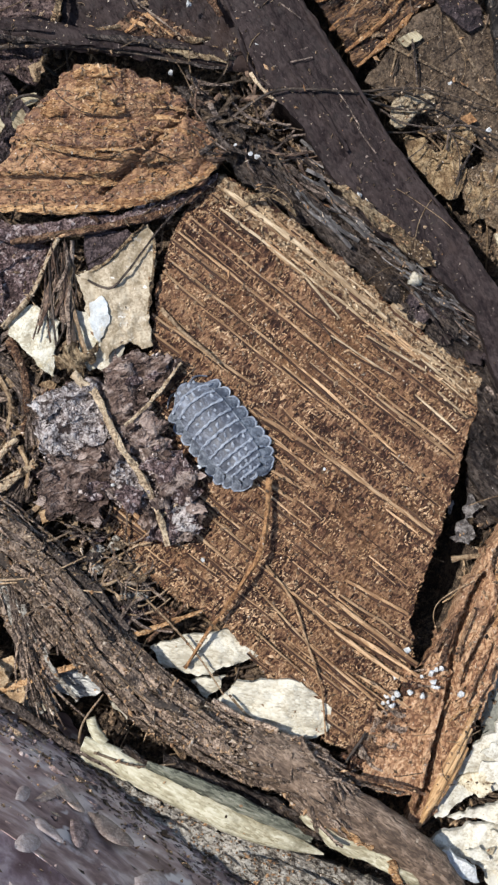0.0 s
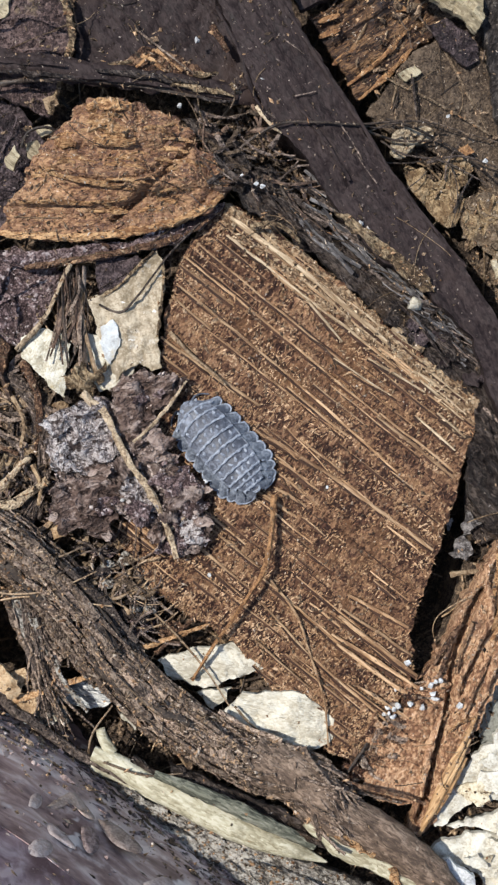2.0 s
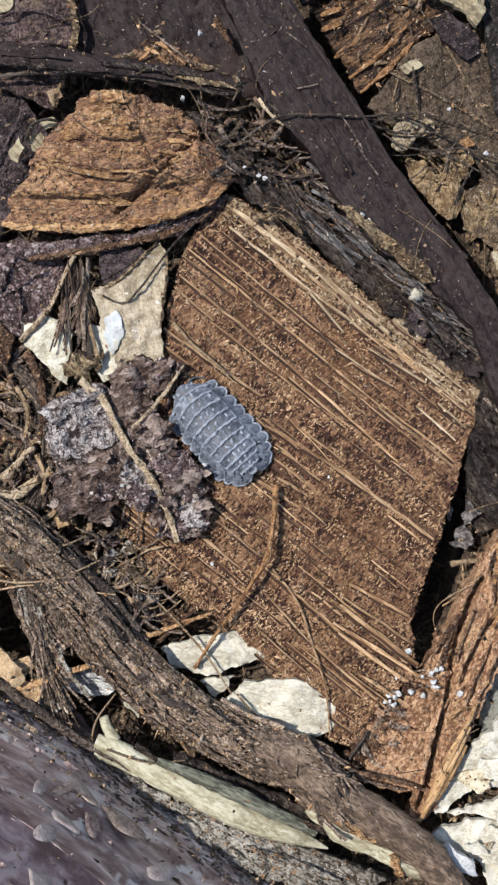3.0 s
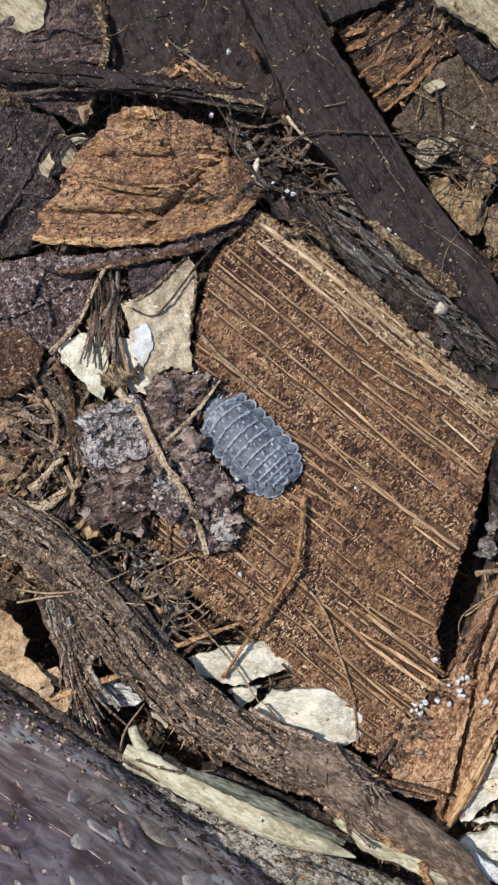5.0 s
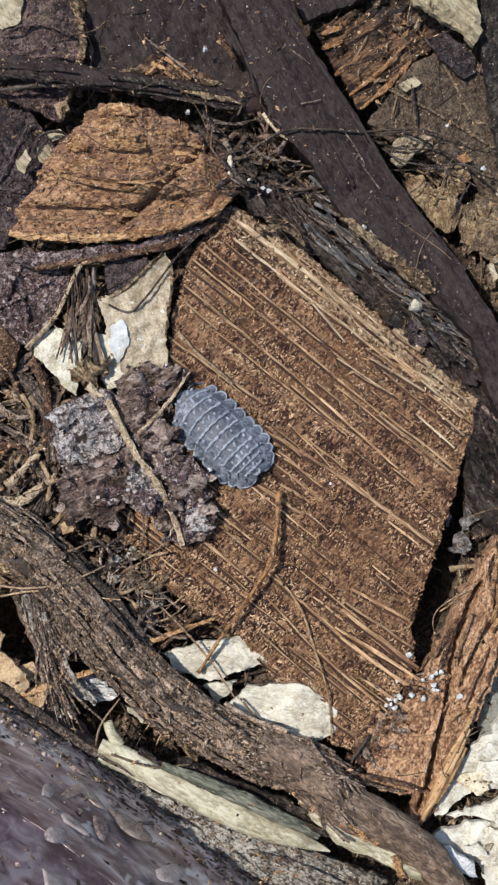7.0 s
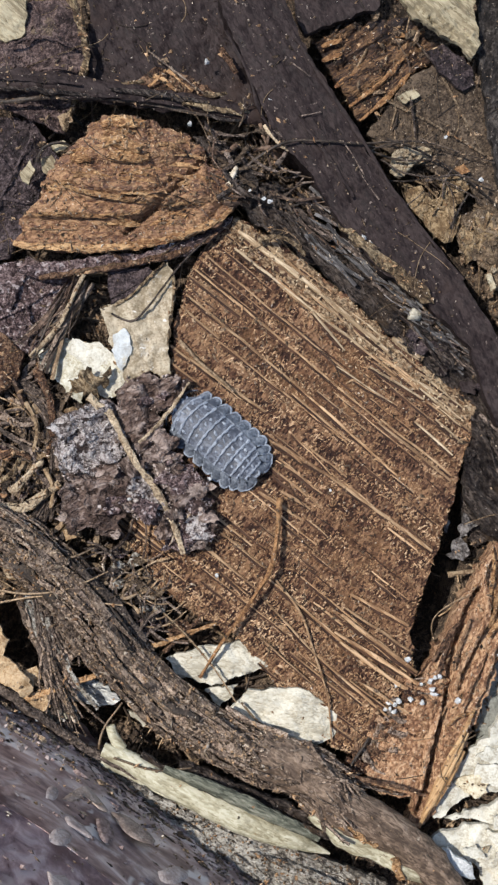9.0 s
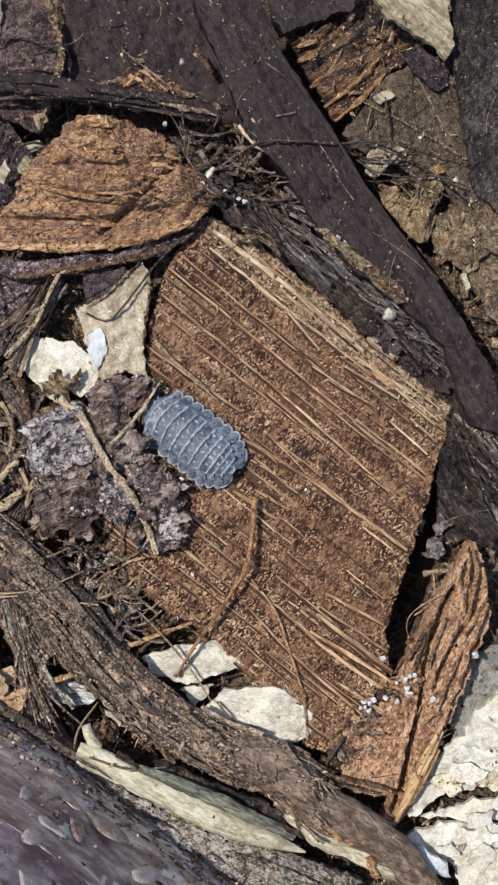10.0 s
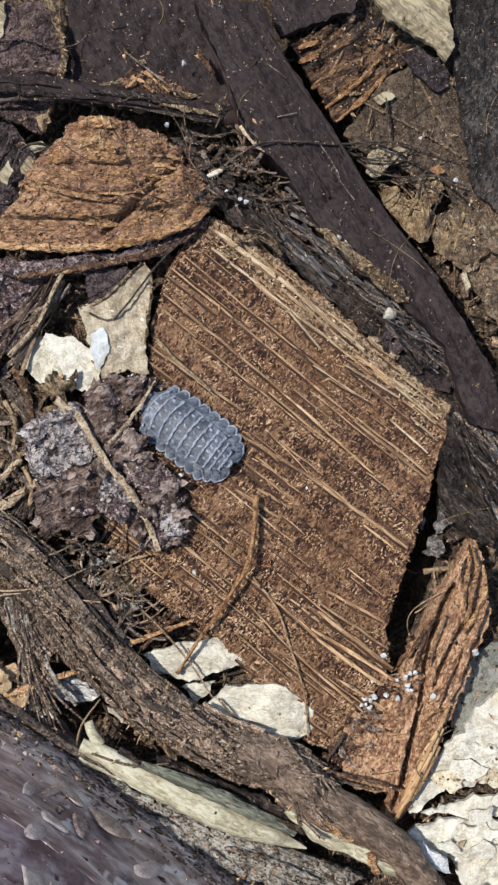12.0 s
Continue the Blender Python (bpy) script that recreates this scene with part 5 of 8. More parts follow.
    flake("orange_leaf_flake", [(20.3, 27.4), (21.6, 27.8), (22.2, 27.1), (21.1, 26.7)], -1.0, ORANGE, "tiny orange leaf flake among dark fibres", "leaf", 0.25, 0.2)
    for p in ([(14.1, 34.3, -1.7), (18.5, 32.1, -1.6), (23.9, 28.9, -1.6)], [(16.6, 35.2, -1.9), (16.8, 32.5, -1.8), (17.0, 29.7, -1.8)], [(19.6, 36.9, -1.9), (21.3, 33.6, -1.8), (23.4, 29.7, -1.8)]):
        bm = bmesh.new()
        tube(bm, spline(p, 0.5), 0.12, 6, 0.3, 0.7, p[0][0])
        part("vein", bm, TANLEAF, dead)
    flake("dark_bark_slab", [(23.0, 45.6), (34.5, 45.6), (34.5, 20.6), (28.9, 21.7), (25.0, 25.6), (24.1, 31.1), (23.0, 38.3)], -1.0, SLATE, "dull dark bark slab at the litter's edge", "bark", 1.5, 0.28, bumpy=0.5)
    flake("tattered_leaf", [(21.3, 22.6), (23.4, 23.9), (29.0, 24.5), (33.5, 20.7), (33.5, 10.1), (29.0, 10.6), (25.9, 14.5), (23.1, 18.7)], -1.7, TANLEAF, "tattered brown leaf beside the dark strip", "leaf", 0.35, 0.28, bumpy=0.5)
    flake("tan_flake", [(25.3, 21.8), (27.6, 22.6), (29.2, 20.6), (27.8, 19.0), (26.2, 19.5)], -1.0, TANLEAF, "tan leaf flake on a tattered leaf", "leaf", 0.3, 0.25, bumpy=0.25)
    flake("white_flake", [(23.7, 17.1), (24.3, 17.3), (24.7, 15.8), (24.3, 15.4)], -0.9, PALETAN, "tiny pale flake on a tattered leaf", "flake", 0.25, 0.2, rough=0.1)
    leaf_1 = flake("purple_leaf", [(-27.2, 17.0), (-20.7, 18.7), (-16.9, 16.5), (-15.8, 15.9), (-20.1, 8.9), (-22.8, 10.0), (-27.2, 10.5)], -0.8, PURPLE, "purplish dead leaf with a rough surface", "leaf", 0.5, 0.28, bumpy=0.6)
    leaf_2 = flake("purple_leaf", [(-27.2, 32.8), (-20.7, 32.2), (-18.0, 28.4), (-20.7, 23.0), (-22.8, 18.7), (-27.2, 18.1)], -1.5, PLUM, "purplish dead leaf beside the domed bark", "leaf", 0.5, 0.28, bumpy=0.6)
    for leaf, m, lines in ((leaf_1, PURPLE, ([(-26.5, 12.2, -0.4), (-22.8, 13.0, -0.3), (-18.0, 15.6, -0.3)], [(-22.8, 13.0, -0.3), (-22.0, 15.4, -0.4), (-20.5, 17.6, -0.5)], [(-21.0, 13.9, -0.3), (-20.6, 11.8, -0.4), (-20.9, 10.0, -0.5)])),
                           (leaf_2, PLUM, ([(-26.6, 20.2, -1.1), (-23.6, 24.6, -1.0), (-20.6, 30.6, -1.1)], [(-23.6, 24.6, -1.0), (-21.9, 24.2, -1.1), (-20.8, 24.0, -1.2)], [(-22.5, 26.9, -1.0), (-24.0, 28.9, -1.1), (-24.6, 31.2, -1.2)]))):
        for p in lines:
            bm = bmesh.new()
            tube(bm, spline(p, 0.3), lambda t: 0.2 - 0.1 * t, 6, 0.5, 0.6, p[0][1])
            part("vein", bm, m, leaf)
    flake("round_bark_piece", [(-27.2, 11.1), (-23.4, 11.3), (-21.2, 9.4), (-21.8, 6.7), (-24.5, 4.6), (-27.2, 5.1)], -0.6, LITTERBARK, "rounded brown bark piece among roots", "bark", 1.0, 0.28, bumpy=0.5, dome=1.0)
    # pale pieces
    beige = flake("beige_flake", [(-13.7, 13.4), (-11.5, 14.1), (-10.0, 15.5), (-8.4, 17.0), (-7.3, 17.9), (-6.6, 17.1), (-6.5, 15.5), (-6.9, 12.5), (-7.2, 9.9), (-6.9, 7.2), (-7.8, 6.8), (-9.1, 7.5), (-10.4, 6.5), (-11.1, 5.9), (-11.3, 7.5), (-12.1, 9.0), (-12.8, 10.4), (-12.9, 12.0)], 1.0, BEIGE, "beige papery flake with whitish patches", "flake", 0.35, 0.25, bumpy=0.4, crinkle=0.09)
    flake("plum_flake", [(-13.1, 17.2), (-11.2, 17.5), (-9.1, 17.4), (-8.5, 17.0), (-10.1, 15.5), (-11.5, 14.1), (-12.8, 13.8), (-13.1, 15.3)], 0.25, PLUM, "blue-black leaf flake behind the beige one", "leaf", 0.4, 0.28, bumpy=0.4)
    for p in ([(-13.6, 13.4), (-11.5, 14.1), (-10.0, 15.4), (-7.5, 17.8)], [(-6.6, 16.9), (-6.6, 14.9), (-6.9, 12.3), (-7.2, 9.9)]):
        bm = bmesh.new()
        tube(bm, spline([(x, y, 1.15 + 0.1 * n3(x, y)) for x, y in p], 0.3), 0.14, 6, 0.6, 0.6, p[0][0])
        part("rolled_edge", bm, SLIVER, beige, "browned rolled edge")
    cream = flake("pale_flake", [(14.7, 44.8), (15.4, 43.1), (16.6, 41.9), (17.4, 41.5), (18.4, 40.6), (19.6, 39.8), (20.3, 39.5), (21.1, 38.9), (22.0, 37.8), (22.5, 38.1), (22.9, 39.1), (22.7, 40.7), (22.5, 42.6), (22.6, 45.1)], 0.5, CREAM, "cream flake of chalky material with a slit lower edge", "flake", 0.7, 0.26, bumpy=0.3, grain=-40)
    for p in ([(16.6, 42.6), (18.0, 41.5), (19.6, 40.5), (21.1, 39.5), (22.4, 38.9)], [(17.8, 41.8), (19.3, 40.4), (20.8, 39.3)], [(19.1, 41.5), (20.7, 40.3), (22.5, 39.7)]):
        furrow(cream, p, 0.17, 0.45)
    flake("pale_flake", [(-25.3, 43.7), (-20.9, 43.2), (-21.0, 40.1), (-22.7, 39.1), (-25.3, 40.0)], 0.4, CREAM, "cream chalky flake on a leaf", "flake", 0.6, 0.28)
    flake("white_flake", [(-7.6, -20.3), (-4.4, -19.3), (-0.1, -18.7), (2.8, -20.9), (-0.1, -22.0), (-3.0, -22.8), (-6.0, -22.0)], -0.2, WHITE, "chalky white flake at the chip's lower edge", "flake", 0.6, 0.28, grain=-12)
    flake("white_flake", [(-1.4, -25.0), (0.5, -23.2), (4.3, -23.1), (6.4, -23.3), (9.2, -25.8), (8.9, -27.9), (7.0, -28.5), (2.9, -28.2)], 0.1, WHITE, "broad chalky white flake at the chip's lower edge", "flake", 0.7, 0.28, grain=-12, dome=0.4)
    flake("white_flake", [(-3.6, -23.4), (-0.7, -22.9), (-1.1, -24.2), (-2.3, -25.1)], -0.3, WHITE, "small chalky white flake between larger ones", "flake", 0.5, 0.28)
    flake("weathered_flake", [(-17.4, -23.4), (-16.1, -22.6), (-14.4, -22.4), (-13.0, -23.1), (-11.8, -24.6), (-12.3, -25.0), (-13.9, -25.0), (-15.2, -24.8), (-16.4, -24.4)], -0.8, GREYWHITE, "weathered white flake with blue-grey streaks", "flake", 0.7, 0.28, bumpy=0.4, grain=-15)
    flake("white_flake", [(-11.1, -25.3), (-9.7, -25.6), (-8.1, -27.2), (-9.7, -26.9)], -0.6, WHITE, "thin sharp white flake under the root", "flake", 0.4, 0.28)
    slabs = ((-0.2, [(26.5, -24.5), (25.0, -25.6), (24.2, -26.4), (24.0, -28.1), (22.3, -28.7), (21.5, -30.3), (20.9, -30.6), (19.6, -32.4), (18.9, -34.6), (18.7, -35.9), (19.8, -35.3), (20.8, -34.5), (22.1, -33.1), (22.7, -33.8), (23.9, -33.4), (25.5, -32.8), (27.7, -32.9), (31.5, -32.1), (31.6, -21.5), (27.2, -24.0)], "thick chalky white slab with a rough broken edge"),
                   (-0.9, [(19.9, -36.1), (21.2, -35.6), (22.4, -35.1), (24.5, -34.5), (27.8, -34.1), (31.7, -33.7), (31.7, -36.6), (27.3, -36.4), (23.9, -36.4), (22.0, -36.1)], "thin chalky white layer below a slab"),
                   (-0.5, [(17.9, -38.2), (19.3, -37.2), (20.1, -37.0), (22.2, -36.5), (27.2, -36.7), (31.6, -36.5), (31.6, -41.0), (27.2, -40.9), (22.7, -40.4), (20.6, -39.6)], "cream chalky slab with a flaking edge"),
                   (-1.0, [(22.7, -39.7), (26.6, -40.4), (34.4, -40.3), (34.4, -47.3), (25.5, -47.2), (23.6, -42.8)], "broad cream chalky slab"),
                   (0.2, [(24.7, -29.7), (26.3, -29.0), (27.7, -30.0), (26.9, -31.4), (25.4, -31.3)], "small white chip lying on a slab"),
                   (0.1, [(23.6, -37.1), (25.8, -36.7), (28.0, -37.7), (26.4, -38.6), (24.4, -38.4)], "small cream chip lying on a slab"))
    for z, out, label in slabs:
        flake("white_slab", out, z, SLABCHALK, label, "slab", 0.7, 0.28, bumpy=0.45, rough=0.4, crinkle=0.1)
    chalk = random.Random(63)
    for k in range(150):
        x, y = chalk.uniform(15, 32), chalk.uniform(-46, -22)
        if not any(inside(out, x, y) and inside(out, x - 0.8, y) and inside(out, x, y - 0.6) for z, out, label in slabs) or k % 3:
            continue
        n, size = chalk.randint(5, 8), chalk.uniform(0.5, 1.9)
        out = [(x + size * chalk.uniform(0.55, 1.3) * math.cos(2 * math.pi * i / n), y + size * chalk.uniform(0.3, 0.85) * math.sin(2 * math.pi * i / n)) for i in range(n)]
        flake("chalk_flake", out, chalk.uniform(0.15, 0.5), chalk.choice((SLABCHALK, SLABCHALK, SLABCHALK, PALETAN)), "small broken flake of cream chalk on a slab", "flake", 0.3, 0.26, tilt=(chalk.uniform(-0.12, 0.12), chalk.uniform(-0.12, 0.12)), bumpy=0.15, rough=0.35, crinkle=0.06)
    # the shade on this slab is in its grey colour
    flake("grey_slab", [(24.7, -21.3), (26.8, -19.3), (34.7, -18.5), (34.7, -26.3), (26.8, -25.7), (23.4, -29.1), (22.9, -26.9)], -1.8, SHADEGREY, "smooth greenish grey slab, darkened in colour for shade", "slab", 0.8, 0.3, bumpy=0.15, crinkle=0.03)
    flake("white_flake", [(18.2, -38.7), (19.6, -38.1), (21.8, -39.8), (22.3, -41.2), (20.4, -40.6)], 1.2, PERLITE, "smooth white flake beside a slab", "flake", 0.7, 0.28, dome=0.4)
    flake("tan_leaf_flake", [(-28.1, -13.7), (-25.4, -14.4), (-24.2, -15.8), (-22.8, -17.0), (-22.3, -18.2), (-22.5, -19.5), (-21.6, -20.5), (-20.3, -21.9), (-19.8, -23.1), (-20.7, -23.5), (-22.3, -22.6), (-23.8, -21.6), (-26.0, -20.6), (-28.1, -19.0)], 2.0, GOLD, "tan leaf flake with a ragged edge", "leaf", 0.4, 0.28, bumpy=0.4)
    for out in ([(-21.0, -21.2), (-19.7, -20.8), (-19.1, -21.8), (-20.2, -22.6)], [(-20.3, -23.5), (-18.7, -23.1), (-18.3, -24.7), (-19.6, -25.6), (-20.5, -24.9)], [(-19.4, -22.0), (-18.2, -21.5), (-17.5, -22.4), (-18.6, -22.9)]):
        flake("tan_flake", out, 0.9, GOLD, "tan leaf flake beside an orange stick", "leaf", 0.3, 0.22, bumpy=0.2, rough=0.2)
    flake("white_flake", [(-19.1, -24.7), (-18.4, -24.0), (-17.3, -24.2), (-16.4, -24.7), (-16.9, -25.7), (-17.8, -26.5), (-18.6, -26.2), (-19.0, -25.6)], 0.0, WHITE, "chalky white flake beside a frayed root", "flake", 0.5, 0.24, bumpy=0.3)
    for out, m in (([(14.4, 28.1), (15.0, 29.1), (16.0, 29.7), (17.2, 29.8), (18.2, 29.4), (18.4, 28.6), (17.6, 28.2), (16.7, 27.9), (16.2, 27.1), (15.2, 26.7), (14.6, 27.1)], PALELEAF), ([(15.6, 25.7), (16.4, 25.9), (17.6, 25.8), (17.8, 25.0), (18.5, 24.6), (19.2, 24.8), (19.6, 25.6), (19.1, 26.3), (19.6, 26.8), (20.4, 26.5), (20.9, 27.1), (21.9, 26.4), (22.2, 25.5), (21.7, 25.0), (21.8, 24.2), (20.8, 23.7), (21.3, 22.7), (21.1, 21.6), (20.5, 20.6), (19.8, 20.2), (18.7, 21.0), (17.9, 22.0), (17.1, 23.1), (16.2, 24.3)], GOLDLEAF), ([(20.7, 22.6), (24.5, 23.7), (28.4, 21.0), (25.1, 17.7), (21.3, 19.3)], TANLEAF), ([(21.6, 22.5), (22.6, 23.3), (24.2, 23.5), (25.8, 22.9), (26.4, 21.9), (25.4, 20.9), (24.2, 20.3), (23.0, 18.7), (22.2, 18.1), (21.5, 19.5), (21.3, 21.1)], GOLDLEAF), ([(24.4, 18.1), (25.2, 18.7), (25.8, 18.1), (25.3, 17.4), (24.6, 17.1)], PALELEAF)):
        dry = flake("tan_flake", out, -1.5, m, "tan dry leaf flake among fibres", "leaf", 0.35, 0.22, bumpy=0.5, crinkle=0.3)
        n = len(out)
        for k in range(1, 4):
            a, b = out[k * n // 8], out[(k * n // 8 + n // 2) % n]
            bow = 0.5 * (k - 2)
            path = [(a[0] * (1 - u) + b[0] * u + bow * u * (1 - u) * 4, a[1] * (1 - u) + b[1] * u + bow * u * (1 - u) * 4) for u in (0.15, 0.4, 0.65, 0.85)]
            if all(inside(out, *q) for q in path):
                bm = bmesh.new()
                tube(bm, spline([(*q, -1.3 + 0.1 * n3(*q)) for q in path], 0.3), 0.14, 6, 0.6, 0.7, a[0])
                part("vein", bm, m, dry)
    flake("green_grey_flake", [(15.1, 34.6), (16.8, 35.4), (17.2, 34.6), (16.1, 33.8)], -1.2, CREAM, "small pale greenish flake on a leaf", "flake", 0.35, 0.28)
    # curls and threads seen singly
    for path, radius, m, label in (([(1.5, 20.0, 1.2), (2.6, 20.2, 1.6), (3.9, 20.1, 1.7), (5.1, 19.4, 1.6), (6.0, 18.5, 1.2)], 0.26, SLIVER, "arched tan sliver over a hole in the bark"),
                                   ([(-2.1, 38.5, 0.6), (-1.3, 37.2, 0.9), (-0.6, 36.2, 0.6)], 0.34, LITTERBARK, "short orange-brown shred on dark bark"),
                                   ([(2.0, 30.7, 2.2), (3.0, 29.3, 2.6), (4.3, 28.2, 2.4)], 0.2, RIB, "short pale stick across a crack"),
                                   ([(-0.4, 33.0, 1.2), (0.3, 32.3, 1.4), (1.2, 32.3, 1.2)], 0.3, SLIVER, "small curled tan shred"),
                                   ([(-24.7, -6.1, 0.6), (-23.8, -8.5, 1.0), (-22.7, -10.4, 1.2), (-22.1, -12.3, 0.8)], 0.8, RIB, "weathered grey-tan stick beside the thick root"),
                                   ([(9.7, -31.0, 1.6), (12.0, -31.5, 1.9), (14.7, -32.1, 1.9), (17.5, -33.1, 1.4)], 0.22, LITTERBARK, "red-brown twig across the orange chip"),
                                   ([(9.7, -31.5, 1.4), (12.6, -32.4, 1.6), (15.3, -33.1, 1.4)], 0.16, ROOT, "thin brown twig across the orange chip"),
                                   ([(21.8, -14.0, 0.6), (20.2, -14.9, 0.4), (18.8, -16.0, 0.0), (18.4, -17.3, -0.6), (18.7, -18.7, -1.2)], 0.07, HAIR, "thin pale curved fibre in the dark gap"),
                                   ([(20.1, -12.3, -1.2), (21.1, -12.1, -1.0), (22.9, -11.9, -0.6)], 0.26, TAN, "short brown splinter in the dark gap"),
                                   ([(6.2, -27.7, 2.6), (7.3, -29.1, 3.6), (8.7, -30.8, 3.9), (9.5, -32.1, 3.9)], 0.3, ROOT, "short brown stick lying on the thick root"),
                                   ([(4.4, -31.7, 3.0), (5.4, -33.3, 2.6), (6.1, -34.9, 2.0)], 0.22, STICK, "thin straw stick under the thick root"),
                                   ([(12.2, -27.7, 0.8), (11.1, -29.3, 1.0), (10.1, -30.8, 1.0)], 0.16, DARKHAIR, "thin dark stalk between two chips")):
        twig("shred", path, radius, m, label, "shred", 0.4, 8, 0.3, 0.8)
    gap = random.Random(83)
    for k in range(90):
        t = gap.random()
        x, y, a, length = 17.0 - 6.8 * t + gap.uniform(-0.9, 0.9), -22.3 - 8.6 * t + gap.uniform(-0.9, 0.9), gap.gauss(-0.9, 0.7), gap.uniform(1.0, 3.0)
        path = [(x + length * u * math.cos(a + 0.5 * u), y + length * u * math.sin(a + 0.5 * u), -0.3 + gap.uniform(0, 0.9)) for u in (0, 0.5, 1)]
        twig("gap_fibre", path, gap.choice((0.1, 0.2, 0.35, 0.5)), gap.choice((ROOT, CHIP, LITTERBARK, ORANGECHIP)), "brown shred in the gap between two chips", "fibre", 0.4, 5, 0.4, 0.8)
    heap = random.Random(91)
    for k in range(84):
        x, y, a = heap.uniform(-15.5, -7.5), heap.uniform(-17.5, -9.5), heap.uniform(0, 6.3)
        if inside(CHIP_OUT, x, y):
            continue
        n, size = 6, heap.uniform(0.4, 1.2)
        out = [(x + size * heap.uniform(0.6, 1.3) * math.cos(2 * math.pi * i / n), y + size * heap.uniform(0.3, 0.9) * math.sin(2 * math.pi * i / n)) for i in range(n)]
        flake("litter_flake", out, heap.uniform(-0.6, 0.9), heap.choice((BROWNLEAF, TANLEAF, GREYBARK, PURPLE, SPECKLED)), "crumpled brown flake between root and wood chip", "flake", 0.3, 0.26, tilt=(heap.uniform(-0.4, 0.4), heap.uniform(-0.4, 0.4)), bumpy=0.3)
        length = heap.uniform(1.5, 5)
        path = [(x + length * u * math.cos(a + 0.6 * u), y + length * u * math.sin(a + 0.6 * u), 0.5 + heap.uniform(-0.4, 0.8)) for u in (0, 0.33, 0.66, 1)]
        twig("litter_fibre", path, heap.choice((0.06, 0.1, 0.16)), heap.choice((HAIR, ROOT, DARKROOT, DARKROOT)), "fine brown fibre between root and wood chip", "fibre", 0.3, 5, 0.4, 0.8)
    # right edge
    flake("grey_bark_flake", [(21.5, -4.5), (23.5, -7.3), (26.3, -8.4), (25.2, -9.0), (22.9, -9.5), (21.8, -7.8)], -2.4, GREYBARK, "grey bark flake in the shade of the chip", "bark", 0.4, 0.4)
    chip2 = flake("rough_orange_chip", [(24.7, -9.0), (25.6, -10.6), (26.0, -13.6), (26.4, -16.4), (25.4, -19.1), (24.5, -21.3), (23.4, -24.1), (22.0, -27.4), (20.9, -30.1), (19.6, -32.9), (18.5, -35.1), (16.9, -36.6), (16.2, -35.7), (16.5, -33.7), (13.8, -33.4), (11.6, -32.2), (12.3, -29.8), (14.2, -27.3), (16.4, -24.2), (18.2, -20.9), (20.1, -16.7), (22.1, -13.1), (23.4, -10.6)], 0.3, ORANGECHIP,
                  "rough orange-brown bark chip with split fibrous ridges", "bark chip", 2.5, 0.25, bumpy=0.4, rough=0.5, crinkle=0.14)
    for p, wide, deep in (([(22.9, -13.6), (21.4, -16.9), (20.2, -20.8), (19.8, -24.6), (19.0, -26.8), (18.3, -30.1), (17.8, -32.9), (17.0, -35.1)], 0.42, 2),
                          ([(24.5, -14.7), (24.0, -16.7), (22.6, -18.9), (21.6, -21.3), (20.9, -23.3)], 0.3, 0.9),
                          ([(25.3, -18.6), (23.8, -21.1), (23.0, -23.3)], 0.22, 0.6),
                          ([(23.8, -11.4), (23.6, -13.1), (22.9, -13.9)], 0.2, 0.6),
                          ([(24.6, -10.9), (24.8, -12.3), (24.7, -13.6)], 0.2, 0.7),
                          ([(22.0, -25.6), (20.7, -25.8), (19.7, -26.6)], 0.2, 0.6),
                          ([(16.5, -32.9), (14.9, -33.1), (12.7, -32.5)], 0.16, 0.4)):
        furrow(chip2, p, wide, deep)
    for p, thick_r, m in (([(23.6, -10.5, 1.2), (23.1, -12.4, 1.3), (23.5, -14.5, 1.4), (23.1, -16.8, 1.3), (21.8, -19.3, 1.2), (20.6, -22.0, 1.0)], 0.3, ORANGECHIP),
                          ([(24.5, -9.6, 1.1), (24.9, -11.8, 1.3), (24.4, -13.6, 1.4), (24.1, -15.6, 1.4), (23.6, -17.1, 1.3)], 0.24, BARK_RIDGE),
                          ([(24.0, -9.3, 1.0), (24.1, -11.3, 1.3), (23.8, -13.0, 1.4), (23.7, -14.5, 1.3)], 0.16, BARK_RIDGE),
                          ([(25.5, -11.4, 1.0), (25.7, -13.8, 1.2), (25.1, -15.3, 1.3), (24.5, -16.5, 1.4), (23.5, -18.0, 1.3)], 0.26, BARK_RIDGE),
                          ([(26.0, -14.9, 1.0), (24.9, -17.2, 1.3), (23.9, -19.6, 1.3), (23.1, -22.3, 1.2), (22.1, -24.7, 1.1)], 0.34, ORANGECHIP),
                          ([(23.3, -19.5, 1.2), (22.2, -21.7, 1.2), (21.4, -23.9, 1.0), (21.0, -25.3, 0.9)], 0.36, ORANGECHIP),
                          ([(22.3, -17.9, 1.1), (21.2, -20.4, 1.1), (20.5, -23.1, 1.0)], 0.2, FINESTRAND),
                          ([(19.1, -24.8, 0.9), (18.2, -27.2, 0.9), (17.6, -29.7, 0.9), (17.2, -32.7, 0.8)], 0.3, ORANGECHIP),
                          ([(21.9, -16.3, 1.0), (20.8, -19.0, 1.1), (20.2, -21.2, 1.0)], 0.14, FINESTRAND),
                          ([(22.0, -25.3, 0.9), (20.7, -25.7, 1.0), (19.7, -26.6, 0.8)], 0.16, BARK_RIDGE),
                          ([(20.9, -16.6, 0.6), (19.5, -18.5, 0.7), (18.3, -20.5, 0.6)], 0.24, LITTERBARK),
                          ([(20.1, -18.0, 0.6), (19.1, -20.7, 0.7), (18.6, -22.4, 0.6)], 0.2, LITTERBARK)):
        bm = bmesh.new()
        tube(bm, spline(p, 0.3), lambda t: thick_r * (0.35 + 0.65 * math.sin(math.pi * (0.08 + 0.84 * t))), 9, 0.45, 0.8, p[0][1] + thick_r)
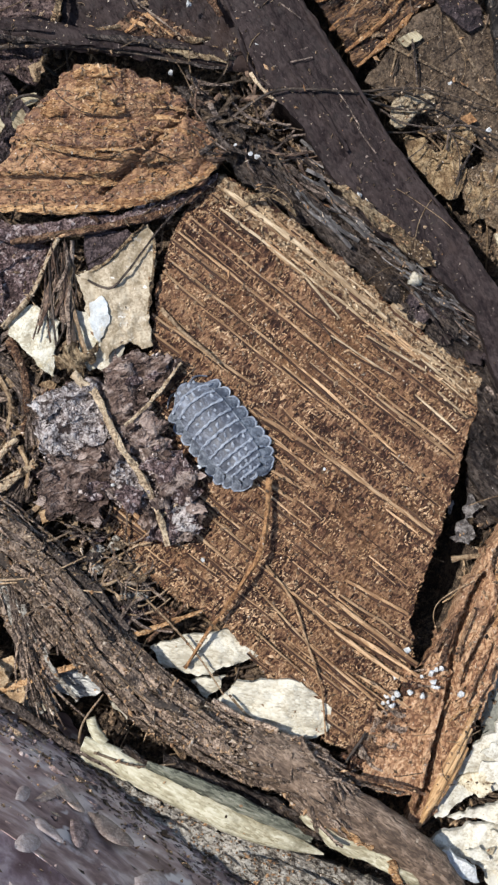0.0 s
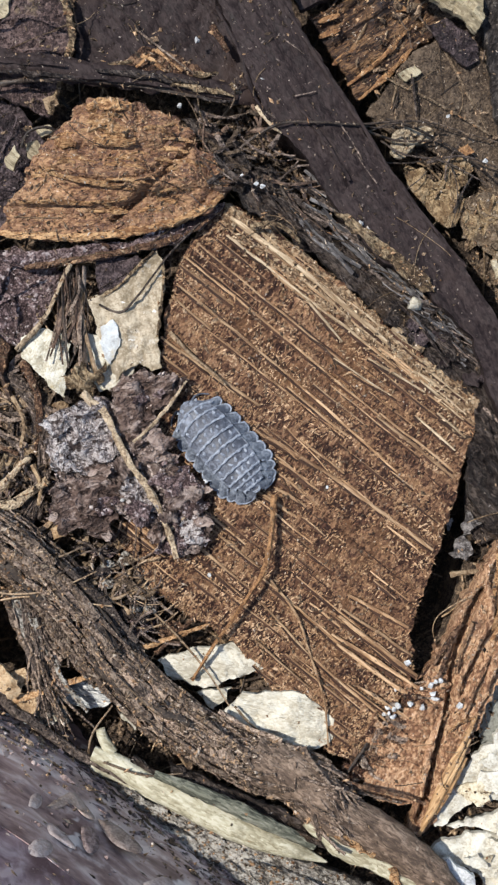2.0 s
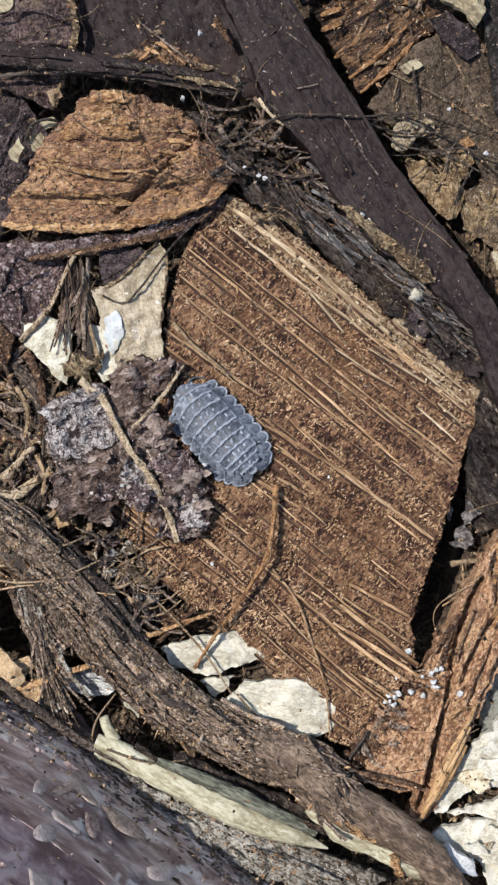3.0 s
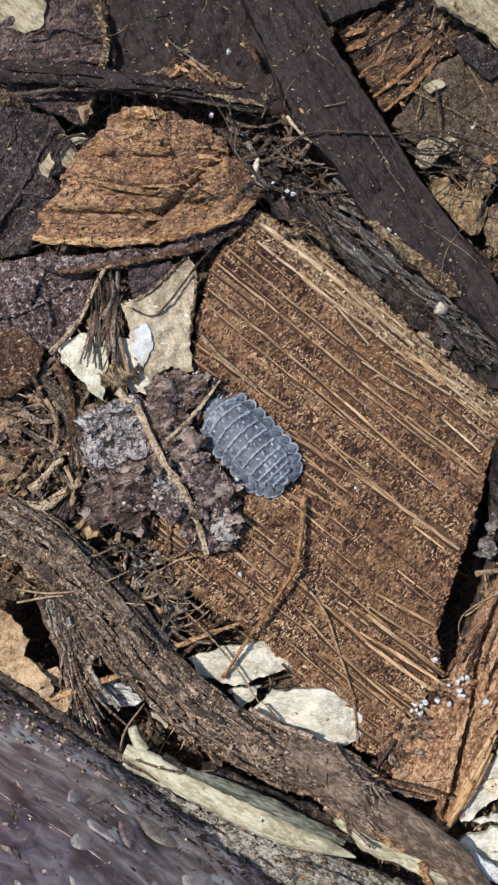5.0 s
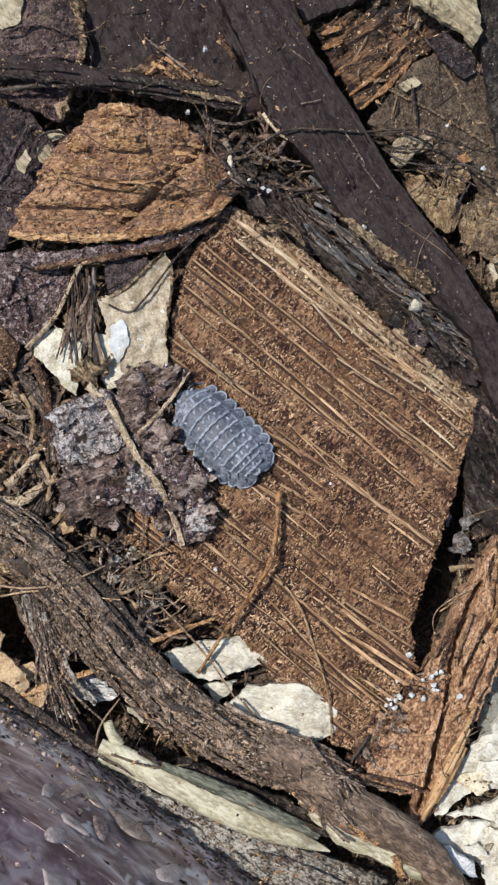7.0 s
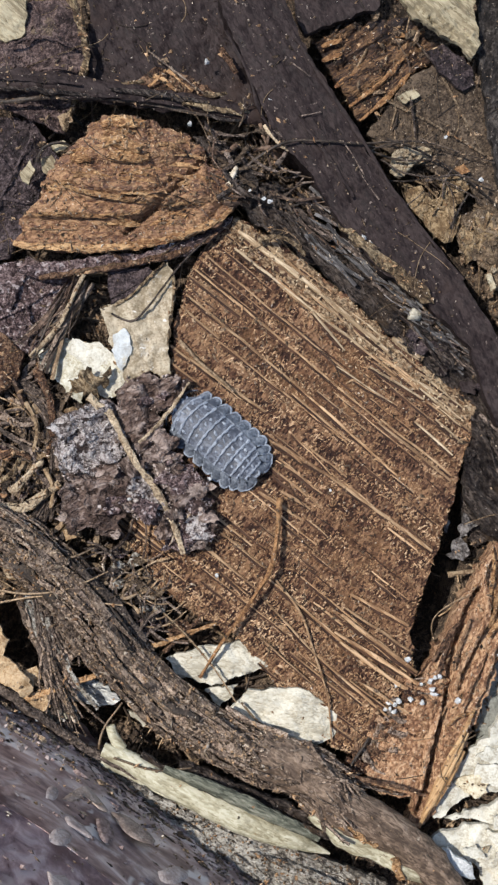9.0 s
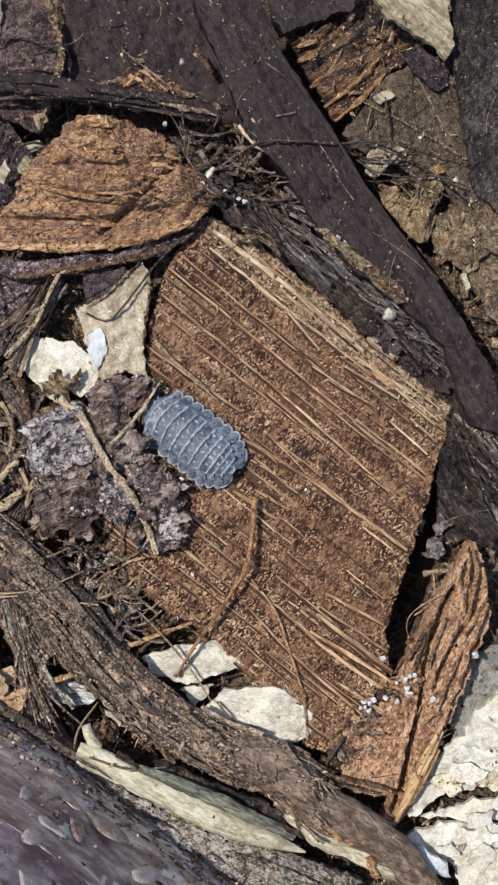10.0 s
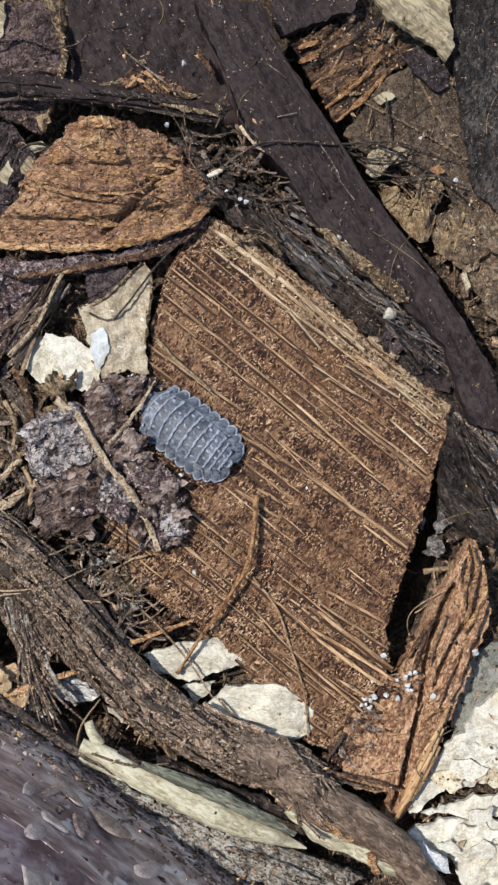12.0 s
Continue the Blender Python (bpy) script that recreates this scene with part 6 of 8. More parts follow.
        part("ridge", bm, m, chip2, "tan fibrous ridge")
    for p in ([(22.2, -25.0, 1.1), (20.6, -28.1, 1.5), (19.0, -31.3, 1.5), (17.2, -35.4, 1.0)], [(21.6, -27.2, 1.0), (19.9, -30.4, 1.5), (18.2, -33.8, 1.3), (17.0, -36.1, 0.9)], [(21.3, -29.0, 0.8), (19.8, -31.6, 1.2), (18.5, -34.2, 1.0)]):
        bm = bmesh.new()
        tube(bm, spline(p, 0.3), lambda t: 0.34 * (0.3 + 0.7 * math.sin(math.pi * (0.1 + 0.8 * t))), 8, 0.16, 0.7, p[0][1])
        part("ridge", bm, GOLDFIBRE, chip2, "golden fibre along the chip's edge")
    # ragged bits in the dark gap beside it
    for out, z in (([(21.6, -6.2), (22.2, -6.5), (22.5, -6.9), (23.1, -7.4), (22.7, -7.8), (22.2, -8.1), (22.0, -8.6), (21.4, -8.7), (21.5, -8.1), (21.2, -7.7), (21.5, -7.1)], -1.6), ([(20.3, -9.5), (20.7, -8.9), (21.4, -8.8), (21.9, -9.4), (22.2, -10.1), (21.9, -11.0), (21.2, -11.1), (20.6, -10.8), (20.2, -10.3), (20.6, -10.1)], -1.5), ([(19.7, -7.4), (20.2, -6.9), (20.5, -7.3), (20.2, -8.2), (19.7, -8.3)], -1.7)):
        flake("ragged_flake", out, z, GREYSCRAP, "grey ragged leaf scrap in the dark gap", "leaf", 0.2, 0.2, bumpy=0.3, rough=0.35)
    # roots and stems
    thick = bundle("thick_root", [(-25.7, -6.5, 0.5), (-20.3, -9.9, 0.8), (-15.5, -14.7, 0.8), (-11.3, -20.3, 0.8), (-6.4, -24.8, 1.2), (-0.6, -28.2, 1.8), (6.3, -30.8, 2.2), (9.3, -33.7, 2.5)], 2.2, 120, ROOT, "thick brown fibrous root running across the litter", spread=1.05)
    bm = bmesh.new()
    tube(bm, spline([(1.5, -28.9, 2.1), (6.3, -30.8, 2.3), (9.3, -33.7, 2.5), (13.0, -35.5, 2.6), (16.4, -38.0, 2.6), (19.2, -41.0, 2.5), (21.7, -45.1, 2.4)], 0.4), lambda t: 2.3 + 0.15 * min(1, 4 * t) - 1.0 * t, 16, 0.1, 0.82, 3.0)
    part("bark_sleeve", bm, ROOTBARK, thick, "smoother brown bark")
    frayed = random.Random(57)
    course = spline([(-25.7, -6.5, 0.5), (-20.3, -9.9, 0.8), (-15.5, -14.7, 0.8), (-11.3, -20.3, 0.8), (-6.4, -24.8, 1.2), (-0.6, -28.2, 1.8)], 0.8)
    for k in range(46):
        i, count = frayed.randint(0, len(course) - 14), frayed.randint(6, 13)
        a, drift, lift = frayed.uniform(0.2, 2.9), frayed.gauss(0, 0.5), frayed.uniform(1.0, 1.3)
        path = []
        for j in range(count):
            ahead = (course[i + j + 1] - course[i + j]).normalized()
            side = ahead.cross(Vector((0, 0, 1))).normalized()
            b = a + drift * j / count
            path.append(course[i + j] + 2.2 * lift * (math.cos(b) * side + 0.8 * math.sin(b) * side.cross(ahead)) + Vector((0, 0, 0.25 * frayed.random())))
        bm = bmesh.new()
        tube(bm, path, frayed.choice((0.12, 0.2, 0.3, 0.42)), 6, 0.5, 0.7, k)
        part("loose_strand", bm, frayed.choice((DARKROOT, ROOT, ROOT, DARKHAIR, ROOT)), thick)
    side_root = bundle("side_root", [(-19.8, -14.0, 0.5), (-19.0, -17.4, 0.6), (-18.2, -21.2, 0.6), (-17.5, -25.0, 0.0)], 0.9, 40, DARKROOT, "short frayed grey-brown root among litter", thin=0.12)
    for k in range(44):
        t, length = frayed.random(), frayed.uniform(3, 8)
        x, y, a = -20.6 + 2.6 * t + frayed.uniform(-1.3, 1.3), -13.4 - 7 * t, frayed.gauss(-1.3, 0.12)
        bm = bmesh.new()
        tube(bm, spline([(x + length * u * math.cos(a + 0.15 * u), y + length * u * math.sin(a + 0.15 * u), 0.9 + 0.6 * frayed.random() - 0.5 * u) for u in (0, 0.33, 0.66, 1)], 0.4), frayed.choice((0.08, 0.14, 0.22, 0.34)), 6, 0.45, 0.6, k)
        part("loose_strand", bm, frayed.choice((ROOT, ROOT, SPECKLED, DARKROOT)), side_root)
    bundle("twisted_root", [(-22.4, 7.3, -1.5), (-19.3, 4.0, -0.8), (-18.0, -0.3, -0.6), (-18.5, -4.1, -1.0), (-20.7, -7.9, -1.2)], 0.55, 40, DARKROOT, "dark twisted root bundle in the litter", thin=0.16)
    big_twig = twig("dark_twig", [(-25.5, 35.3, 1.4), (-20.2, 34.9, 1.6), (-13.8, 34.2, 1.6), (-7.5, 33.3, 1.5), (-2.2, 32.6, 1.2), (2.6, 31.8, 0.8)], 1.25, DARKBARK, "dark flattened twig with split ends", "twig", 0.3, 10, 0.5, 0.6, 0.35)
    for p, m in (([(-24.2, 35.3, 2.4), (-20.0, 35.0, 2.6), (-15.3, 34.4, 2.6)], DARKBARK), ([(-16.9, 33.4, 2.3), (-11.6, 33.3, 2.5), (-5.8, 32.5, 2.3)], DARKBARK), ([(-5.8, 32.8, 2.2), (-2.7, 32.4, 2.0), (-0.1, 31.8, 1.7)], SLIVER), ([(-12.6, 34.1, 2.5), (-7.9, 33.5, 2.5), (-3.2, 32.8, 2.2)], GREYBARK), ([(-23.2, 34.1, 2.4), (-18.4, 33.8, 2.6), (-13.7, 33.3, 2.4)], GREYBARK)):
        bm = bmesh.new()
        tube(bm, spline(p, 0.4), lambda t: 0.26 * math.sin(math.pi * (0.15 + 0.7 * t)), 6, 0.6, 0.7, p[0][0])
        part("split_fibre", bm, m, big_twig)
    twig("dark_twig", [(-23.4, 33.1, 1.4), (-16.9, 33.4, 2.0), (-10.6, 33.0, 2.0), (-3.2, 31.8, 1.6)], 0.25, DARKHAIR, "thin dark twig along a thicker one", "twig", 0.3, 7)
    stem = root_of("peeled_root", (-9, -32, -1))
    tagged(stem, "pale peeled stem, yellowish white, widening along the wall", "stem")
    for name, path, wide in (("stalk", [(-13.3, -28.7, 1.3), (-11.1, -29.6, 1.4), (-8.6, -31.1, 1.5), (-4.8, -32.9, 1.6), (-0.1, -35.3, 1.6), (4.1, -37.0, 1.5), (8.4, -38.7, 1.2)], lambda t: 0.62 + 0.8 * math.sin(math.pi * min(1.0, 0.05 + 0.8 * t)) - 0.9 * t ** 6), ("knob", [(-12.6, -26.4, 1.3), (-12.3, -27.4, 1.3), (-11.5, -28.7, 1.3)], lambda t: 0.45 + 0.15 * t)):
        bm = bmesh.new()
        tube(bm, spline(path, 0.4), wide, 16, 0.05, 0.75, path[0][0])
        part(name, bm, STEM, stem)
    # darker greenish grey strip along the stalk's upper side
    bm = bmesh.new()
    tube(bm, spline([(-7.4, -30.2, 2.6), (-3.7, -31.5, 2.9), (-0.1, -33.1, 3.0), (3.6, -34.9, 2.8), (7.3, -36.9, 2.2)], 0.4), lambda t: 0.25 + 0.45 * math.sin(math.pi * (0.1 + 0.8 * t)), 10, 0.12, 0.6, 2.0)
    part("sheath_strip", bm, GREENGREY, stem, "dark greenish grey strip along the pale stem")
    for path in ([(7.8, -33.7, 3.4), (8.9, -34.6, 3.7), (10.3, -35.6, 3.7)], [(9.4, -35.0, 3.5), (10.9, -36.0, 3.7), (12.6, -37.2, 3.6)], [(14.1, -38.3, 3.5), (14.6, -39.3, 3.6), (15.0, -40.3, 3.5)]):
        twig("ribbed_bark_bit", path, 0.42, BARK_RIDGE, "small orange-brown ribbed bark bit on the root", "bark", 0.9, 9, 0.25, 0.7)
    twig("thin_peeled_root", [(-13.5, -30.0, 0.9), (-11.2, -31.0, 1.0), (-8.1, -32.6, 1.0), (-4.9, -34.6, 0.9), (-2.2, -36.3, 0.8)], 0.42, STEM, "thin peeled pale root by the wall", "stem", 0.2, 8)
    twig("peeled_root", [(6.7, -34.2, 2.6), (9.1, -36.2, 2.8), (13.0, -38.4, 2.8), (17.2, -40.4, 2.6), (20.3, -42.4, 2.6)], 0.85, STEM, "pale stem under the thick root", "stem", 0.3, 8, 0.5, 0.8, 0.0)
    twig("tan_stick", [(-25.9, -5.9, -0.3), (-21.6, -5.7, 0.0), (-19.9, -5.0, 0.1), (-17.6, -3.3, 0.2)], 0.65, RIB, "short tan stick lying among roots", "stick", 0.3, 8, 0.5, 0.7)
    twig("orange_stick", [(-21.2, -24.2, 0.6), (-19.3, -23.5, 0.8), (-16.6, -22.5, 0.9), (-13.4, -21.6, 0.6)], 0.42, STICK, "short orange stick under a root", "stick", 0.25)
    twig("chip_twig", [(3.6, -4.7, 1.0), (3.3, -8.3, 1.5), (2.7, -11.4, 1.8), (1.5, -13.5, 1.7), (-0.3, -16.2, 1.5), (-2.2, -18.9, 1.2), (-4.1, -22.0, 0.5)], 0.27, ORANGE, "thin brown twig lying on the wood chip", "twig", 0.2)
    twig("short_splinter", [(-6.1, 10.4, 0.4), (-4.1, 8.3, 0.7), (-1.9, 6.5, 0.9), (-0.9, 5.5, 0.8)], 0.2, HAIR, "short loose brown splinter on the wood chip", "splinter", 0.2)
    twig("stem_sheath", [(-9.7, -29.2, 1.5), (-5.9, -31.3, 1.8), (-1.1, -33.1, 2.2), (4.2, -35.1, 2.4), (8.4, -36.7, 2.4)], 0.55, GREYBARK, "dark bark sheath beside the pale stem", "bark", 0.5, 8, 0.5, 0.7)
    flake("white_flake", [(-12.3, 11.1), (-11.4, 11.5), (-10.7, 11.0), (-10.6, 9.8), (-11.0, 8.5), (-11.6, 7.4), (-12.0, 8.0), (-12.4, 9.5)], 1.3, CHALK, "bluish white flake on the beige flake", "flake", 0.25, 0.28, bumpy=0.15)
    flake("white_flake", [(-14.0, 9.0), (-12.6, 9.3), (-11.7, 7.7), (-11.4, 5.5), (-12.6, 5.0), (-13.5, 6.5)], 0.3, SHELL, "pale flake beneath the leaf's edge", "flake", 0.3, 0.28, bumpy=0.2)
    twig("thin_stalk", [(3.2, -12.6, 0.4), (5.6, -15.8, 0.4), (6.9, -19.6, 0.4), (8.2, -23.8, 0.6), (8.6, -28.1, 0.6)], 0.13, STRAND, "thin bent straw stalk on the wood chip", "stalk", 0.1)
    twig("dark_tendril", [(-0.6, 26.3, 1.2), (2.1, 28.2, 2.0), (4.6, 29.0, 3.0), (7.8, 29.0, 3.1), (11.0, 28.9, 2.6), (15.9, 29.6, 1.0), (18.8, 29.5, 0.0)], 0.14, DARKHAIR, "thin dark tendril across the bark strip", "twig", 0.1)
    twig("flake_tendril", [(-13.4, 13.4, 1.1), (-10.7, 12.2, 1.3), (-9.1, 13.5, 1.5), (-7.5, 15.6, 1.4), (-5.9, 17.7, 1.2), (-3.2, 20.4, 1.2)], 0.13, DARKROOT, "thin dark tendril over the beige flake", "twig", 0.1)
    twig("grass_stalk", [(-20.4, 8.8, 0.5), (-17.6, 11.9, 0.9), (-16.0, 15.1, 1.2), (-15.2, 16.7, 1.2)], 0.3, RIB, "pale dry stalk leaning on a leaf", "stalk", 0.2)
    # bits in the gaps beside the root
    for path, radius, m in (([(-9.0, -19.2, 0.0), (-6.0, -18.1, 0.2), (-2.5, -16.9, 0.1)], 0.3, STICK), ([(-9.7, -17.3, -0.4), (-7.6, -18.5, -0.2), (-4.8, -18.6, 0.0)], 0.2, BROWNHAIR), ([(-11.1, -12.2, -0.4), (-8.9, -14.8, 0.0), (-7.6, -17.5, 0.1)], 0.18, BROWNHAIR), ([(-7.6, -19.7, -0.3), (-5.4, -17.6, 0.0), (-3.3, -15.6, 0.2)], 0.22, LITTERBARK),
                            ([(-11.6, -12.6, 0.4), (-9.6, -11.5, 0.6), (-8.3, -10.8, 0.5)], 0.12, HAIR), ([(-10.3, -13.8, 0.0), (-8.1, -14.2, 0.2), (-5.9, -15.9, 0.3)], 0.16, ROOT), ([(-8.6, -12.1, 0.2), (-7.6, -14.8, 0.3), (-7.3, -17.0, 0.1)], 0.14, DARKROOT), ([(-10.7, -10.7, 0.6), (-10.1, -13.2, 0.4), (-10.4, -15.6, 0.0)], 0.16, BROWNHAIR),
                            ([(-9.5, -10.5, 0.8), (-9.2, -7.8, 1.0), (-9.5, -6.4, 1.2)], 0.14, BROWNHAIR), ([(-12.6, -11.0, 0.3), (-10.5, -12.2, 0.4), (-7.6, -12.6, 0.3)], 0.12, HAIR)):
        twig("litter_twig", path, radius, m, "red-brown twig in the gap beside the root", "twig", 0.4, 6, 0.4, 0.9)
    flake("russet_flake", [(-8.1, -17.3), (-6.5, -16.6), (-4.9, -17.0), (-5.2, -18.2), (-7.0, -18.6)], -0.4, LITTERBARK, "curled red-brown leaf flake beside a white one", "leaf", 0.3, 0.25, bumpy=0.5)
    flake("tan_flake", [(-17.3, -7.9), (-16.3, -7.2), (-15.6, -7.6), (-16.0, -8.6), (-16.9, -8.8)], 0.7, GOLD, "small tan flake beside the thick root", "leaf", 0.3, 0.22, bumpy=0.25, rough=0.15)
    for path, radius, m in (([(-22.4, -4.2, 0.2), (-20.8, -2.6, 0.5), (-19.3, -1.1, 0.4)], 0.36, RIB), ([(-20.0, 7.8, -0.3), (-18.8, 5.1, 0.0), (-18.4, 1.8, -0.2), (-18.9, -0.9, -0.4)], 0.42, LITTERBARK), ([(-23.3, 3.5, -0.6), (-21.6, 2.3, -0.2), (-19.7, 2.4, -0.3)], 0.34, ROOT), ([(-23.8, 7.8, -0.5), (-22.1, 6.4, -0.2), (-21.2, 4.3, -0.4)], 0.4, BROWNHAIR),
                            ([(-21.0, 4.5, 0.0), (-19.9, 2.4, 0.2), (-20.2, -0.3, 0.0)], 0.22, TAN), ([(-23.8, -0.9, -0.4), (-22.1, -0.3, -0.1), (-20.5, -0.9, -0.2)], 0.32, LITTERBARK), ([(-19.1, -1.9, 0.0), (-18.3, -3.5, 0.3), (-18.5, -5.7, 0.2)], 0.26, TAN), ([(-23.7, -3.3, -0.2), (-22.4, -2.4, 0.0), (-21.6, -0.9, 0.0)], 0.28, SLIVER)):
        twig("curved_stick", path, radius, m, "short curved brown stick in the root tangle", "stick", 0.45, 7, 0.4, 0.7)
    # fine fibres
    for path in ([(-18.5, -19.4, 1.6), (-18.2, -22.6, 1.4), (-18.8, -25.4, 1.0)], [(-18.2, -19.9, 1.6), (-17.4, -22.8, 1.6), (-16.0, -25.8, 1.2)], [(-17.9, -20.2, 1.5), (-16.9, -23.4, 1.4), (-15.0, -27.5, 1.0)], [(-18.6, -21.0, 1.6), (-17.8, -24.1, 1.6), (-17.2, -26.9, 1.2)], [(-17.5, -21.5, 1.6), (-15.4, -24.1, 1.6), (-12.5, -26.8, 1.4)], [(-18.3, -22.0, 1.6), (-16.5, -25.0, 1.4), (-15.5, -28.0, 1.2)], [(-18.9, -18.9, 1.5), (-19.4, -21.6, 1.3), (-19.3, -24.3, 0.8)]):
        twig("frayed_fibre", path, rng.choice((0.08, 0.12, 0.16)), ROOT, "pale frayed fibre hanging from a root", "fibre", 0.2, 5)
    for k in range(34):
        x, y, a, b = rng.uniform(-1, 8), rng.uniform(23, 31), rng.gauss(-0.7, 0.5), rng.uniform(2, 6)
        path = [(x + b * u * math.cos(a + u * 0.4), y + b * u * math.sin(a + u * 0.4), 0.9 + rng.uniform(-0.5, 0.7)) for u in (0, 0.33, 0.66, 1)]
        twig("bark_thread", path, rng.choice((0.07, 0.12, 0.2)), rng.choice((DARKROOT, DARKROOT, BROWNHAIR, DARKHAIR)), "brown bark thread in a tangle beside the strip", "fibre", 0.3, 5, 0.5, 0.8)
    for k in range(60):
        x, y, a, b = rng.uniform(-4.5, 3.5), rng.uniform(23.5, 32), rng.gauss(-0.7, 0.6), rng.uniform(1.5, 5)
        path = [(x + b * u * math.cos(a + u * 0.4), y + b * u * math.sin(a + u * 0.4), 1.6 + rng.uniform(-0.5, 0.7)) for u in (0, 0.33, 0.66, 1)]
        twig("bark_thread", path, rng.choice((0.06, 0.1, 0.18, 0.28)), rng.choice((DARKROOT, BROWNHAIR, GREYBARK, BROWNLEAF)), "brown bark thread in a tangle beside the domed piece", "fibre", 0.4, 5, 0.5, 0.7)
    for path in ([(10.6, 29.5, 0.5), (14.0, 29.4, -0.5), (16.5, 30.7, -1.0)], [(11.5, 29.2, 0.0), (15.1, 28.2, -0.6), (18.9, 28.3, -1.0)], [(14.0, 30.2, -0.6), (17.2, 29.1, -0.6), (22.1, 26.2, -0.8), (24.9, 23.8, -1.0)], [(13.5, 26.2, -0.6), (16.1, 26.1, -0.5), (18.9, 26.7, -0.6)], [(18.9, 27.0, -0.6), (20.3, 25.0, -0.4), (20.6, 22.4, -0.6), (20.1, 20.2, -0.9)],
                 [(15.9, 23.7, -0.7), (17.0, 24.5, -0.5), (17.7, 25.2, -0.7)], [(16.4, 34.5, -1.2), (16.7, 32.2, -1.0), (16.9, 30.5, -1.2)], [(14.8, 40.9, -2.2), (16.1, 38.7, -1.8), (16.5, 37.2, -2.0)], [(20.3, 21.6, -1.0), (21.3, 23.8, -0.8), (22.1, 25.0, -0.8)], [(17.3, 30.3, -0.8), (20.5, 29.2, -0.8), (24.9, 27.9, -1.0)],
                 [(12.1, 28.9, -0.6), (14.0, 29.6, -0.4), (17.3, 30.1, -0.8)], [(17.8, 26.2, -0.7), (21.0, 26.7, -0.6), (24.3, 25.7, -0.8)], [(19.5, 24.6, -0.9), (19.7, 26.2, -0.6), (21.1, 28.3, -0.8)], [(13.5, 28.2, -0.6), (15.6, 26.9, -0.4), (19.4, 26.2, -0.6), (23.2, 24.3, -0.8)]):
        twig("dark_fibre", path, rng.choice((0.07, 0.1, 0.14)), rng.choice((DARKHAIR, DARKROOT)), "thin dark curved fibre over tan leaf flakes", "fibre", 0.1, 5)
    for path in ([(-23.3, -13.4, 2.0), (-20.0, -13.7, 2.6), (-16.2, -13.1, 3.0), (-12.7, -11.6, 2.4)], [(-23.4, -14.7, 1.5), (-19.0, -14.0, 2.0), (-14.7, -14.4, 2.6), (-11.3, -14.8, 2.4)], [(-17.8, -10.6, 1.8), (-15.9, -10.2, 2.0), (-14.1, -9.4, 1.8)], [(-12.2, -29.3, 2.0), (-8.4, -30.3, 2.6), (-4.8, -30.1, 2.6)],
                 [(-8.1, -15.3, 0.5), (-5.4, -17.9, 0.8), (-2.7, -21.1, 0.8), (-0.6, -24.3, 1.0)], [(-0.1, -24.3, 1.0), (1.5, -26.1, 1.0), (3.7, -27.4, 1.2)], [(-13.9, -29.6, 1.0), (-13.3, -26.8, 1.5), (-11.5, -24.3, 1.0)]):
        twig("fibre", path, 0.13, HAIR, "long thin plant fibre across the roots", "fibre", 0.05, 5)
    r = random.Random(77)
    for k in range(110):
        bm = bmesh.new()
        x, y, a = r.uniform(-26, -13), r.uniform(-11, 9), r.uniform(0, 6.3)
        z, bend, length = ground_z(x, y) + r.uniform(0.2, 1.3), r.uniform(-0.6, 0.6), r.uniform(2.5, 8)
        path = []
        for i in range(6):
            path.append((x, y, max(z, ground_z(x, y)) + 0.25 * r.random()))
            x, y, a = x + length / 5 * math.cos(a), y + length / 5 * math.sin(a), a + bend * r.uniform(0.4, 1.2)
        tube(bm, spline(path, 0.4), r.choice((0.08, 0.12, 0.18, 0.28)), 5, 0.35, 0.8, k)
        tagged(part("tangled_fibre", bm, r.choice((DARKROOT, DARKROOT, HAIR, ROOT))), "curved brown root fibre in a loose tangle", "fibre", group="root tangle")
    for k in range(52):
        x, y = r.uniform(-26, -14.5), r.uniform(-12, 6)
        z, n, size = ground_z(x, y) + r.uniform(0.6, 2.2), 6, r.uniform(0.5, 1.3)
        out = [(x + size * r.uniform(0.6, 1.2) * math.cos(2 * math.pi * i / n), y + size * r.uniform(0.35, 0.9) * math.sin(2 * math.pi * i / n)) for i in range(n)]
        flake("bark_crumb", out, z, r.choice((TAN, BROWNLEAF, BARK, PURPLE, TAN)), "small brown flake in the root tangle", "flake", 0.3, 0.3, tilt=(r.uniform(-0.3, 0.3), r.uniform(-0.3, 0.3)), bumpy=0.2)
    flake("root_bark_shred", [(-5.9, -29.6), (-2.2, -31.0), (2.1, -32.7), (6.3, -34.2), (9.4, -35.8), (6.3, -35.8), (1.5, -34.2), (-2.7, -32.6), (-5.9, -31.0)], 2.2, GREYBARK, "grey-brown bark shred between root and stem", "bark", 0.8, 0.28, bumpy=0.6, grain=-22)
    speckled = flake("speckled_bark_strip", [(-17.2, -28.1), (-10.2, -31.3), (-2.2, -35.4), (6.4, -38.6), (13.9, -41.5), (10.6, -44.2), (2.1, -41.5), (-5.9, -37.8), (-12.9, -33.2)], 1.1, SPECKLED, "speckled grey bark strip at the container's wall", "bark", 1.0, 0.28, bumpy=0.4, grain=-30)
    for p in ([(-10.6, -31.8, 1.6), (-5.9, -34.7, 1.6), (-1.1, -36.8, 1.6)], [(-5.9, -33.9, 1.7), (-0.6, -36.2, 1.8), (4.2, -38.1, 1.7)], [(0.5, -38.4, 1.6), (5.2, -40.0, 1.6), (9.5, -41.6, 1.6)]):
        bm = bmesh.new()
        tube(bm, spline(p, 0.3), lambda t: 0.4 * math.sin(math.pi * (0.1 + 0.8 * t)), 8, 0.8, 0.5, p[0][0])
        part("raised_fibre", bm, SPECKLED, speckled)
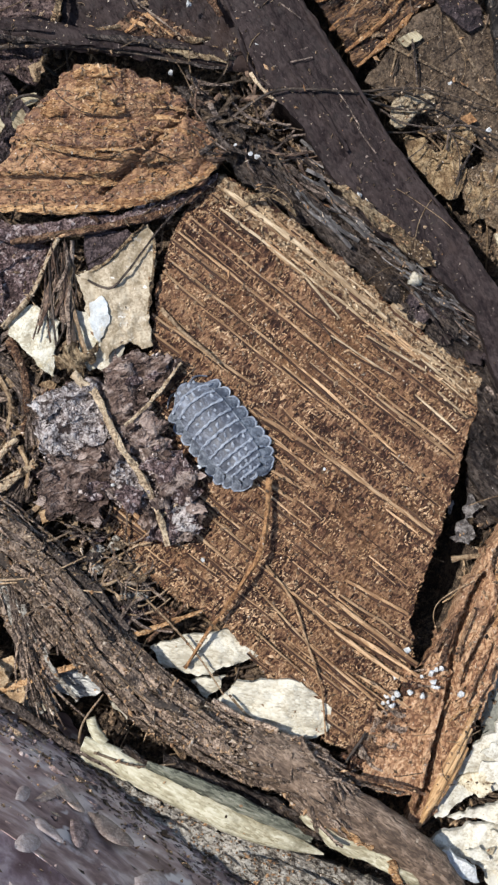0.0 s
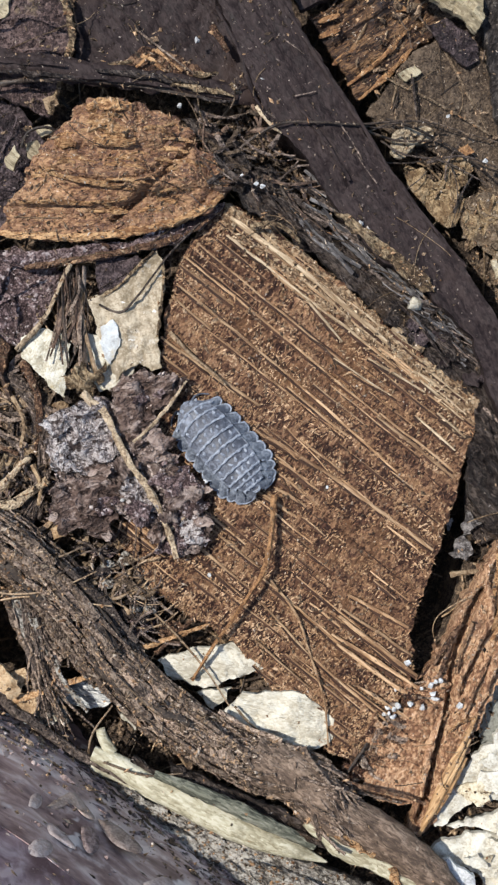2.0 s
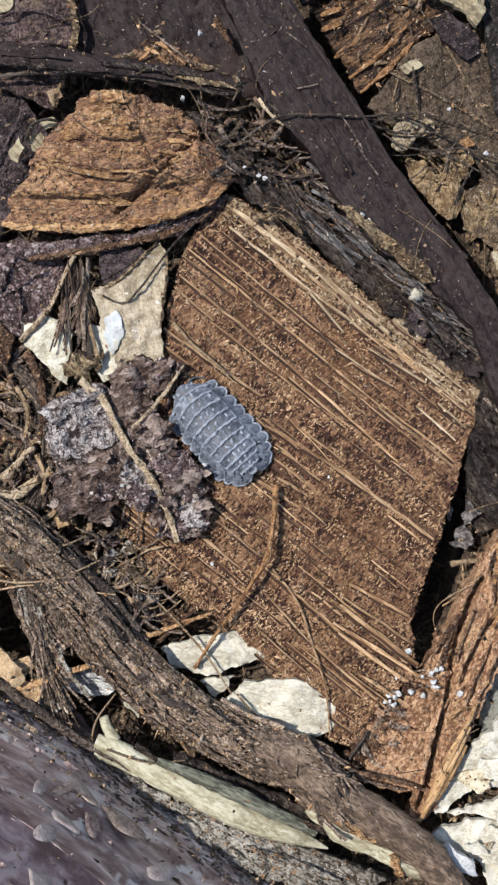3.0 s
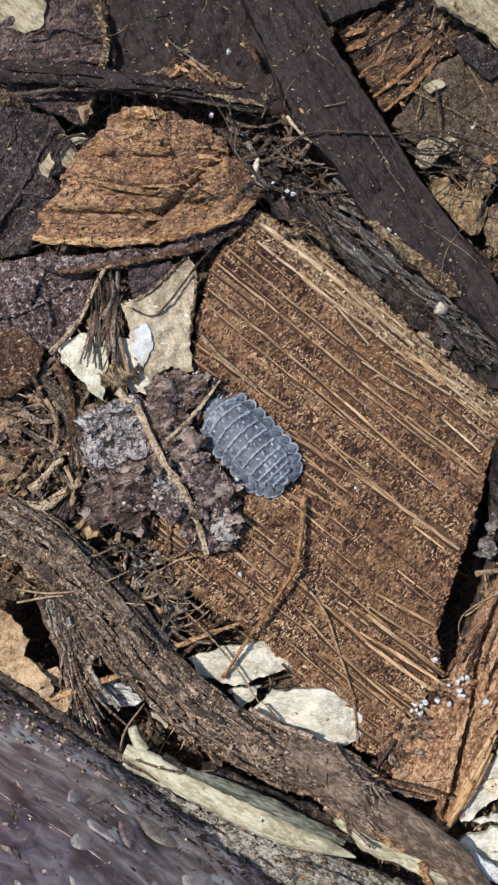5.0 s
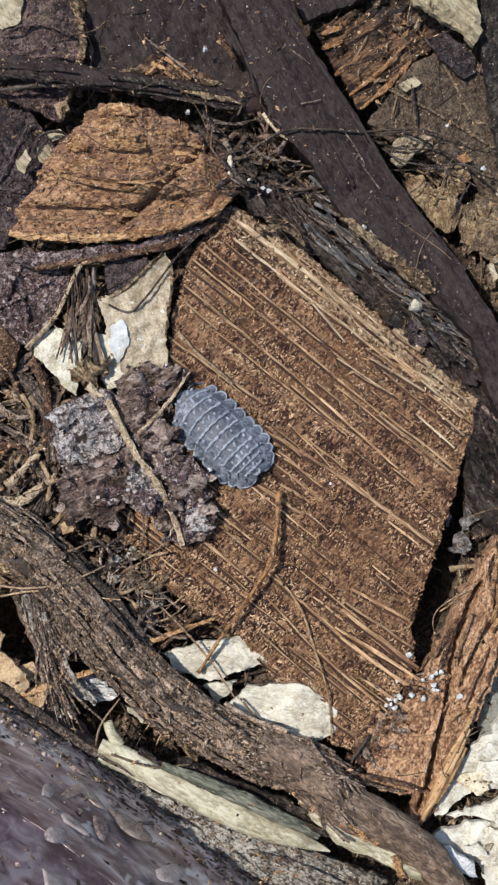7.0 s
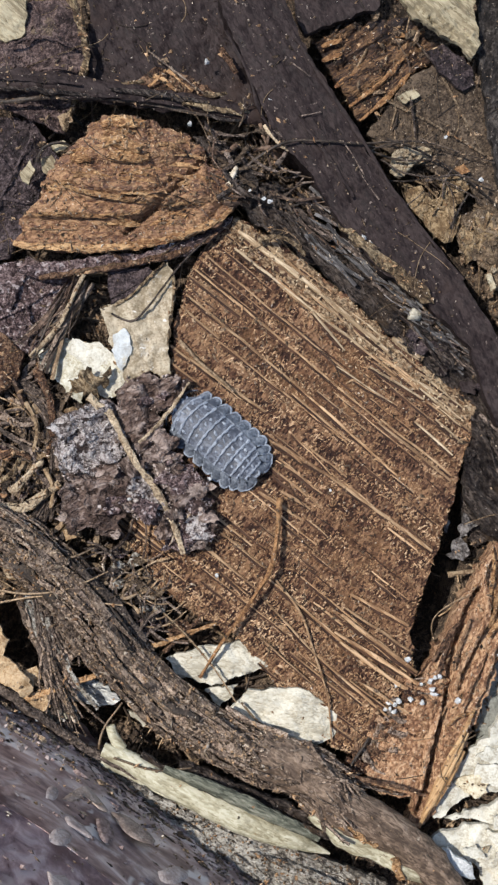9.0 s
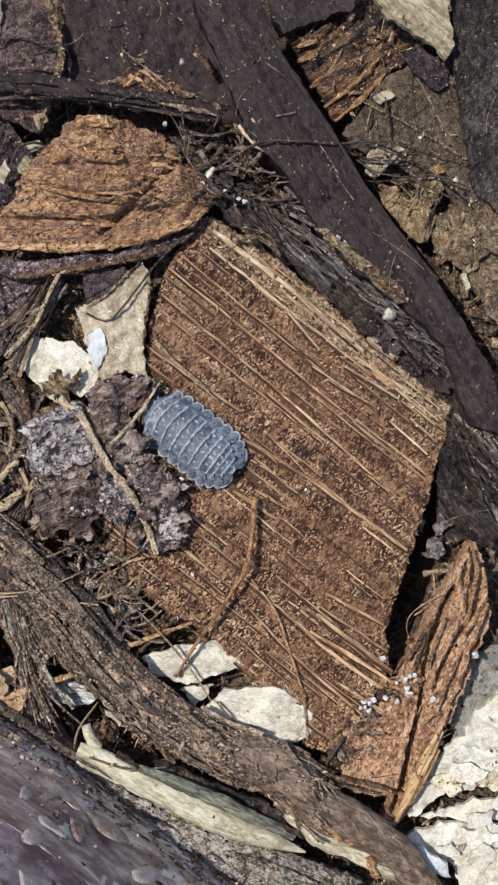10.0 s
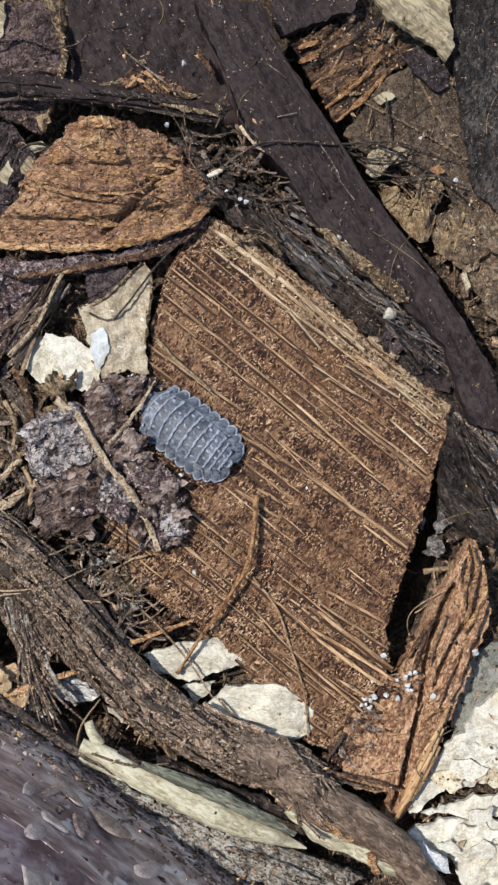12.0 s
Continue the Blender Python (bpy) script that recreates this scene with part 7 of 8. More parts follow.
    twig("wall_twig", [(-25.6, -21.1, 1.0), (-23.4, -22.7, 1.2), (-19.1, -25.8, 1.4), (-14.9, -28.5, 1.4), (-9.6, -31.4, 1.2), (-2.2, -34.9, 1.0)], 0.5, DARKROOT, "dark twig lying along the container's wall", "twig", 0.4, 8, 0.5, 0.8)
    flake("cream_flake", [(-20.3, 10.2), (-18.9, 10.5), (-18.4, 8.3), (-19.5, 7.8)], -0.9, SHELL, "small cream flake under fibres", "flake", 0.4, 0.28)
    # white grains
    def grain_mesh(size, seed):
        bm = bmesh.new()
        r = random.Random(seed)
        pts = [bm.verts.new(Vector((r.gauss(0, 1), r.gauss(0, 1), r.gauss(0, 1))).normalized() * size * r.uniform(0.75, 1.2)) for _ in range(16)]
        bmesh.ops.convex_hull(bm, input=pts)
        bmesh.ops.delete(bm, geom=[v for v in bm.verts if not v.link_faces], context="VERTS")
        return bm

    x, y = [(16.5, 12.9)][0]
    tagged(part("white_pebble", grain_mesh(0.75, 3), WHITE, origin=(0, 0, -0.4)), "small angular white pebble on the fibrous bark", "pebble").location = (x * MM, y * MM, 0.5 * MM)
    spots = [(10.7, 20.0), (11.1, 19.7), (11.5, 19.5), (11.9, 19.2), (11.4, 20.0), (12.1, 19.5)] + [(2.6, 33.2), (-3.5, 37.2), (13.3, 21.4), (-5.1, 31.2), (0.7, 24.5), (2.0, 23.7), (2.6, 23.5), (19.5, 30.0), (22.9, 25.9), (8.5, -4.0), (-2.5, -12.2), (14.9, -22.8), (-20.4, -26.4), (-19.6, -25.9), (-21.4, -25.2), (-19.0, -27.0)]
    clustered = random.Random(7)
    for k, (x, y) in enumerate([(13.8, -25.1), (14.2, -24.9), (14.5, -25.2), (14.6, -24.5), (15.0, -24.1), (14.1, -24.5), (17.2, -22.6), (18.0, -22.2), (18.4, -21.9), (18.2, -23.0), (18.6, -23.5), (18.2, -23.5), (17.3, -24.3), (15.9, -20.3), (18.9, -21.8), (16.1, -24.0), (20.7, -24.1), (24.8, -19.8)]):
        z = (chip_z(x, y) if inside(CHIP_OUT, x, y) else 0.75) + 0.12
        ob = part("white_grain", grain_mesh(clustered.uniform(0.24, 0.4), 20 + k), PERLITE, origin=(0, 0, -0.2), smooth=False)
        tagged(ob, "white mineral grain where two chips meet", "grain", group="white grains").matrix_world = pose(x * MM, y * MM, z * MM, 0, 0, 40 * k)
    kinds = []
    for k, (x, y) in enumerate(spots):
        z = chip_z(x, y) + 0.05 if inside(CHIP_OUT, x, y) else (2.5 if k < 6 else 2.2 if y > 15 and x < 14 and x > 0 else 0.8)
        if len(kinds) < 5:
            kinds.append(tagged(part("white_grain", grain_mesh(0.15 + 0.035 * k, k), PERLITE, origin=(0, 0, -0.15), smooth=False), "tiny white mineral grain on the litter", "grain", group="white grains"))
            kinds[-1].location = (x * MM, y * MM, z * MM)
        else:
            copy_thing(kinds[k * 7 % 5], pose(x * MM, y * MM, z * MM, 0, 0, 50 * k))


def build_shell():
    """The loose cream flake that slips when the leaf is pushed."""
    out = [(-19.7, 10.0), (-17.7, 10.8), (-15.6, 10.3), (-15.1, 9.2), (-15.3, 7.5), (-15.6, 4.5), (-16.3, 4.6), (-17.4, 6.0), (-18.9, 7.5), (-19.8, 8.4)]
    return flake("loose_cream_flake", out, 0.0, SHELL, "loose cream-coloured flake with a stained centre", "flake", 0.45, 0.25, bumpy=0.25, dome=0.5, crinkle=0.05)


def build_tuft():
    """A tuft of fibres that hangs from under the bark strip; the lower ends swing aside."""
    r = random.Random(12)
    tuft = root_of("fibre_tuft", (-14.9, 16.1, 1.2))
    tagged(tuft, "loose tuft of thin brown fibres over pale flakes", "fibres")
    top = ORIGIN[tuft]
    for k in range(30):
        x, y = top.x + r.uniform(-1.4, 1.2), top.y + r.uniform(-1.8, 0.6)
        long = r.uniform(3, 8.5)
        bm = bmesh.new()
        tube(bm, spline([(x, y, r.uniform(0.4, 1.4)), (x + r.uniform(-0.5, 0.6), y - 0.45 * long, r.uniform(0.9, 1.7)), (x + r.uniform(-1.3, 1.5), y - long, r.uniform(0.8, 1.7))], 0.6), r.choice((0.04, 0.06, 0.09, 0.2)), 5, 0.4)
        part("fibre", bm, r.choice((HAIR, DARKHAIR, DARKHAIR, BROWNHAIR, ROOT)), tuft)
    return tuft


def build_sliding_flake():
    """The chalky flake that comes out from under the beige one."""
    out = [(-17.2, 9.6), (-16.6, 10.7), (-15.8, 10.3), (-14.2, 10.3), (-12.6, 9.3), (-11.5, 8.3), (-11.4, 6.9), (-12.1, 5.9), (-13.2, 4.8), (-14.0, 5.2), (-14.8, 5.9), (-15.3, 7.2), (-15.6, 8.3), (-16.4, 8.8)]
    return flake("sliding_white_flake", out, 0.35, SLABCHALK, "chalky white flake that slides out from under the beige one", "flake", 0.22, 0.22, bumpy=0.12, rough=0.2, grain=-35, crinkle=0.05)


def build_springtail():
    body_m = mat("creamy_skin", (0.36, 0.3, 0.21), (0.48, 0.41, 0.3), (0.6, 0.53, 0.42), scale=1.5, rough=0.5, depth=0.04)
    tail = root_of("springtail", (0, 0, 0))
    tagged(tail, "tiny cream-coloured springtail crawling between bark pieces", "springtail")
    for k, (x, size) in enumerate(((0.62, 0.2), (0.34, 0.24), (0.05, 0.28), (-0.27, 0.29), (-0.6, 0.23))):
        bm = bmesh.new()
        lump(bm, (x, 0, 0.3), (0.36, size, size * 0.9), k + 1.0, 0.06, 2, Euler((0, 0, 0)))
        part("head" if k == 0 else "segment", bm, body_m, tail)
    for side in (-1, 1):
        bm = bmesh.new()
        tube(bm, spline([(0.75, side * 0.08, 0.35), (0.95, side * 0.2, 0.42), (1.15, side * 0.25, 0.36)], 0.1), 0.035, 5)
        part("antenna", bm, body_m, tail)
        for x in (0.35, 0.1, -0.15):
            bm = bmesh.new()
            tube(bm, spline([(x, side * 0.2, 0.25), (x, side * 0.38, 0.2), (x, side * 0.45, 0.02)], 0.1), 0.035, 5)
            part("leg", bm, body_m, tail)
    return tail


def flare(z):
    """How far the container's wall leans outwards at that height."""
    return 0.08 * max(0.0, z - 4)


def wall_dirt(line, slope):
    """Dirt, fibres and drops that stick to the inner side of the wall."""
    r = random.Random(41)

    def spot(t, z, lift):
        i = int(t)
        p = line[i].lerp(line[i + 1], t - i)
        out = slope * (z + 7) + flare(z) - lift
        return Vector((p.x - 0.53 * out, p.y - 0.85 * out, z))

    for name, material, count, small, large in (("wall_specks", SPECK, 2600, 0.04, 0.22), ("wall_crumbs", WALLDIRT, 2200, 0.06, 0.4), ("wall_soil", CRUMB, 2600, 0.06, 0.45)):
        verts, faces = [], []
        for _ in range(count):
            z = -1.5 + 7 * r.random() ** (2.0 if material is CRUMB else 1.0) if r.random() < (0.93 if material is CRUMB else 0.6) else 1 + 30 * r.random() ** 1.5
            splinter(verts, faces, spot(r.uniform(8, len(line) - 10), z, 0.0), small + (large - small) * r.random() ** 2, r.choice((1, 1.5, 3)), r.uniform(-0.9, -0.3), r)
        tagged(grain_cloud(name, verts, faces, material), "dirt stuck to the container's wall", "dirt", kind="stuff")
    for out, material, lift, label in (
            ([(-16.7, -29.1, 12.0), (-16.7, -29.0, 10.7), (-16.4, -29.1, 9.9), (-16.0, -29.4, 9.7), (-15.7, -29.6, 10.5), (-15.7, -29.7, 11.8), (-16.1, -29.6, 12.7), (-16.5, -29.3, 12.8)], HAZE, 0.6, "round pale drop stuck to the container's wall"),
            ([(-15.2, -30.4, 17.2), (-15.0, -30.4, 16.0), (-14.5, -30.7, 15.2), (-13.9, -31.0, 15.0), (-13.5, -31.3, 15.6), (-13.7, -31.3, 16.8), (-14.3, -31.0, 17.7), (-14.9, -30.6, 17.9)], HAZE, 0.4, "oval pale drop stuck to the container's wall"),
            ([(-14.9, -30.3, 12.8), (-14.3, -30.6, 12.6), (-13.3, -31.3, 13.0), (-12.1, -32.0, 13.8), (-12.7, -31.7, 14.2), (-13.7, -31.0, 14.2), (-14.5, -30.6, 13.8)], HAZE, 0.2, "narrow pale flake stuck to the container's wall"),
            ([(-15.4, -29.8, 11.2), (-14.9, -30.0, 8.7), (-14.2, -30.3, 6.4), (-13.4, -30.7, 6.7), (-11.7, -31.9, 8.2), (-12.4, -31.5, 8.9), (-13.7, -30.7, 8.5), (-14.6, -30.3, 10.4)], TANHAZE, 0.2, "thin tan leaf shred stuck to the container's wall"),
            ([(-19.6, -27.4, 12.7), (-19.1, -27.7, 12.3), (-18.2, -28.3, 13.6), (-17.6, -28.7, 14.8), (-18.1, -28.4, 15.1), (-18.9, -27.9, 14.4)], HAZE, 0.25, "narrow pale flake stuck to the container's wall"),
            ([(-20.3, -26.5, 7.1), (-20.0, -26.6, 5.8), (-19.4, -27.0, 6.6), (-19.2, -27.3, 8.4), (-19.6, -27.1, 8.9)], HAZE, 0.3, "small pale flake stuck to the container's wall"),
            ([(-14.3, -31.3, 21.5), (-13.7, -31.6, 21.6), (-13.0, -32.0, 20.9), (-12.3, -32.5, 22.0), (-12.4, -32.7, 25.1), (-12.9, -32.5, 26.7), (-13.5, -31.9, 24.0)], HAZE, 0.2, "broad pale smear on the container's rim"),
            ([(-12.0, -32.6, 21.7), (-11.5, -32.9, 21.6), (-11.3, -33.3, 24.3), (-11.8, -33.0, 25.4)], HAZE, 0.2, "short pale smear on the container's rim"),
            ([(-12.4, -31.6, 10.5), (-11.5, -32.1, 9.9), (-10.6, -32.8, 11.8), (-11.1, -32.6, 13.4), (-11.9, -32.0, 12.6)], WALLDIRT, 0.2, "dark smear of dirt on the container's wall"),
            ([(-18.2, -27.8, 6.5), (-17.3, -28.2, 4.6), (-16.5, -28.8, 6.0), (-17.1, -28.6, 8.2), (-17.8, -28.1, 8.1)], WALLDIRT, 0.2, "dark smear of dirt on the container's wall"),
            ([(-11.5, -32.0, 8.1), (-10.1, -32.8, 7.4), (-7.5, -34.4, 8.5), (-8.3, -34.0, 10.0), (-10.0, -33.0, 10.1)], TANHAZE, 0.2, "thin tan leaf shred stuck to the container's wall"),
            ([(-6.7, -35.2, 13.0), (-5.4, -35.8, 10.6), (-4.3, -36.5, 10.9), (-5.2, -36.1, 13.4), (-6.3, -35.5, 14.1)], HAZE, 0.2, "broad dull smear on the container's wall")):
        bm = bmesh.new()
        inward = Vector((0.53, 0.85, 0.0))
        ring = [q for q in spline([(x - 0.53 * flare(z), y - 0.85 * flare(z), z) for x, y, z in out + out[:1]], 0.25)][:-1]
        mid = sum((Vector(q) for q in ring), Vector()) / len(ring)
        loops = []
        for k in (1.0, 0.85, 0.5):
            loops.append([bm.verts.new(mid + (q - mid) * k + inward * (0.2 * lift * (1 - k * k) - (0.15 if k == 1.0 else 0))) for q in ring])
        top = bm.verts.new(mid + inward * 0.2 * lift)
        n = len(ring)
        for a, b in zip(loops, loops[1:]):
            for i in range(n):
                bm.faces.new((a[i], a[(i + 1) % n], b[(i + 1) % n], b[i]))
        for i in range(n):
            bm.faces.new((loops[-1][i], loops[-1][(i + 1) % n], top))
        bm.faces.new(list(reversed(loops[0])))
        bmesh.ops.recalc_face_normals(bm, faces=bm.faces)
        tagged(part("stuck_flake", bm, material), label, "flake", group="flakes on the wall")
    for k, (x, y, z) in enumerate([(-22.0, -25.1, 2.4), (-21.8, -25.1, -0.1), (-20.7, -25.9, 2.0), (-20.7, -26.1, 4.3), (-21.8, -25.5, 5.2), (-19.7, -26.7, 4.0), (-18.8, -27.3, 4.8), (-22.3, -24.7, -1.2), (-22.8, -24.5, 1.1), (-17.9, -27.8, 4.1), (-19.5, -26.7, 2.1), (-19.5, -27.0, 7.1), (-16.5, -28.8, 4.9), (-15.5, -29.3, 4.3), (-17.7, -28.1, 6.4)]):
        bm = bmesh.new()
        lump(bm, (x, y, z), (r.uniform(0.2, 0.36), r.uniform(0.15, 0.3), r.uniform(0.2, 0.4)), k + 0.7, 0.4, 1)
        tagged(part("stuck_grain", bm, r.choice((HAZE, HAZE, GREYWHITE))), "small pale grain stuck to the container's wall", "grain", group="grains on the wall")


def build_wall():
    """The container's wall, upright behind the stems."""
    line = [(-70, 4), (-45, -9.5), (-24, -23.2), (-15, -28.8), (-2.6, -38.2), (5.9, -43.6), (24.4, -53.5), (60, -68)]
    path = spline([(x, y, 0) for x, y in line], 2.0)
    def band(z0, z1, step):
        bm = bmesh.new()
        rows = []
        for z in list(np.linspace(z0, z1, 14)):
            row = []
            for p in path:
                out = step + 0.06 * (z + 7) + flare(z) + 0.15 * fbm(p.x * 0.15, z * 0.15, 3)
                row.append((bm.verts.new((p.x - 0.53 * out, p.y - 0.85 * out, z)), bm.verts.new((p.x - 0.53 * (out + 1.4), p.y - 0.85 * (out + 1.4), z))))
            rows.append(row)
        for r0, r1 in zip(rows, rows[1:]):
            for i in range(len(path) - 1):
                bm.faces.new((r0[i][0], r0[i + 1][0], r1[i + 1][0], r1[i][0]))
                bm.faces.new((r0[i + 1][1], r0[i][1], r1[i][1], r1[i + 1][1]))
        for r0 in (rows[0], rows[-1]):
            for i in range(len(path) - 1):
                bm.faces.new((r0[i][0], r0[i + 1][0], r0[i + 1][1], r0[i][1]))
        bmesh.ops.recalc_face_normals(bm, faces=bm.faces)
        return bm

    wall_dirt(path, 0.06)
    wall = tagged(part("container_wall", band(-9, 17, 0.0), WALL), "dull purplish plastic wall of the container, smeared with dirt", "container wall", kind="structure")
    part("rim", band(17.02, 40, 0.06), WALLRIM, wall, "hazy purple rim of the container")


def settle():
    """Fine dirt and hairs that have come to rest on whatever lies below them."""
    bpy.context.view_layer.update()
    graph = bpy.context.evaluated_depsgraph_get()
    clean = (WHITE, SLABCHALK, SHELL, STEM, GREENGREY, ROOTBARK, BEIGE, PERLITE, TAN, GREYWHITE, CHALK, CREAM, HAZE, GOLD)

    def rest(x, y):
        hit, place, _, _, ob, _ = scene.ray_cast(graph, Vector((x, y, 60)) * MM, Vector((0, 0, -1)))
        return place.z / MM if hit and place.z < 0.009 and ob.data.materials[0] not in clean else None

    r = random.Random(1)
    plain = (DARKBARK, PERLITE, DARKROOT, GREYBARK, BROWNLEAF, PLUM, PURPLE, RUSSET, SLATE)
    for name, material, count, small, large, seed, label in (
            ("pale_specks", SPECK, 5000, 0.035, 0.11, 3, "pale specks of dust and fibre scattered over the litter"),
            ("brown_specks", FLECK, 5500, 0.05, 0.2, 4, "brown crumbs of bark scattered over the litter"),
            ("dark_specks", CRUMB, 6000, 0.05, 0.22, 5, "dark soil crumbs scattered over the litter")):
        r = random.Random(seed)
        verts, faces = [], []
        while len(verts) < count * 6:
            x, y = r.uniform(-30, 32), r.uniform(-46, 48)
            if r.random() > 0.3 + 1.6 * max(0.0, n3(x * 0.16, y * 0.16, seed) + 0.15):
                continue
            if in_hollow(x, y) and r.random() < 0.9 or inside(CHIP_OUT, x, y) and r.random() < 0.6:
                continue
            hit, place, _, _, ob, _ = scene.ray_cast(graph, Vector((x, y, 60)) * MM, Vector((0, 0, -1)))
            if not hit or place.z > 0.009 or (ob.data.materials[0] in clean and r.random() < 0.95) or (ob.data.materials[0] in plain and r.random() < (0.97 if material is FLECK else 0.6)):
                continue
            splinter(verts, faces, place / MM, small + (large - small) * r.random() ** 2, r.choice((1, 1, 1.5, 2.4)), r.uniform(0, 3.1), r)
        tagged(grain_cloud(name, verts, faces, material), label, "specks", kind="stuff")
    r = random.Random(8)
    for name, material, count in (("root_crumbs", CRUMB, 900), ("pale_root_crumbs", SPECK, 260)):
        verts, faces = [], []
        while len(verts) < count * 6:
            x, y = r.uniform(-26, 6), r.uniform(-40, -5)
            hit, place, _, _, ob, _ = scene.ray_cast(graph, Vector((x, y, 60)) * MM, Vector((0, 0, -1)))
            if hit and place.z < 0.009 and ob.data.materials[0] is ROOT and r.random() < 0.55 + n3(x * 0.3, y * 0.3, 2):
                splinter(verts, faces, place / MM, 0.05 + 0.15 * r.random() ** 2, r.choice((1, 1.6, 3.0)), r.gauss(-0.7, 0.8), r)
        tagged(grain_cloud(name, verts, faces, material), "crumbs and shreds caught on the thick root", "crumbs", kind="stuff")
    def over_plank(x, y):
        return y > 3 and abs((x - 4.6) * 0.845 + (y - 37) * 0.534 - 1.5) < 4.5

    r = random.Random(11)
    for name, material, count in (("fine_hairs", HAIR, 110), ("dark_hairs", DARKHAIR, 90)):
        bm = bmesh.new()
        while count:
            x, y, a, bend, length = r.uniform(-30, 32), r.uniform(-46, 48), r.uniform(0, 6.3), r.uniform(-0.25, 0.25), r.uniform(1.5, 7)
            if in_hollow(x, y) or inside(CHIP_OUT, x, y) and r.random() < 0.85:
                continue
            path, z0 = [], None
            for i in range(7):
                z = rest(x, y)
                if z is None or over_plank(x, y) and r.random() < 0.3:
                    path = []
                    break
                z0 = z if z0 is None else max(z, z0 - 0.5)
                path.append((x, y, z0 + 0.08))
                x, y, a = x + length / 6 * math.cos(a), y + length / 6 * math.sin(a), a + bend
            if path:
                tube(bm, spline(path, 0.5), r.uniform(0.02, 0.055), 4)
                count -= 1
        tagged(part(name, bm, material, origin=(0, 0, GROUND_Z)), "hair-thin plant fibres lying over the litter", "fibres", kind="stuff")


build_ground()
build_wall()
build_chip()
build_litter()
build_crumbs()
settle()
SHELLTHING = build_shell()
TUFT = build_tuft()
SLIDING = build_sliding_flake()
SPRINGTAIL = build_springtail()
ISOPOD = build_isopod()
LEAFTHING = build_leaf()


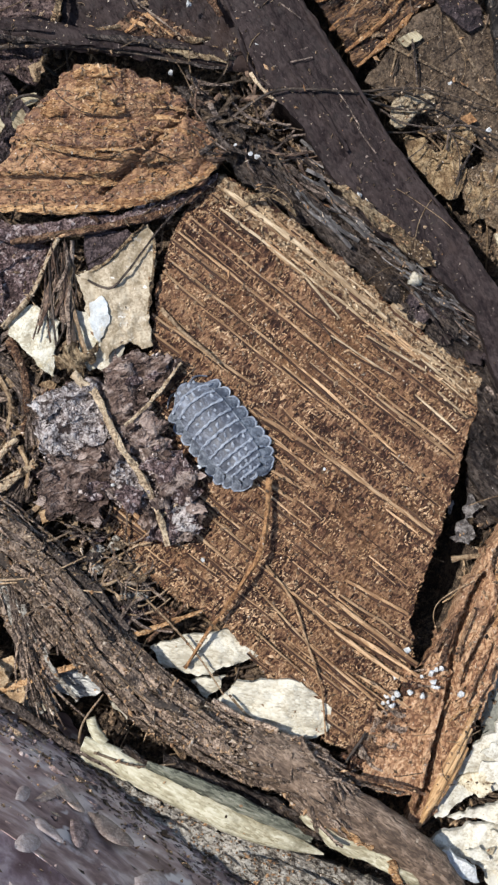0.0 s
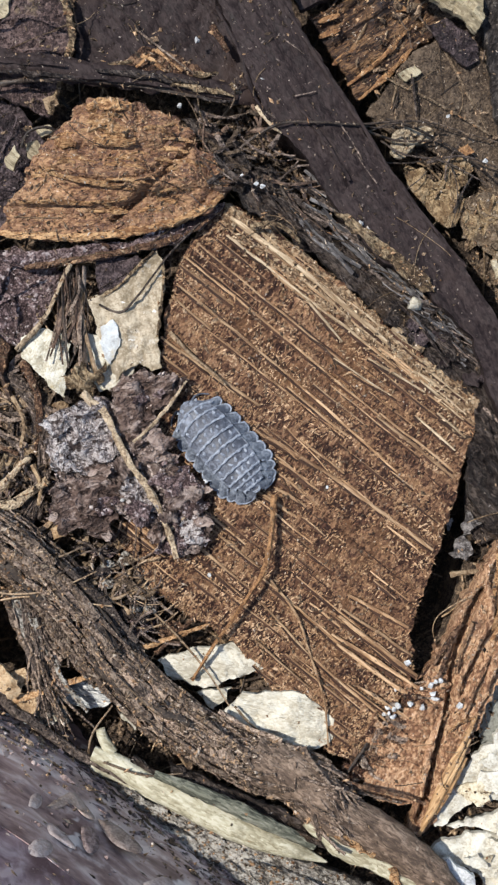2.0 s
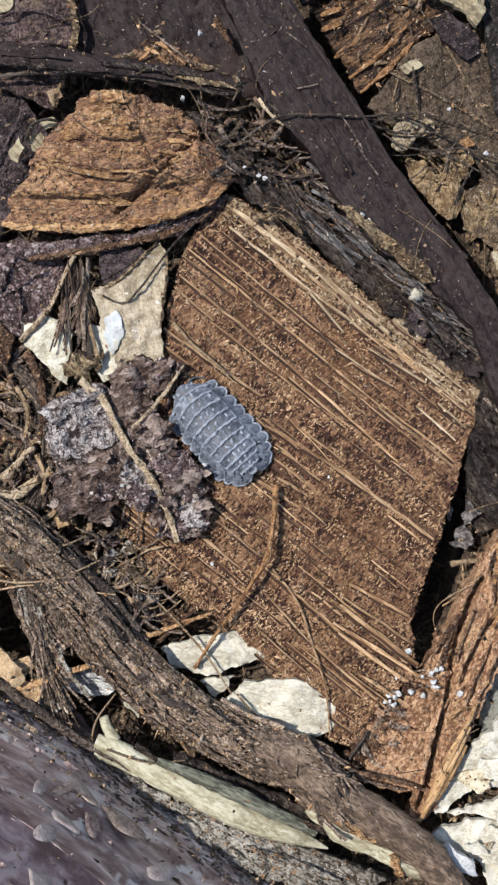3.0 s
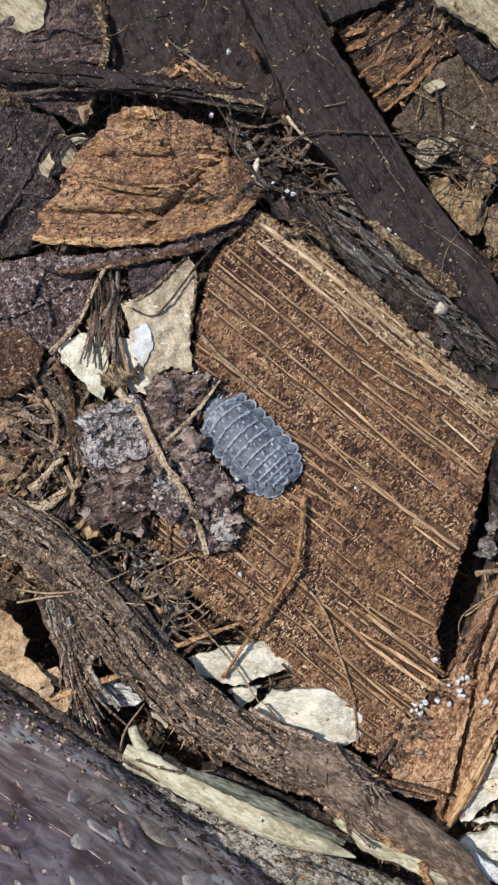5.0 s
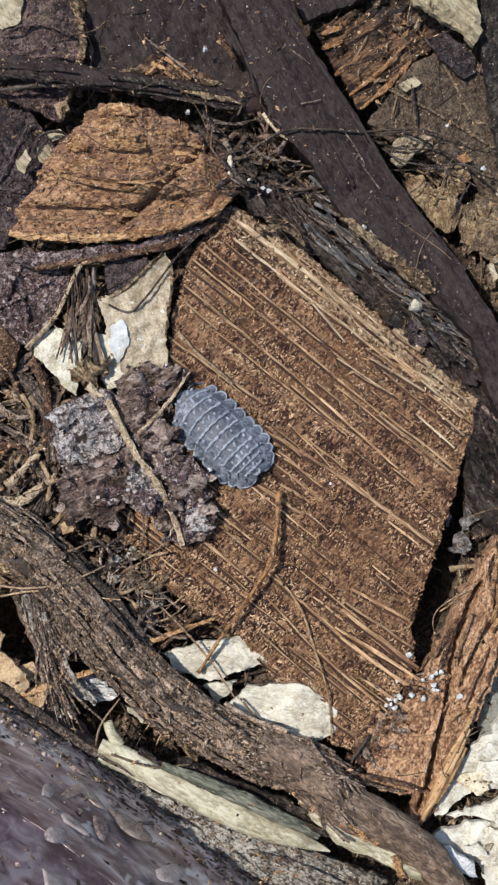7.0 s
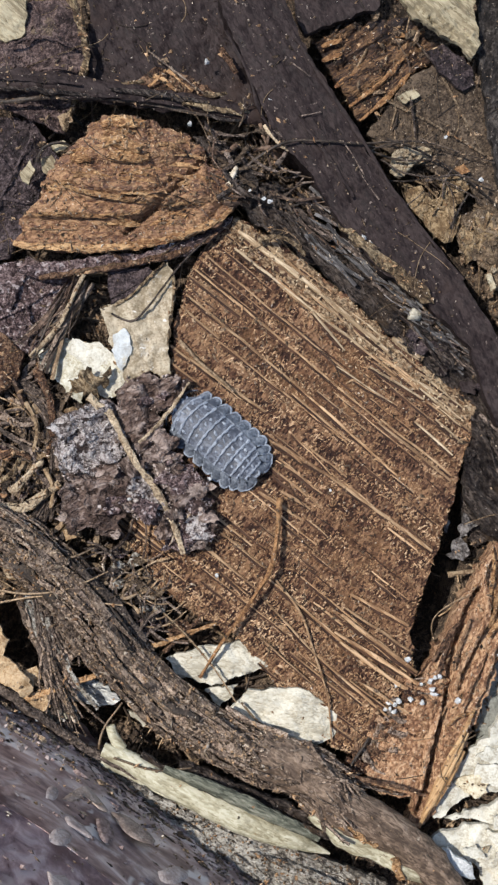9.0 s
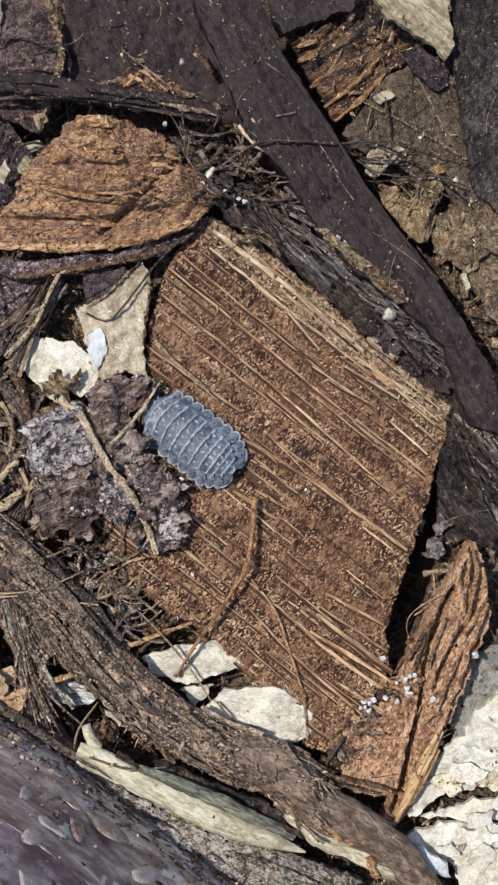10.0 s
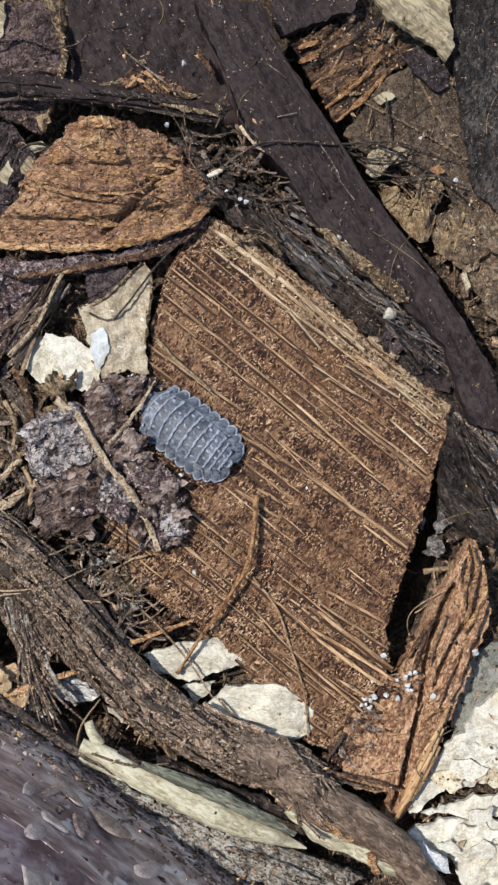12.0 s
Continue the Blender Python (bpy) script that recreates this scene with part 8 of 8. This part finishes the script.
def motions():
    """All that moves: the woodlouse pushes the leaf."""
    walk(ISOPOD, [
        (0, pose(-0.00098, -0.00056, 0.0002, 0, 0, 128.7)),
        (0.5, pose(-0.00117, -0.00056, 0.0002, 0, 0, 128.5)),
        (1, pose(-0.00123, -0.00052, 0.0002, 0, 0, 128.7)),
        (1.5, pose(-0.00125, -0.00035, 0.0002, 0, 0, 129.8)),
        (2, pose(-0.00131, -0.00023, 0.0002, 0, 0, 130.7)),
        (2.5, pose(-0.00158, 0.00017, 0.0002, 0, 0, 131.0)),
        (3, pose(-0.00190, 0.00045, 0.0002, 0, 0, 131.7)),
        (3.2, pose(-0.00190, 0.00046, 0.0002, 0, 0, 131.4)),
        (4.8, pose(-0.00169, 0.00029, 0.0002, 0, 0, 133.3)),
        (5, pose(-0.00168, 0.00034, 0.0002, 0, 0, 133.3)),
        (5.5, pose(-0.00175, 0.00048, 0.0002, 0, 0, 134.3)),
        (6, pose(-0.00193, 0.00060, 0.0002, 0, 0, 134.4)),
        (6.5, pose(-0.00197, 0.00071, 0.0002, 0, 0, 134.4)),
        (7, pose(-0.00208, 0.00076, 0.0002, 0, 0, 134.8)),
        (7.5, pose(-0.00220, 0.00091, 0.0002, 0, 0, 134.4)),
        (9.5, pose(-0.00252, 0.00100, 0.0002, 0, 0, 140.6)),
        (10, pose(-0.00261, 0.00106, 0.0002, 0, 0, 141.9)),
        (10.5, pose(-0.00278, 0.00104, 0.0002, 0, 0, 142.9)),
        (11, pose(-0.00318, 0.00127, 0.0002, 0, 0, 142.9)),
        (11.5, pose(-0.00315, 0.00146, 0.0002, 0, 0, 142.7)),
        (12, pose(-0.00308, 0.00147, 0.0002, 0, 0, 142.5)),
    ])
    rest = tuple(SHELLTHING.location)
    walk(SHELLTHING, [
        (0, pose(rest[0] - 0.0003, rest[1], rest[2])),
        (2, pose(rest[0] - 0.0004, rest[1], rest[2])),
        (3.2, pose(rest[0] - 0.0005, rest[1] + 0.0003, rest[2])),
        (4.8, pose(rest[0] + 0.0002, rest[1] - 0.0001, rest[2])),
        (6.5, pose(*rest)),
        (7.7, pose(rest[0] - 0.0002, rest[1], rest[2])),
        (9.3, pose(rest[0], rest[1], rest[2] - 0.0008)),
        (12, pose(rest[0], rest[1], rest[2] - 0.0008)),
    ])
    out = tuple(SLIDING.location)
    walk(SLIDING, [
        (0, pose(out[0] + 0.0019, out[1], out[2])),
        (7.7, pose(out[0] + 0.0019, out[1], out[2])),
        (9.3, pose(out[0], out[1], out[2])),
        (10.5, pose(out[0], out[1] + 0.0002, out[2])),
        (12, pose(out[0] - 0.0002, out[1] + 0.0005, out[2], 0, 0, 2)),
    ])
    top = tuple(TUFT.location)
    walk(TUFT, [
        (0, pose(*top)),
        (7.7, pose(*top)),
        (9.3, pose(top[0] - 0.0006, top[1], top[2] - 0.0009, 0, 0, -33)),
        (12, pose(top[0] - 0.0006, top[1], top[2] - 0.0009, 0, 0, -35)),
    ])
    walk(SPRINGTAIL, [
        (0, pose(-0.0040, 0.0265, -0.0016, 0, 0, 250)),
        (3.2, pose(-0.0035, 0.0264, -0.0016, 0, 0, 255)),
        (4.2, pose(-0.0012, 0.0262, 0.0002, 0, 0, 255)),
        (4.8, pose(-0.0009, 0.0261, 0.0014, 0, 0, 255)),
        (5.5, pose(-0.0010, 0.0260, 0.0014, 0, 0, 265)),
        (6.5, pose(-0.0011, 0.0260, 0.0014, 0, 0, 270)),
        (7.7, pose(-0.0011, 0.0261, 0.0014, 0, 0, 262)),
        (9.5, pose(-0.0009, 0.0261, 0.0014, 0, 0, 240)),
        (10.5, pose(-0.0008, 0.0262, 0.0014, 0, 0, 220)),
        (11, pose(-0.0004, 0.0264, 0.0014, 0, 0, 200)),
        (12, pose(-0.0005, 0.0263, 0.0014, 0, 0, 205)),
    ])
    walk(LEAFTHING, [
        (0, pose(-0.00559, -0.01082, 0, 0, 0, 0.0)),
        (1, pose(-0.00548, -0.01066, 0, 0, 0, 0.3)),
        (2, pose(-0.00552, -0.01055, 0, 0, 0, 1.0)),
        (3, pose(-0.00571, -0.01005, 0, 0, 0, 2.3)),
        (3.2, pose(-0.00567, -0.01001, 0, 0, 0, 2.4)),
        (4.8, pose(-0.00565, -0.01028, 0, 0, 0, 0.0)),
        (5.5, pose(-0.00561, -0.01016, 0, 0, 0, 0.8)),
        (6.5, pose(-0.00559, -0.00996, 0, 0, 0, 1.8)),
        (7.5, pose(-0.00568, -0.00986, 0, 0, 0, 2.4)),
        (9.5, pose(-0.00580, -0.01016, 0, 0, 0, 2.6)),
        (10, pose(-0.00593, -0.01018, 0, 0, 0, 3.4)),
        (10.5, pose(-0.00599, -0.01019, 0, 0, 0, 3.9)),
        (11, pose(-0.00607, -0.01005, 0, 0, 0, 5.0)),
        (11.5, pose(-0.00597, -0.01013, 0, 0, 0, 6.0)),
        (12, pose(-0.00592, -0.01007, 0, 0, 0, 5.6)),
    ])


motions()
